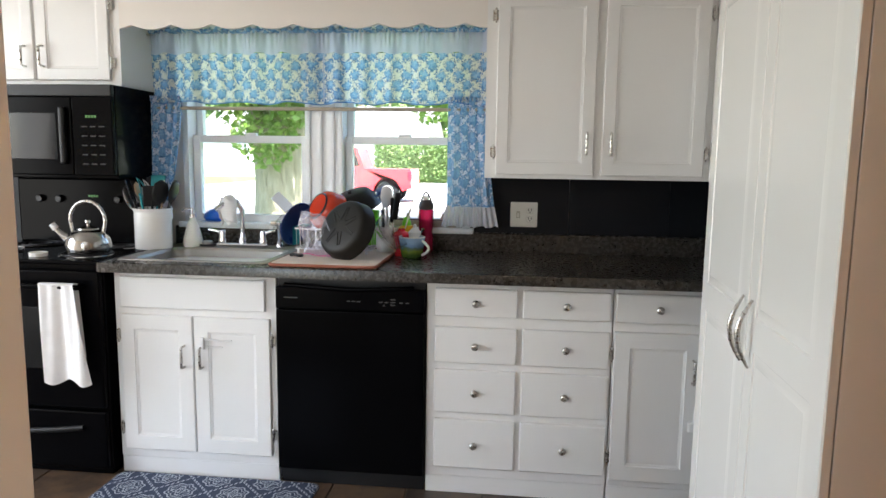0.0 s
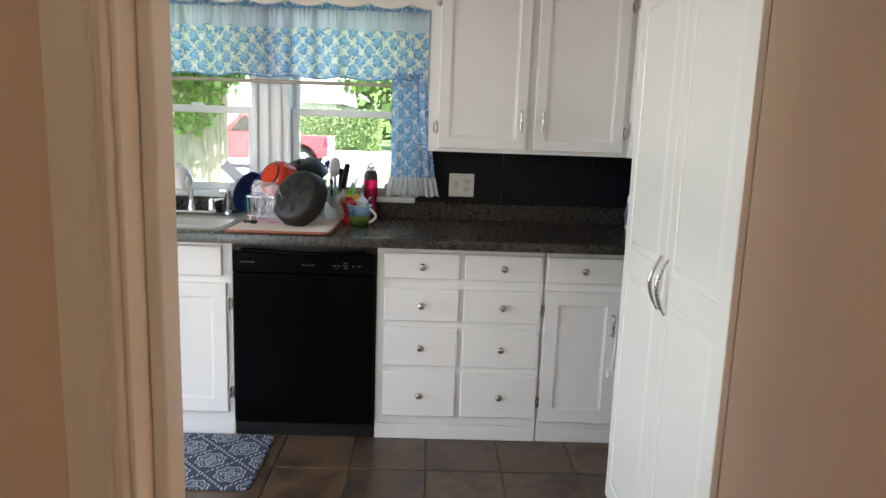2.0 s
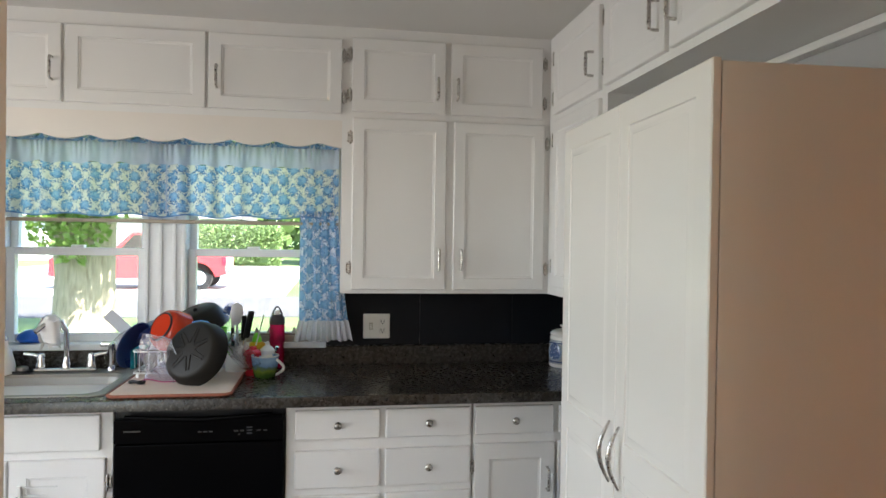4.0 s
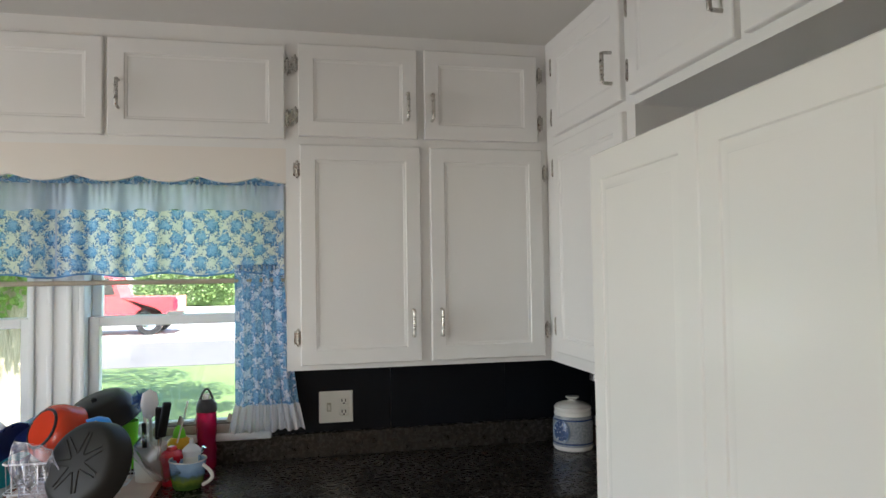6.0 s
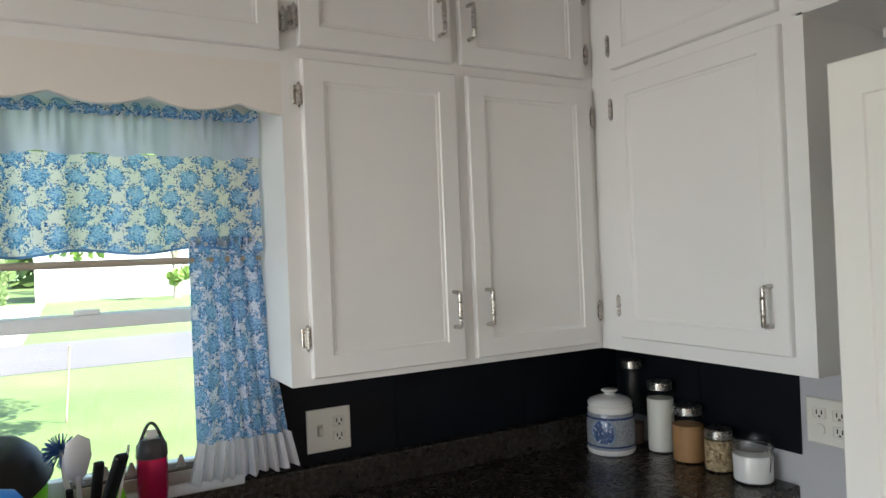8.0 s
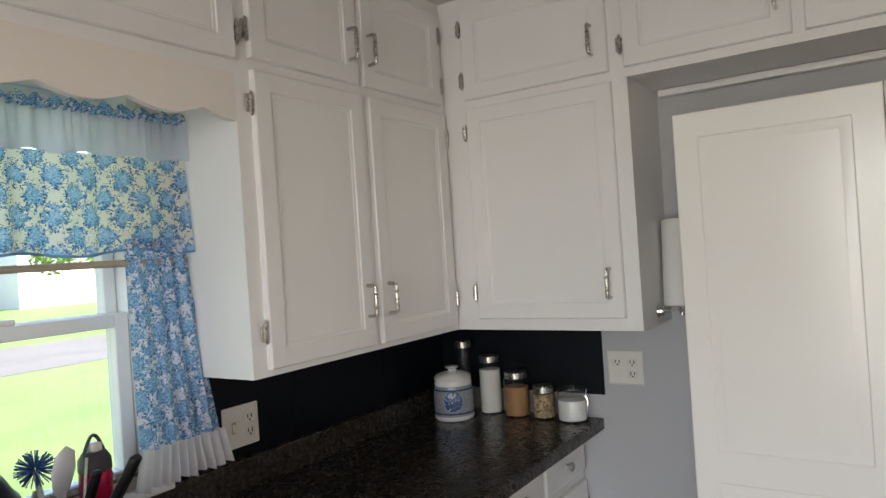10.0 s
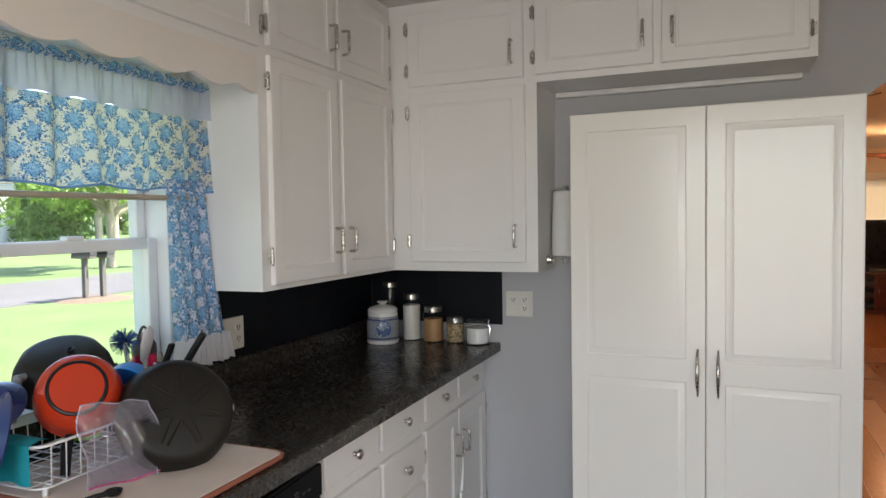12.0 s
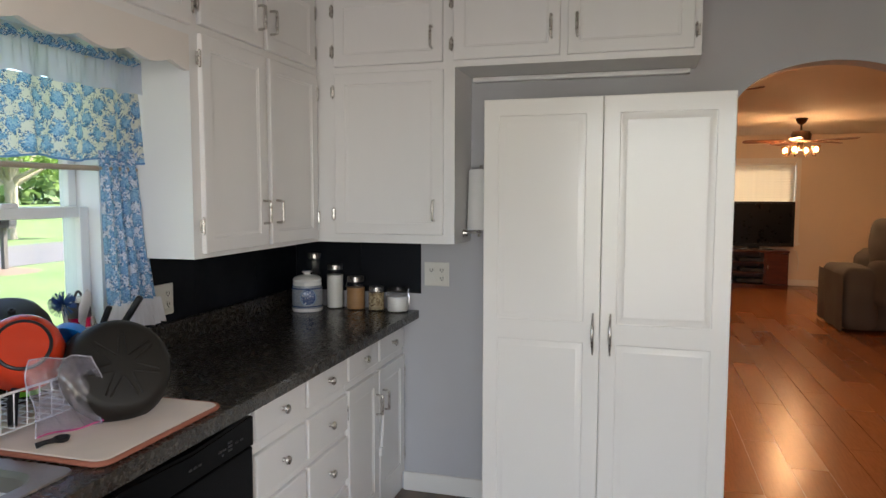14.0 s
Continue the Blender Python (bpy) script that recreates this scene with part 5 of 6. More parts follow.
for a, b_, w in (((ux + 0.02, uy - 0.02, CT + 0.05), (-0.498, 2.672, 1.200), 0.013), ((ux + 0.02, uy + 0.01, CT + 0.04), (-0.535, 2.745, 1.175), 0.010), ((ux - 0.01, uy - 0.02, CT + 0.04), (-0.588, 2.79, 1.12), 0.007)):
    a, b_ = Vector(a), Vector(b_)
    kk = tube([a, a.lerp(b_, 0.5)], 0.0035, 6)
    kn = part("knife", kk, STEEL, uc)
    part("handle", moved(box(-w, w, -w * 0.65, w * 0.65, 0, (b_ - a).length * 0.5, w * 0.5, 3), axis(a.lerp(b_, 0.5), b_ - a)), BLACKM, kn, "black riveted handle")

BLUEB = paint("bright_blue_plastic", (0.0, 0.22, 0.72), 0.35, 0.06)
tagged(part("bowl", lathe([(0, 0), (0.03, 0), (0.05, 0.02), (0.062, 0.055), (0.059, 0.055), (0.047, 0.022), (0, 0.006)], n=28, m=axis((-0.662, 2.735, TOP + 0.195), (-0.75, -0.25, -0.45))), BLUEB), "bright blue plastic bowl tipped in the rack", "bowl")
GREEN = paint("lime_plastic", (0.20, 0.72, 0.03), 0.35, 0.05)
tagged(part("tumbler", lathe([(0, 0), (0.036, 0), (0.046, 0.155), (0.044, 0.155), (0.034, 0.006), (0, 0.006)], (-0.672, 2.905, TOP + 0.02), 26), GREEN), "lime green plastic tumbler in the rack", "tumbler")
tagged(part("glass_bowl", lathe([(0, 0), (0.05, 0.0), (0.075, 0.02), (0.085, 0.065), (0.082, 0.065), (0.07, 0.02), (0, 0.005)], n=30, m=axis((-0.562, 2.66, TOP + 0.075), (0.55, 0.25, 0.45))), CLEAR), "clear glass bowl leaning behind the frying pan", "bowl")

# mug, cups and bottle
mgx, mgy = -0.448, 2.735
n = Nodes("painted_mug")
o = n.sep()
zc = n.math("DIVIDE", n.math("SUBTRACT", n.math("ADD", o[2], n.math("MULTIPLY", n.math("SUBTRACT", n.noise(26, 4), 0.5), 0.05)), CT), 0.09)
MUGM = n.done(n.ramp(zc, (0.15, (0.05, 0.10, 0.02)), (0.35, (0.16, 0.22, 0.03)), (0.5, (0.10, 0.16, 0.12)), (0.62, (0.16, 0.28, 0.48)), (0.85, (0.30, 0.46, 0.66))), 0.15)
mg = thing("mug", (mgx, mgy, CT), "wide mug painted with a blue and green landscape", "mug")
part("cup", lathe([(0, 0.002), (0.036, 0.0), (0.044, 0.006), (0.052, 0.045), (0.056, 0.09), (0.058, 0.092), (0.054, 0.091), (0.049, 0.045), (0.04, 0.01), (0, 0.008)], (mgx, mgy, CT), 32), MUGM, mg)
part("rim", lathe([(0.0545, 0.088), (0.058, 0.091), (0.0565, 0.0945), (0.0535, 0.092)], (mgx, mgy, CT), 32), GLAZE, mg, "cream rim")
part("handle", tube([(mgx + 0.048 + 0.038 * math.sin(math.pi * s / 10) * 0.8, mgy - 0.022 - 0.02 * math.sin(math.pi * s / 10), CT + 0.078 - 0.062 * s / 10) for s in range(11)], 0.006, 10), GLAZE, mg, "cream handle")
part("spoon", merged(tube([(mgx + 0.02, mgy, CT + 0.03), (mgx + 0.045, mgy - 0.01, CT + 0.118)], 0.003, 8), tube([(mgx + 0.043, mgy - 0.01, CT + 0.112), (mgx + 0.05, mgy - 0.012, CT + 0.13)], [0.003, 0.008], 8)), CHROME, mg)

bx, by = -0.418, 2.965
bt = thing("water_bottle", (bx, by, CT), "raspberry red water bottle with dark flip lid", "water bottle")
part("body", lathe([(0, 0.0), (0.031, 0.0), (0.034, 0.006), (0.034, 0.07), (0.031, 0.095), (0.034, 0.12), (0.034, 0.195), (0.030, 0.20)], (bx, by, CT), 30), paint("raspberry_body", (0.62, 0.01, 0.10), 0.12, 0.06, Transmission_Weight=0.55), bt)
lid = part("lid", lathe([(0.034, 0.195), (0.035, 0.198), (0.034, 0.222), (0.024, 0.238), (0, 0.24)], (bx, by, CT), 28), paint("charcoal_plastic", (0.05, 0.045, 0.05), 0.4), bt)
part("spout", box(bx - 0.012, bx + 0.012, by - 0.018, by + 0.01, CT + 0.236, CT + 0.258, 0.006, 3), GLAZE, lid, "white bite spout")
part("carry_loop", tube(arc((bx - 0.026, by, CT + 0.225), (bx + 0.026, by, CT + 0.225), (0, 0.0, 0.048), 12), 0.004, 8), bpy.data.materials["charcoal_plastic"], lid)
YEL = paint("yellow_plastic", (0.72, 0.42, 0.01), 0.3, 0.05)
PUR = paint("purple_plastic", (0.10, 0.02, 0.20), 0.3, 0.05)
REDP = paint("red_plastic", (0.60, 0.01, 0.03), 0.28, 0.05)
sc = thing("sippy_cup", (-0.50, 2.91, CT), "child's cup with yellow lid and green spout", "cup")
part("cup", lathe([(0, 0), (0.030, 0), (0.036, 0.09), (0, 0.09)], (-0.50, 2.91, CT), 24), PUR, sc)
sl = part("lid", lathe([(0.040, 0.088), (0.042, 0.096), (0.038, 0.112), (0.026, 0.124), (0, 0.126)], (-0.50, 2.91, CT), 24), YEL, sc, "yellow lid")
part("spout", lathe([(0.022, 0.122), (0.019, 0.142), (0.012, 0.158), (0.004, 0.163), (0, 0.163)], (-0.50, 2.91, CT), 18), GREEN, sl, "lime green spout")
rc = thing("sippy_cup", (-0.505, 2.80, CT), "child's red plastic cup with a red lid", "cup")
part("cup", lathe([(0, 0), (0.030, 0), (0.036, 0.085), (0, 0.085)], (-0.505, 2.80, CT), 24), REDP, rc)
part("lid", lathe([(0.040, 0.083), (0.041, 0.094), (0.030, 0.104), (0.018, 0.108), (0.014, 0.12), (0, 0.12)], (-0.505, 2.80, CT), 24), REDP, rc)
bo = thing("baby_bottle", (-0.445, 2.80, CT), "clear baby bottle with a pale teat", "bottle")
part("bottle", lathe([(0, 0), (0.028, 0), (0.030, 0.08), (0.028, 0.09), (0, 0.09)], (-0.445, 2.80, CT), 22), CLEARW, bo)
part("teat", lathe([(0.030, 0.088), (0.030, 0.105), (0.018, 0.118), (0.008, 0.126), (0.007, 0.138), (0, 0.143)], (-0.445, 2.80, CT), 20), paint("frosted_teat", (0.72, 0.72, 0.74), 0.3, 0.03), bo)
tagged(part("straw", tube([(-0.52, 2.86, CT + 0.03), (-0.47, 2.90, CT + 0.245)], 0.003, 8), CLEARW), "pale drinking straw leaning in a cup", "straw")
tagged(part("chopstick", tube([(-0.528, 2.772, CT + 0.02), (-0.545, 2.79, CT + 0.165)], 0.003, 8), WOODU), "thin wooden stick among the cups", "stick")

# egg carton on the sill
PULP = paint("grey_pulp", (0.42, 0.36, 0.31), 0.95, 0.12, 30, 0.8, 200)
ec = thing("egg_carton", (-0.42, YN + 0.002, WZ0 + 0.006), "grey pulp egg carton filled with soil on the sill", "egg carton")
EZ = WZ0 + 0.007
part("tray", box(-0.60, -0.262, YN - 0.030, YN + 0.036, EZ, EZ + 0.030, 0.004, 2), PULP, ec)
part("soil", box(-0.594, -0.268, YN - 0.024, YN + 0.030, EZ + 0.024, EZ + 0.034, 0.003, 2), paint("dry_soil", (0.10, 0.06, 0.04), 0.95, 0.4, 60, 1.0, 260), ec, "dry brown soil")
for k in range(6):
    part("cone", lathe([(0.014, 0.03), (0.009, 0.045), (0.004, 0.062), (0, 0.064)], (-0.57 + 0.056 * k, YN + 0.003, EZ), 12), PULP, ec)

# ---- canisters in the corner ----
CAN = Nodes("grey_salt_glaze")
CANM = CAN.bump(CAN.noise(160, 3), 0.2, 0.001).done(CAN.ramp(CAN.noise(130, 3), (0.35, (0.24, 0.26, 0.29)), (0.65, (0.36, 0.38, 0.41))), 0.25)
cn = thing("canister", (0.905, 2.875, CT), "grey stoneware canister with cream lid and blue medallion", "canister")
C0 = (0.905, 2.875, CT)
part("pot", lathe([(0, 0.004), (0.066, 0.0), (0.070, 0.006), (0.074, 0.018), (0.074, 0.10), (0.068, 0.130), (0, 0.13)], C0, 40), CANM, cn)
part("foot_band", lathe([(0.0705, 0.003), (0.0735, 0.008), (0.075, 0.016), (0.0745, 0.019)], C0, 40), GLAZE, cn)
for zb in (0.026, 0.112):
    part("blue_band", lathe([(0.0738, zb), (0.0752, zb + 0.002), (0.0752, zb + 0.004), (0.0738, zb + 0.006)], C0, 40), paint("cobalt_band", (0.03, 0.06, 0.17), 0.25), cn, "thin cobalt blue band")
part("collar", lathe([(0.0685, 0.128), (0.070, 0.134), (0.068, 0.142), (0.066, 0.146), (0.069, 0.150), (0.0695, 0.158), (0.060, 0.163)], C0, 40), GLAZE, cn)
cld = part("lid", lathe([(0.066, 0.160), (0.062, 0.166), (0.040, 0.174), (0.020, 0.177), (0.014, 0.182), (0.026, 0.191), (0.024, 0.195), (0, 0.196)], C0, 36), GLAZE, cn, "cream glazed lid")
MEDM = Nodes("blue_medallion")
MEDM = MEDM.done(MEDM.ramp(MEDM.noise(95, 3), (0.36, (0.60, 0.62, 0.64)), (0.43, (0.08, 0.13, 0.27)), (0.6, (0.03, 0.06, 0.16)), (0.74, (0.40, 0.46, 0.56))), 0.22)
dirn = Vector((-0.86, -0.51, 0))
mmd = axis(Vector(C0) + dirn * 0.0735 + Vector((0, 0, 0.074)), dirn) @ Matrix.Diagonal((1.2, 1.15, 1, 1))
part("medallion", lathe([(0, 0.0016), (0.024, 0.0010), (0.030, -0.0028)], n=30, m=mmd @ Matrix.Diagonal((1, 1.2, 1, 1))), MEDM, cn, "blue flower medallion")
part("medallion_rim", lathe([(0.027, -0.002), (0.030, 0.0005), (0.033, -0.0045)], n=30, m=mmd @ Matrix.Diagonal((1, 1.2, 1, 1))), paint("pale_blue_line", (0.30, 0.38, 0.50), 0.25), cn)


def speckled(name, a, b, scale):
    q = Nodes(name)
    return q.bump(q.noise(scale, 3), 0.5, 0.002).done(q.ramp(q.voronoi(scale, "Color"), (0.2, a), (0.8, b)), 0.9)


FLOUR, SUGAR, SEEDS, SALT, BEANS = paint("flour", (0.80, 0.76, 0.69), 0.95, 0.03, 20, 0.4), paint("brown_sugar", (0.42, 0.22, 0.09), 0.95, 0.1, 30, 0.6), speckled("mixed_seeds", (0.18, 0.11, 0.05), (0.55, 0.42, 0.24), 130), paint("sugar_white", (0.80, 0.78, 0.75), 0.95, 0.03), paint("dark_grain", (0.16, 0.10, 0.07), 0.9, 0.2, 40, 0.6)
JAR = thin_glass("jar_glass", (0.95, 0.96, 0.96), 0.03, 1.3)


def jar(x, y, r, h, fill, content, label, lid_r=None):
    j = thing("storage_jar", (x, y, CT), label, "jar", "glass storage jars")
    lr = lid_r or r * 0.82
    part("glass", lathe([(0, 0.001), (r - 0.004, 0.001), (r, 0.006), (r, h - 0.035), (r * 0.9, h - 0.026), (lr - 0.003, h - 0.022)], (x, y, CT), 32), JAR, j, "clear glass")
    part("content", lathe([(0, 0.005), (r - 0.005, 0.005), (r - 0.004, 0.009), (r - 0.004, fill), (0, fill + 0.004)], (x, y, CT), 28), content, j)
    part("lid", lathe([(lr, h - 0.026), (lr + 0.002, h - 0.024), (lr + 0.002, h - 0.003), (lr - 0.001, h), (0, h)], (x, y, CT), 32), NICKEL, j, "brushed steel lid")
    return j


jar(1.020, 2.893, 0.036, 0.272, 0.07, BEANS, "tall glass jar with steel lid in the corner", 0.03)
jar(1.030, 2.785, 0.044, 0.218, 0.165, FLOUR, "glass jar of flour with a steel lid")
jar(1.017, 2.668, 0.048, 0.164, 0.108, SUGAR, "glass jar of brown sugar with a steel lid")
jar(1.015, 2.558, 0.042, 0.118, 0.088, SEEDS, "short glass jar of mixed seeds, steel lid")
j = thing("clamp_jar", (1.012, 2.447, CT), "squat glass clamp jar of white sugar", "jar")
J0 = (1.012, 2.447, CT)
part("glass", lathe([(0, 0.001), (0.050, 0.001), (0.054, 0.008), (0.054, 0.078), (0.048, 0.092), (0.050, 0.098), (0.052, 0.104), (0.050, 0.118), (0.030, 0.123), (0, 0.122)], J0, 36), JAR, j, "clear glass")
part("content", lathe([(0, 0.005), (0.049, 0.006), (0.050, 0.074), (0, 0.079)], J0, 30), SALT, j)
cw = tube([(J0[0] + 0.053 * math.cos(a * 0.2618), J0[1] + 0.053 * math.sin(a * 0.2618), CT + 0.093) for a in range(25)], 0.0015, 6)
tube([(J0[0] - 0.01, J0[1] - 0.054, CT + 0.093), (J0[0] - 0.012, J0[1] - 0.064, CT + 0.075), (J0[0] - 0.012, J0[1] - 0.060, CT + 0.04)], 0.0018, 6, cw)
tube([(J0[0] - 0.01, J0[1] - 0.054, CT + 0.093), (J0[0] - 0.010, J0[1] - 0.060, CT + 0.115)], 0.0018, 6, cw)
part("clamp_wire", cw, CHROME, j, "bright wire clamp")


# ---- living room beyond the arch ----
LX0, LX1, LY0, LY1, LH = XE + 0.12, 10.15, -3.2, 2.7, 2.44
LRW = paint("warm_cream_wall", (0.76, 0.65, 0.53), 0.6, 0.03, 1.5, 0.15, 150)
lw = box(LX0, LX1, LY1, LY1 + 0.1, -0.1, LH)
box(LX0, LX1, LY0 - 0.1, LY0, -0.1, LH, bm=lw)
box(LX0 - 0.12, LX0, LY0, -3.0, -0.1, LH, bm=lw)
structure("wall_living", lw, LRW, "warm cream living room side walls", "wall")
BW0, BW1, BZ0, BZ1 = -1.10, 0.55, 0.72, 2.00
fw = box(LX1, LX1 + 0.12, LY0, BW0, -0.1, LH)
box(LX1, LX1 + 0.12, BW1, LY1, -0.1, LH, bm=fw)
box(LX1, LX1 + 0.12, BW0, BW1, -0.1, BZ0, bm=fw)
box(LX1, LX1 + 0.12, BW0, BW1, BZ1, LH, bm=fw)
structure("wall_living_end", fw, LRW, "warm cream end wall with a window", "wall")
structure("ceiling_living", box(LX0, LX1, LY0, LY1, LH, LH + 0.1), paint("living_ceiling", (0.74, 0.66, 0.55), 0.85, 0.03, 2, 0.3, 160), "cream living room ceiling", "ceiling")
structure("subfloor_living", box(XE - 0.02, LX1, LY0, LY1, -0.12, -0.009), paint("dark_underlay", (0.10, 0.04, 0.02), 0.9), "dark joints under the laminate floor", "floor")
bb = box(LX1 - 0.015, LX1, LY0, LY1, 0, 0.10, 0.004)
structure("baseboard_living", bb, TRIM, "white painted living room baseboard", "baseboard")

w2 = thing("window_2", (LX1, -0.3, BZ0), "white framed window with closed cream blinds", "window", kind="structure")
fr = box(LX1 - 0.02, LX1 + 0.02, BW0 - 0.07, BW0, BZ0 - 0.07, BZ1 + 0.07, 0.004)
box(LX1 - 0.02, LX1 + 0.02, BW1, BW1 + 0.07, BZ0 - 0.07, BZ1 + 0.07, 0.004, bm=fr)
box(LX1 - 0.02, LX1 + 0.02, BW0, BW1, BZ1, BZ1 + 0.07, 0.004, bm=fr)
box(LX1 - 0.035, LX1 + 0.03, BW0 - 0.09, BW1 + 0.09, BZ0 - 0.05, BZ0 - 0.02, 0.004, bm=fr)
part("window_frame", fr, TRIM, w2)
part("pane", box(LX1 + 0.09, LX1 + 0.095, BW0, BW1, BZ0, BZ1), GLASS, w2).visible_shadow = False
BLIND = plain_cloth("cream_blind_slat", (0.82, 0.74, 0.60), 0.35)
sm = mesh_of(moved(box(-0.024, 0.024, BW0 + 0.01, BW1 - 0.01, -0.0012, 0.0012), pose(0, 0, 0, 0, 60, 0)), "slat")
sm.materials.append(BLIND)
for k in range(29):
    o = new("slat", sm)
    o.location = (LX1 + 0.03, 0, BZ0 + 0.03 + 0.0425 * k)
    o.parent = w2
    o.matrix_parent_inverse = Matrix.Translation(w2.location).inverted()
part("head_rail", box(LX1 + 0.005, LX1 + 0.055, BW0 + 0.006, BW1 - 0.006, BZ1 - 0.05, BZ1 - 0.003, 0.004), TRIM, w2)

MAHOG = wood_material("dark_mahogany", (0.045, 0.012, 0.008), (0.10, 0.028, 0.016), 0.28, (12, 1, 12))
SX, SYA, SYB = 9.55, -0.94, 0.26
tvs = thing("tv_stand", (9.75, -0.4, 0), "dark mahogany television stand with open shelves", "tv stand")
part("top", box(SX, SX + 0.45, SYA, SYB, 0.575, 0.605, 0.004), MAHOG, tvs)
part("base", box(SX + 0.01, SX + 0.45, SYA + 0.01, SYB - 0.01, 0, 0.07, 0.003), MAHOG, tvs)
for y in (SYA + 0.01, SYA + 0.34, SYB - 0.35, SYB - 0.03):
    part("side_panel", box(SX + 0.015, SX + 0.44, y, y + 0.02, 0.07, 0.575), MAHOG, tvs)
for z in (0.24, 0.40):
    part("shelf", box(SX + 0.02, SX + 0.44, SYA + 0.36, SYB - 0.35, z, z + 0.018), MAHOG, tvs)
part("back_panel", box(SX + 0.43, SX + 0.445, SYA + 0.03, SYB - 0.03, 0.07, 0.575), MAHOG, tvs)
td = part("door", box(SX + 0.004, SX + 0.02, SYA + 0.03, SYA + 0.335, 0.08, 0.565, 0.004), MAHOG, tvs)
part("handle", box(SX - 0.012, SX + 0.004, SYA + 0.30, SYA + 0.312, 0.30, 0.38, 0.003), NICKEL, td)
part("door", box(SX + 0.004, SX + 0.02, SYB - 0.335, SYB - 0.03, 0.08, 0.565, 0.004), MAHOG, tvs)
for z, w in ((0.090, 0.40), (0.262, 0.36), (0.422, 0.38)):
    bx_ = thing("media_box", (9.75, -0.4, z), "grey and black media player on a shelf", "media player", "media players")
    part("case", box(SX + 0.06, SX + 0.38, -0.60, -0.60 + w, z, z + 0.055, 0.004), BLACKM, bx_)
    part("front", box(SX + 0.054, SX + 0.06, -0.58, -0.58 + w * 0.5, z + 0.012, z + 0.042), GREYMARK, bx_)
tv = thing("television", (9.72, -0.45, 0.605), "large black flat television switched off on its stand", "television")
part("screen_housing", box(9.70, 9.76, -1.02, 0.26, 0.66, 1.37, 0.01, 3), BLACKM, tv)
part("screen", box(9.694, 9.702, -0.98, 0.22, 0.715, 1.335, 0.002), paint("dark_screen", (0.004, 0.004, 0.005), 0.30, Specular_IOR_Level=0.2), tv)
part("stand_foot", box(9.62, 9.84, -0.72, -0.18, 0.605, 0.62, 0.005), BLACKM, tv)
part("stand_neck", box(9.71, 9.75, -0.53, -0.37, 0.615, 0.68, 0.004), BLACKM, tv)
tagged(part("cable", tube([(9.85, -1.0, 0.62), (9.9, -1.10, 0.58), (10.0, -1.16, 0.42), (10.1, -1.17, 0.25)], 0.006, 8), TRIM), "pale cable running from the television to the wall", "cable")

FAB = paint("grey_brown_plush", (0.10, 0.10, 0.104), 0.95, 0.18, 3, 0.8, 90)


def puff(x0, x1, y0, y1, z0, z1, r, amount=0.02, seed=0.0):
    """A padded block with soft, uneven faces."""
    b = box(x0, x1, y0, y1, z0, z1, r, 4)
    bmesh.ops.subdivide_edges(b, edges=[e for e in b.edges if e.calc_length() > 0.15], cuts=6, use_grid_fill=True)
    for v in b.verts:
        p = v.co * 4 + Vector((seed, 0, 0))
        if v.co.z > z0 + 0.01:
            v.co += noise.noise_vector(p) * amount
    return b


def recliner(at, turn, scale, label):
    """An upholstered recliner, seat towards -y."""
    r = thing("recliner", (0, 0, 0), label, "armchair", "grey recliners")
    part("seat", puff(-0.30, 0.30, -0.42, 0.30, 0.10, 0.48, 0.08), FAB, r)
    part("backrest", moved(puff(-0.33, 0.33, -0.10, 0.14, 0.0, 0.70, 0.10, 0.025, 3), pose(0, 0.34, 0.38, -10)), FAB, r)
    part("headrest", moved(puff(-0.31, 0.31, -0.15, 0.02, 0.42, 0.70, 0.08, 0.02, 5), pose(0, 0.34, 0.38, -10)), FAB, r)
    for s in (-1, 1):
        part("armrest", puff(*sorted((s * 0.30, s * 0.50)), -0.45, 0.40, 0.04, 0.66, 0.09, 0.02, s), FAB, r)
    part("footrest", puff(-0.29, 0.29, -0.50, -0.42, 0.06, 0.42, 0.035, 0.01, 9), FAB, r)
    r.matrix_basis = pose(*at, 0, 0, turn) @ Matrix.Scale(scale, 4)
    return r


recliner((8.3, -2.08, 0), 70, 1.1, "grey plush recliner near the far wall")
sf = thing("sofa", (6.6, -1.6, 0), "long sofa under a loose grey brown slipcover", "sofa")
part("base", puff(6.15, 7.05, -3.1, -0.95, 0.02, 0.44, 0.05, 0.02, 1), FAB, sf)
part("armrest", puff(6.08, 7.08, -1.16, -0.80, 0.02, 0.70, 0.10, 0.03, 2), FAB, sf)
part("armrest", puff(6.08, 7.08, -3.15, -3.0, 0.02, 0.66, 0.10, 0.02, 4), FAB, sf)
part("backrest", puff(6.05, 6.33, -3.1, -1.06, 0.30, 0.78, 0.10, 0.025, 6), FAB, sf)
skirt = sheet(lambda u, v: (6.06 + 1.03 * u, -0.788 - 0.010 * math.sin(u * 17 + 2 * v) * v, 0.62 - 0.60 * v), 60, 8)
part("slipcover_skirt", skirt, FAB, sf)

BRONZE = paint("aged_bronze", (0.10, 0.06, 0.035), 0.35, 0.2, 20, 0.1, metal=0.8)
BLADE = wood_material("walnut_blade", (0.13, 0.045, 0.018), (0.24, 0.085, 0.035), 0.35, (1, 10, 10))
BULB = glow("warm_bulb", (1.0, 0.62, 0.28), 10.0)
SHADE = thin_glass("frosted_amber_shade", (1.0, 0.80, 0.55), 0.3, 1.0)


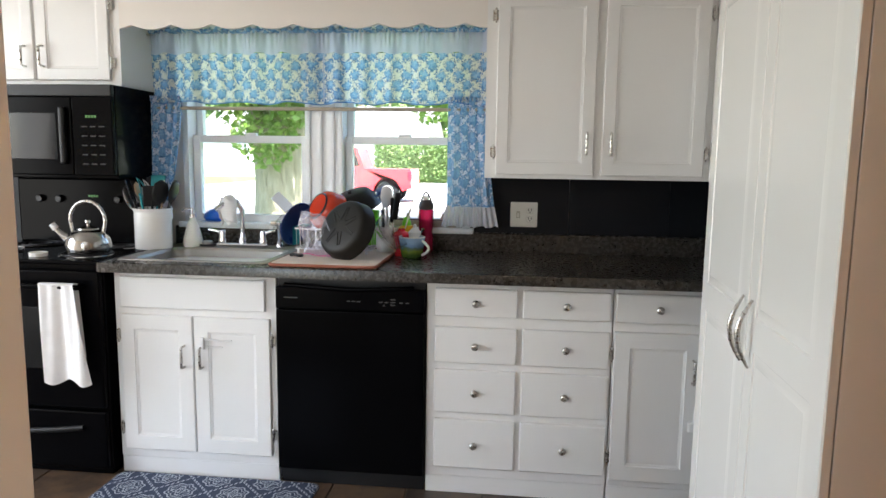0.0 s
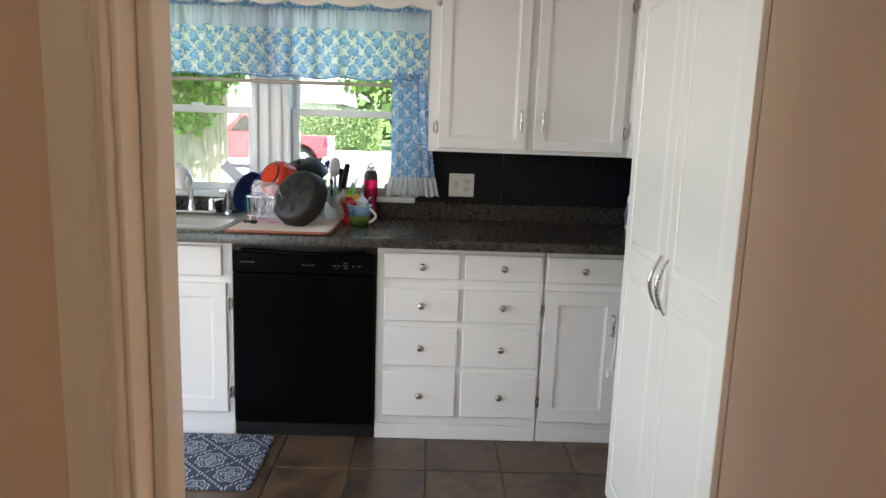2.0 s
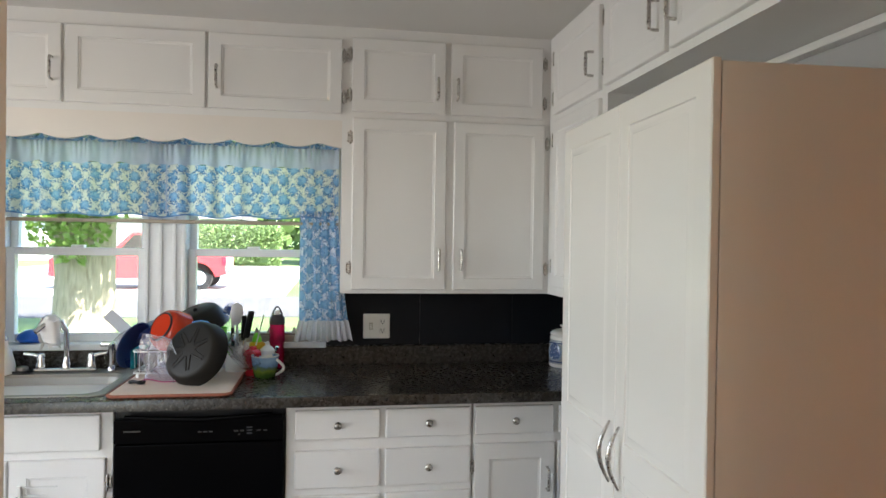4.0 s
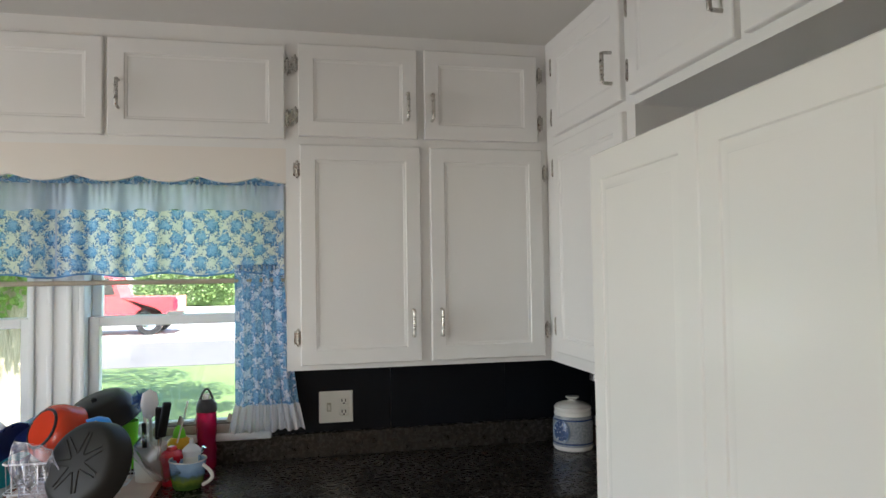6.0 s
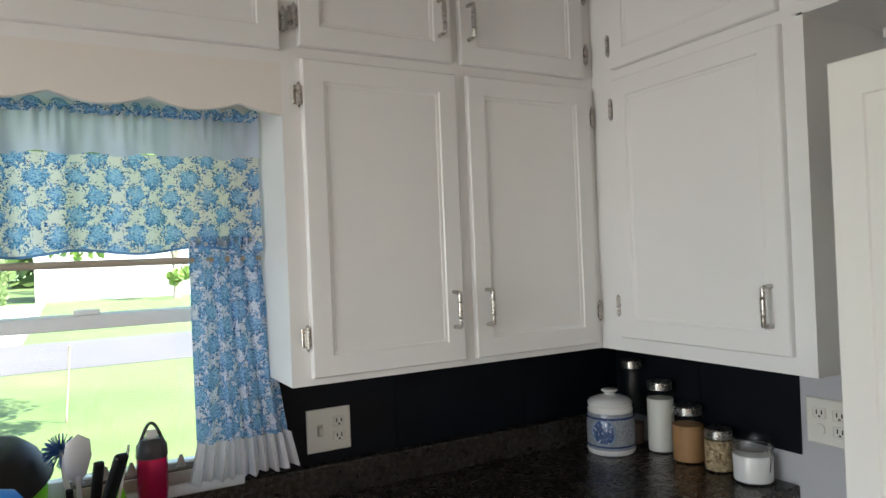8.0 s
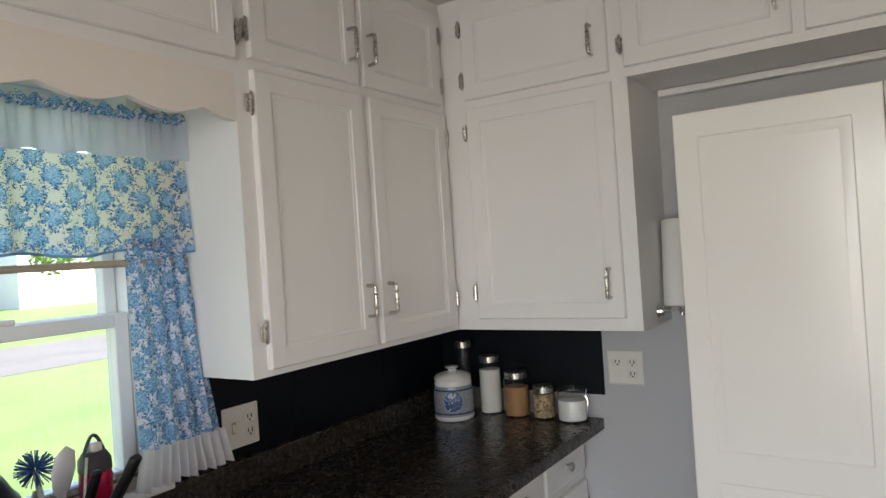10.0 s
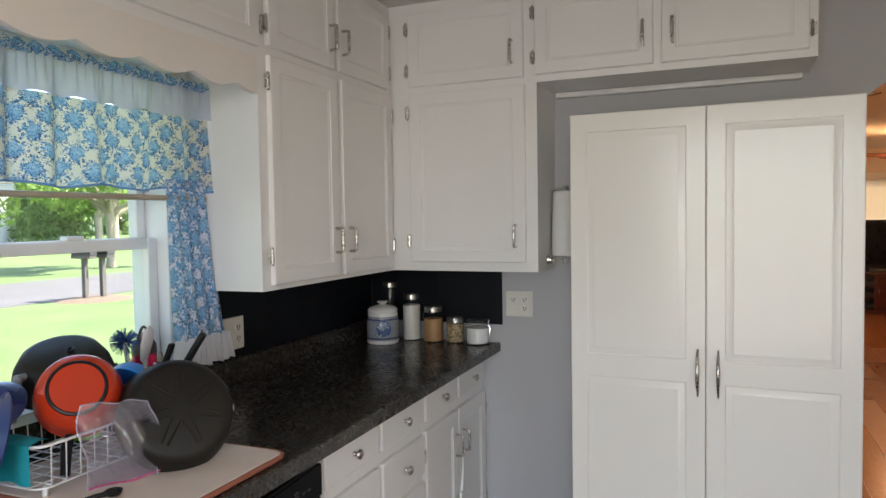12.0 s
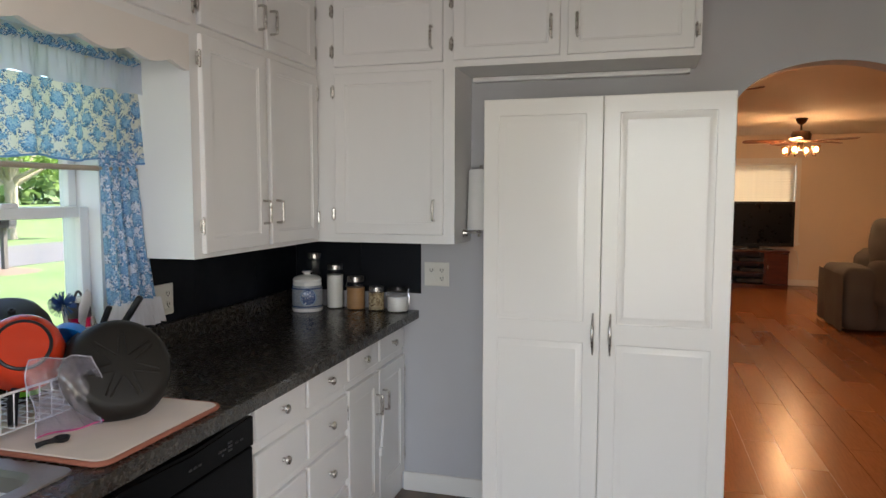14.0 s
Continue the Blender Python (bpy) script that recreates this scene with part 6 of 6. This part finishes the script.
def ceiling_fan(at, turn, label):
    f = thing("ceiling_fan", (0, 0, 0), label, "ceiling fan", "ceiling fans")
    part("canopy", lathe([(0.02, -0.08), (0.05, -0.06), (0.068, -0.02), (0.07, 0), (0, 0)], n=24), BRONZE, f)
    part("downrod", lathe([(0.012, -0.16), (0.012, -0.05)], n=12), BRONZE, f)
    part("motor", lathe([(0, -0.30), (0.09, -0.30), (0.115, -0.28), (0.12, -0.20), (0.10, -0.165), (0.03, -0.155), (0, -0.155)], n=30), BRONZE, f)
    for k in range(5):
        m = pose(0, 0, -0.285, 0, 0, 72 * k)
        bl = part("blade", moved(skin([rr_ring(0.19, 0.68, -0.065, 0.065, 0.05, -0.004), rr_ring(0.19, 0.68, -0.065, 0.065, 0.05, 0.004)]), m @ pose(0, 0, 0, 12)), BLADE, f)
        part("blade_arm", moved(box(0.09, 0.25, -0.018, 0.018, -0.006, 0.002, 0.003), m), BRONZE, bl)
    part("light_hub", lathe([(0, -0.40), (0.03, -0.395), (0.045, -0.36), (0.04, -0.30), (0, -0.30)], n=20), BRONZE, f)
    for k in range(4):
        m = pose(0, 0, 0, 0, 0, 90 * k + 40)
        arm = part("light_arm", moved(tube([(0.03, 0, -0.35), (0.10, 0, -0.38), (0.15, 0, -0.47), (0.175, 0, -0.48), (0.185, 0, -0.45)], 0.008, 8), m), BRONZE, f)
        part("shade", moved(lathe([(0.018, -0.03), (0.035, -0.01), (0.045, 0.03), (0.055, 0.07), (0.057, 0.075)], (0.185, 0, -0.42), 18), m), SHADE, arm).visible_shadow = False
        part("bulb", moved(lathe([(0, -0.02), (0.02, -0.01), (0.027, 0.015), (0.02, 0.04), (0, 0.048)], (0.185, 0, -0.41), 14), m), BULB, arm, "glowing warm bulb")
    f.matrix_basis = pose(*at, 0, 0, turn)
    return f


ceiling_fan((7.55, -0.62, LH), 18, "bronze ceiling fan with four lit lamps")
ceiling_fan((2.95, 1.20, LH), 26, "bronze ceiling fan with brown blades")
for x, y in ((7.55, -0.62), (2.95, 1.20)):
    lamp("fan_light", "POINT", pose(x, y, LH - 0.42), FAN_WATTS, WARM, shadow_soft_size=0.12)

# ---- outdoors ----
GZ = -0.15
LAWN = lawn_material()
structure("ground", box(-900, 900, YN + 0.2, 1500, GZ - 0.3, GZ), LAWN, "mown green lawn", "ground")
ASPH = paint("pale_asphalt", (0.085, 0.082, 0.08), 0.9, 0.15, 0.8, 0.5, 60)
CONC = paint("pale_concrete", (0.42, 0.40, 0.37), 0.9, 0.1, 1.0, 0.4, 60)
structure("road", box(-300, 300, 14.6, 19.8, GZ - 0.05, GZ + 0.012), ASPH, "sunlit pale asphalt street", "road")
structure("driveway", box(-16, -1.5, 19.8, 42, GZ - 0.05, GZ + 0.015), CONC, "wide pale concrete driveway", "road")

# added eave, out of view, that with the outer wall face shades the window
structure("eave", box(-6, 4, YN + 0.16, YN + 0.62, 2.45, 2.55), TRIM, "white eave added out of view to shade the window", "roof")


def leaves(count, place_one, size, seed):
    """Many small folded leaves; place_one gives a centre."""
    rnd = random.Random(seed)
    verts, faces = [], []
    for _ in range(count):
        c = place_one(rnd)
        d = Vector((rnd.gauss(0, 1), rnd.gauss(0, 1), rnd.gauss(-0.5, 0.7))).normalized()
        s = d.orthogonal().normalized()
        s = Matrix.Rotation(rnd.uniform(0, 6.28), 3, d) @ s
        k = size * rnd.uniform(0.6, 1.3)
        i = len(verts)
        verts += [c - d * k * 0.5, c + s * k * 0.36, c + d * k * 0.6, c - s * k * 0.36]
        faces.append((i, i + 1, i + 2, i + 3))
    me = bpy.data.meshes.new("leaves")
    me.from_pydata([tuple(v) for v in verts], [], faces)
    return me


LEAF = leaf_material("tree_leaves", (0.13, 0.24, 0.035), (0.25, 0.37, 0.09))
LEAF2 = leaf_material("hedge_leaves", (0.10, 0.18, 0.05), (0.22, 0.31, 0.11))
BARK = bark_material()


def tree(x, y, r, h, spread, blobs, count, size, seed, label, low=2.0, hanging=()):
    t = thing("tree", (x, y, GZ), label, "tree")
    rnd = random.Random(seed)
    tk = tube([(x, y, GZ - 0.1), (x, y, GZ + 0.25), (x + 0.03, y, GZ + 1.2), (x - 0.02, y, GZ + 2.2)], [r * 1.5, r * 1.08, r, r * 1.1], 16)
    cents = []
    for k in range(blobs):
        a = 6.28 * k / blobs + rnd.uniform(-0.3, 0.3)
        d = spread * rnd.uniform(0.35, 1.0)
        c = Vector((x + d * math.cos(a), y + d * math.sin(a), GZ + rnd.uniform(low, h)))
        cents.append(c)
        mid = Vector((x, y, GZ + 2.1)).lerp(c, 0.5) + Vector((0, 0, 0.35))
        tube([(x, y, GZ + 2.0), mid, c], [r * 0.55, r * 0.3, r * 0.08], 8, tk)
    low_ones = []
    for hx, hy, hz in hanging:
        c = Vector((hx, hy, hz))
        tube([(x, y, GZ + 2.1), Vector((x, y, 2.9)).lerp(c, 0.6) + Vector((0, 0, 0.5)), c], [r * 0.3, r * 0.12, r * 0.04], 6, tk)
        low_ones += [c]
    for v in tk.verts:
        v.co += noise.noise_vector(v.co * 3) * r * 0.14
    part("trunk", tk, BARK, t)

    def one(q):
        hang = low_ones and q.random() < 0.2
        c = q.choice(low_ones if hang else cents)
        v = Vector((q.gauss(0, 1), q.gauss(0, 1), q.gauss(0, 0.75)))
        return c + v.normalized() * (0.42 if hang else spread * 0.27) * q.uniform(0.2, 1.0) ** 0.6

    me = leaves(count, one, size, seed)
    me.materials.append(LEAF)
    cr = new("crown", me)
    cr.parent = t
    cr.matrix_parent_inverse = Matrix.Translation(t.location).inverted()
    cr["kind"] = "stuff"
    return t


tree(-3.12, 8.6, 0.33, 5.6, 3.6, 20, 34000, 0.095, 3, "broad leafy tree with thick trunk on the lawn", 2.6, [(-3.1, 8.1, 1.60), (-2.75, 8.0, 2.02), (-3.45, 8.1, 2.1), (-2.35, 8.1, 2.2), (-0.95, 8.2, 2.15), (-0.45, 8.3, 2.05), (-1.7, 8.2, 2.35), (-0.8, 8.3, 2.5), (-4.7, 8.3, 2.35), (-3.9, 7.4, 2.55), (-2.3, 7.4, 2.5), (-5.6, 8.6, 2.5), (0.3, 8.5, 2.6), (-3.1, 7.0, 2.55)])
for k, (x, y, h) in enumerate(((35, 62, 9), (31, 38, 8), (12, 56, 9), (42, 52, 11), (3, 60, 10), (-14, 60, 11), (-30, 52, 10), (55, 44, 11), (-46, 62, 12))):
    tree(x, y, 0.3, h, 4.5, 14, 9000, 0.28, 20 + k, "leafy street tree across the road", 2.5)

tree(10.75, 22.1, 0.11, 4.2, 2.4, 14, 5000, 0.15, 61, "slender young tree on the far verge", 2.0)
tree(17.0, 22.6, 0.15, 5.2, 2.8, 14, 6000, 0.18, 62, "leafy street tree across the road", 2.4)
tree(4.6, 40, 0.16, 5.0, 1.6, 12, 4000, 0.2, 63, "leafy street tree across the road", 1.0)

hd_ = thing("hedge", (-6.0, 43, GZ), "clipped green hedge across the road", "hedge")
hm = leaves(9000, lambda q: Vector((q.uniform(-9.0, -3.2), 43 + q.uniform(-0.9, 0.9), GZ + 2.3 * q.random() ** 0.7 + 0.25 * math.sin(q.random() * 9))), 0.17, 77)
hm.materials.append(LEAF2)
ho = new("foliage", hm)
ho.parent, ho["kind"] = hd_, "stuff"
ho.matrix_parent_inverse = Matrix.Translation(hd_.location).inverted()
part("stems", box(-8.9, -3.3, 42.6, 43.4, GZ, GZ + 1.7, 0.2), LEAF2, hd_)
wm_ = leaves(26000, lambda q: Vector((q.uniform(-120, 140), 84 + q.uniform(-6, 6), GZ + 12 * q.random() ** 0.8)), 1.5, 99)
wm_.materials.append(LEAF2)
wo = tagged(new("far_woods", wm_), "line of distant green woods", "woods", kind="stuff")

# pale house across the street
SIDING = paint("pale_siding", (0.62, 0.62, 0.60), 0.7, 0.05, 1, 0.1)
ROOF = paint("grey_shingles", (0.16, 0.155, 0.15), 0.9, 0.1, 2, 0.5, 20)
CURTP = paint("curtained_pane", (0.5, 0.5, 0.5), 0.2)


def house(x0, x1, y0, y1, high, windows):
    hs = thing("house", ((x0 + x1) / 2, (y0 + y1) / 2, GZ), "pale sided single storey house across the road", "house", "houses across the road")
    part("wall", box(x0, x1, y0, y1, GZ, GZ + high), SIDING, hs)
    half, ym = (y1 - y0) / 2 + 0.6, (y0 + y1) / 2
    rf = moved(prism([(-half, 0), (half, 0), (0, half * 0.46)], 0, x1 - x0 + 1), Matrix(((0, 1, 0, x0 - 0.5), (1, 0, 0, ym), (0, 0, 1, GZ + high), (0, 0, 0, 1))))
    part("roof", rf, ROOF, hs)
    for x in windows:
        wnd = part("window", box(x, x + 1.6, y0 - 0.07, y0 + 0.02, GZ + 1.1, GZ + 2.3, 0.02), TRIM, hs)
        part("pane", box(x + 0.1, x + 1.5, y0 - 0.09, y0 - 0.05, GZ + 1.2, GZ + 2.2), CURTP, wnd)


house(-24, -7, 50, 60, 3.0, (-21, -16, -11))
house(-2.0, 9.0, 44, 52, 4.6, ())
house(17.5, 27.3, 42, 50, 4.6, ())
bm_ = leaves(7000, lambda q: Vector((q.uniform(26.4, 31.0), 40.6 + q.uniform(-1, 1), GZ + 3.4 * q.random() ** 0.7 + 0.3 * math.sin(q.random() * 9))), 0.2, 78)
bm_.materials.append(LEAF2)
bs_ = thing("bush", (28.7, 40.6, GZ), "dense rounded green bush beside a pale house", "bush")
bo = new("foliage", bm_)
bo.parent, bo["kind"] = bs_, "stuff"
bo.matrix_parent_inverse = Matrix.Translation(bs_.location).inverted()

# red pickup
TRED = paint("red_car_paint", (0.46, 0.035, 0.045), 0.2, 0.05)
TX, TY, TL = -8.7, 22.3, 5.2   # nose to the west
tk_ = thing("pickup_truck", (TX + TL / 2, TY + 0.95, GZ), "red pickup truck parked across the street", "truck")


def wheel_gap(cx_, r, n_=8):
    return [(cx_ + r * math.cos(math.pi * k / n_), GZ + 0.40 + r * math.sin(math.pi * k / n_)) for k in range(n_ + 1)]


F, R = TX + 0.95, TX + 4.40
ol = [(TX, GZ + 0.42), (TX + 0.02, GZ + 0.95), (TX + 0.25, GZ + 1.10), (TX + 1.75, GZ + 1.16), (TX + 3.6, GZ + 1.18), (TX + 3.62, GZ + 1.14), (TX + TL - 0.02, GZ + 1.14), (TX + TL, GZ + 0.5), (R + 0.5, GZ + 0.42)]
ol += wheel_gap(R, 0.46)[1:-1] + [(R - 0.48, GZ + 0.36), (F + 0.48, GZ + 0.36)] + wheel_gap(F, 0.46)[1:-1] + [(F - 0.5, GZ + 0.40)]
bd = prism(ol, TY, TY + 1.9)
bmesh.ops.triangulate(bd, faces=[f for f in bd.faces if len(f.verts) > 4])
part("body", bd, TRED, tk_)
cbp = prism([(TX + 1.72, GZ + 1.15), (TX + 2.35, GZ + 1.80), (TX + 3.35, GZ + 1.82), (TX + 3.60, GZ + 1.16)], TY + 0.12, TY + 1.78)
part("cab", cbp, TRED, tk_)
DARKG = bpy.data.materials["smoked_glass"]
part("side_window", prism([(TX + 1.98, GZ + 1.22), (TX + 2.42, GZ + 1.72), (TX + 2.85, GZ + 1.73), (TX + 2.85, GZ + 1.22)], TY + 0.105, TY + 0.13), DARKG, tk_)
part("side_window", prism([(TX + 2.92, GZ + 1.22), (TX + 2.92, GZ + 1.73), (TX + 3.28, GZ + 1.74), (TX + 3.46, GZ + 1.22)], TY + 0.105, TY + 0.13), DARKG, tk_)
for x in (F, R):
    wh = part("wheel", moved(lathe([(0.22, -0.11), (0.36, -0.11), (0.385, -0.07), (0.385, 0.07), (0.36, 0.11), (0.22, 0.11)], n=28), pose(x, TY + 0.14, GZ + 0.385, 90)), BLACKM, tk_, "black tyre")
    part("rim", moved(lathe([(0, -0.06), (0.06, -0.075), (0.10, -0.05), (0.20, -0.07), (0.225, -0.10), (0.225, 0.1), (0, 0.1)], n=24), pose(x, TY + 0.14, GZ + 0.385, -90)), CHROME, wh, "bright rim")
    part("wheel", moved(lathe([(0.0, -0.11), (0.36, -0.11), (0.385, -0.07), (0.385, 0.07), (0.36, 0.11), (0, 0.11)], n=28), pose(x, TY + 1.76, GZ + 0.385, 90)), BLACKM, tk_)
part("rear_bumper", box(TX + TL - 0.02, TX + TL + 0.14, TY + 0.05, TY + 1.85, GZ + 0.45, GZ + 0.65, 0.03), CHROME, tk_)
part("tail_light", box(TX + TL - 0.12, TX + TL + 0.012, TY - 0.01, TY + 0.12, GZ + 0.78, GZ + 1.08, 0.02), REDP, tk_)
part("front_bumper", box(TX - 0.10, TX + 0.05, TY + 0.05, TY + 1.85, GZ + 0.42, GZ + 0.62, 0.03), CHROME, tk_)

# mailboxes at the kerb, marker stick
POSTW = wood_material("weathered_post", (0.055, 0.05, 0.045), (0.13, 0.115, 0.10), 0.85, (8, 8, 1))
for k, (x, y) in enumerate(((9.1, 14.02), (8.72, 14.1))):
    mb = thing("mailbox", (x, y, GZ), "black mailbox on a weathered wooden post by the street", "mailbox", "mailboxes")
    part("post", box(x - 0.05, x + 0.05, y - 0.05, y + 0.05, GZ - 0.1, GZ + 0.95, 0.01), POSTW, mb, "weathered wooden post")
    part("arm", box(x - 0.09, x + 0.09, y - 0.25, y + 0.30, GZ + 0.90, GZ + 0.97, 0.01), POSTW, mb)
    part("box", moved(prism([(-0.10, 0), (0.10, 0), (0.10, 0.13), (0.07, 0.20), (0, 0.23), (-0.07, 0.20), (-0.10, 0.13)], -0.26, 0.26), pose(x, y, GZ + 0.97)), BLACKM, mb)
    part("door", moved(prism([(-0.09, 0.01), (0.09, 0.01), (0.09, 0.12), (0.06, 0.19), (0, 0.215), (-0.06, 0.19), (-0.09, 0.12)], -0.27, -0.262), pose(x, y, GZ + 0.97)), GREYMARK, mb)
tagged(part("mulch_bed", lathe([(0, 0.05), (0.5, 0.05), (0.85, 0.0)], (8.92, 14.06, GZ), 20), paint("brown_mulch", (0.12, 0.085, 0.055), 0.95, 0.3, 8, 1.0, 40)), "low brown mulch bed round the mailbox posts", "mulch")
tagged(part("stake", tube([(-0.62, 10.0, GZ - 0.05), (-0.56, 10.0, GZ + 0.85)], 0.012, 6), BARK), "thin leaning garden stake on the lawn", "stake")


# ---- small pieces of the setting, last ----
fl = thing("floor", (-1, 1.6, 0), "brown slate-look square tile floor", "floor", kind="structure")
TS = 0.308
tm = mesh_of(box(-TS / 2 + 0.003, TS / 2 - 0.003, -TS / 2 + 0.003, TS / 2 - 0.003, -0.012, 0.0, 0.0025, 1), "tile")
tm.materials.append(SLATE)
for i in range(-13, 5):
    for j in range(-7, 3):
        x, y = 0.045 + TS * i, 2.165 + TS * (j + 0.5)
        if XW < x < XE and YS - 0.1 < y < YN:
            o = new("tile", tm)
            o.location = (x, y, 0)
            o.rotation_euler.z = 0.5 * math.pi * ((i * 7 + j * 3) % 4)
            o.parent = fl
            o.matrix_parent_inverse = Matrix.Translation(fl.location).inverted()

lf = thing("floor_living", (5.5, 0, 0), "reddish brown laminate plank floor", "floor", kind="structure")
pl = mesh_of(box(-0.606, 0.606, -0.0955, 0.0955, -0.01, 0.0, 0.0012, 1), "plank")
pl.materials.append(PLANK)
short = {}
for k in (1, 2):
    gap = 0.41 * k + 0.012
    short[k] = (mesh_of(box(-gap / 2, gap / 2, -0.0955, 0.0955, -0.01, 0.0, 0.0012, 1), "plank"), XE + 0.002 + gap / 2)
    short[k][0].materials.append(PLANK)


def laid(me, x, y):
    o = new("plank", me)
    o.location = (x, y, 0)
    o.parent = lf
    o.matrix_parent_inverse = Matrix.Translation(lf.location).inverted()


for j in range(-20, 11):
    y = 0.6 + 0.1925 * j
    if j % 3:
        laid(short[j % 3][0], short[j % 3][1], y)
    for i in range(0, 8):
        x = 1.70 + 1.214 * i + 0.41 * (j % 3)
        if x < 10.6:
            laid(pl, x, y)
tl = mesh_of(box(XE - 0.005, 2.9, AC - AR, AC + AR, -0.01, -0.0005), "threshold")
tl.materials.append(PLANK)
tagged(new("threshold", tl), "reddish laminate strip under the arch", "floor", kind="structure")
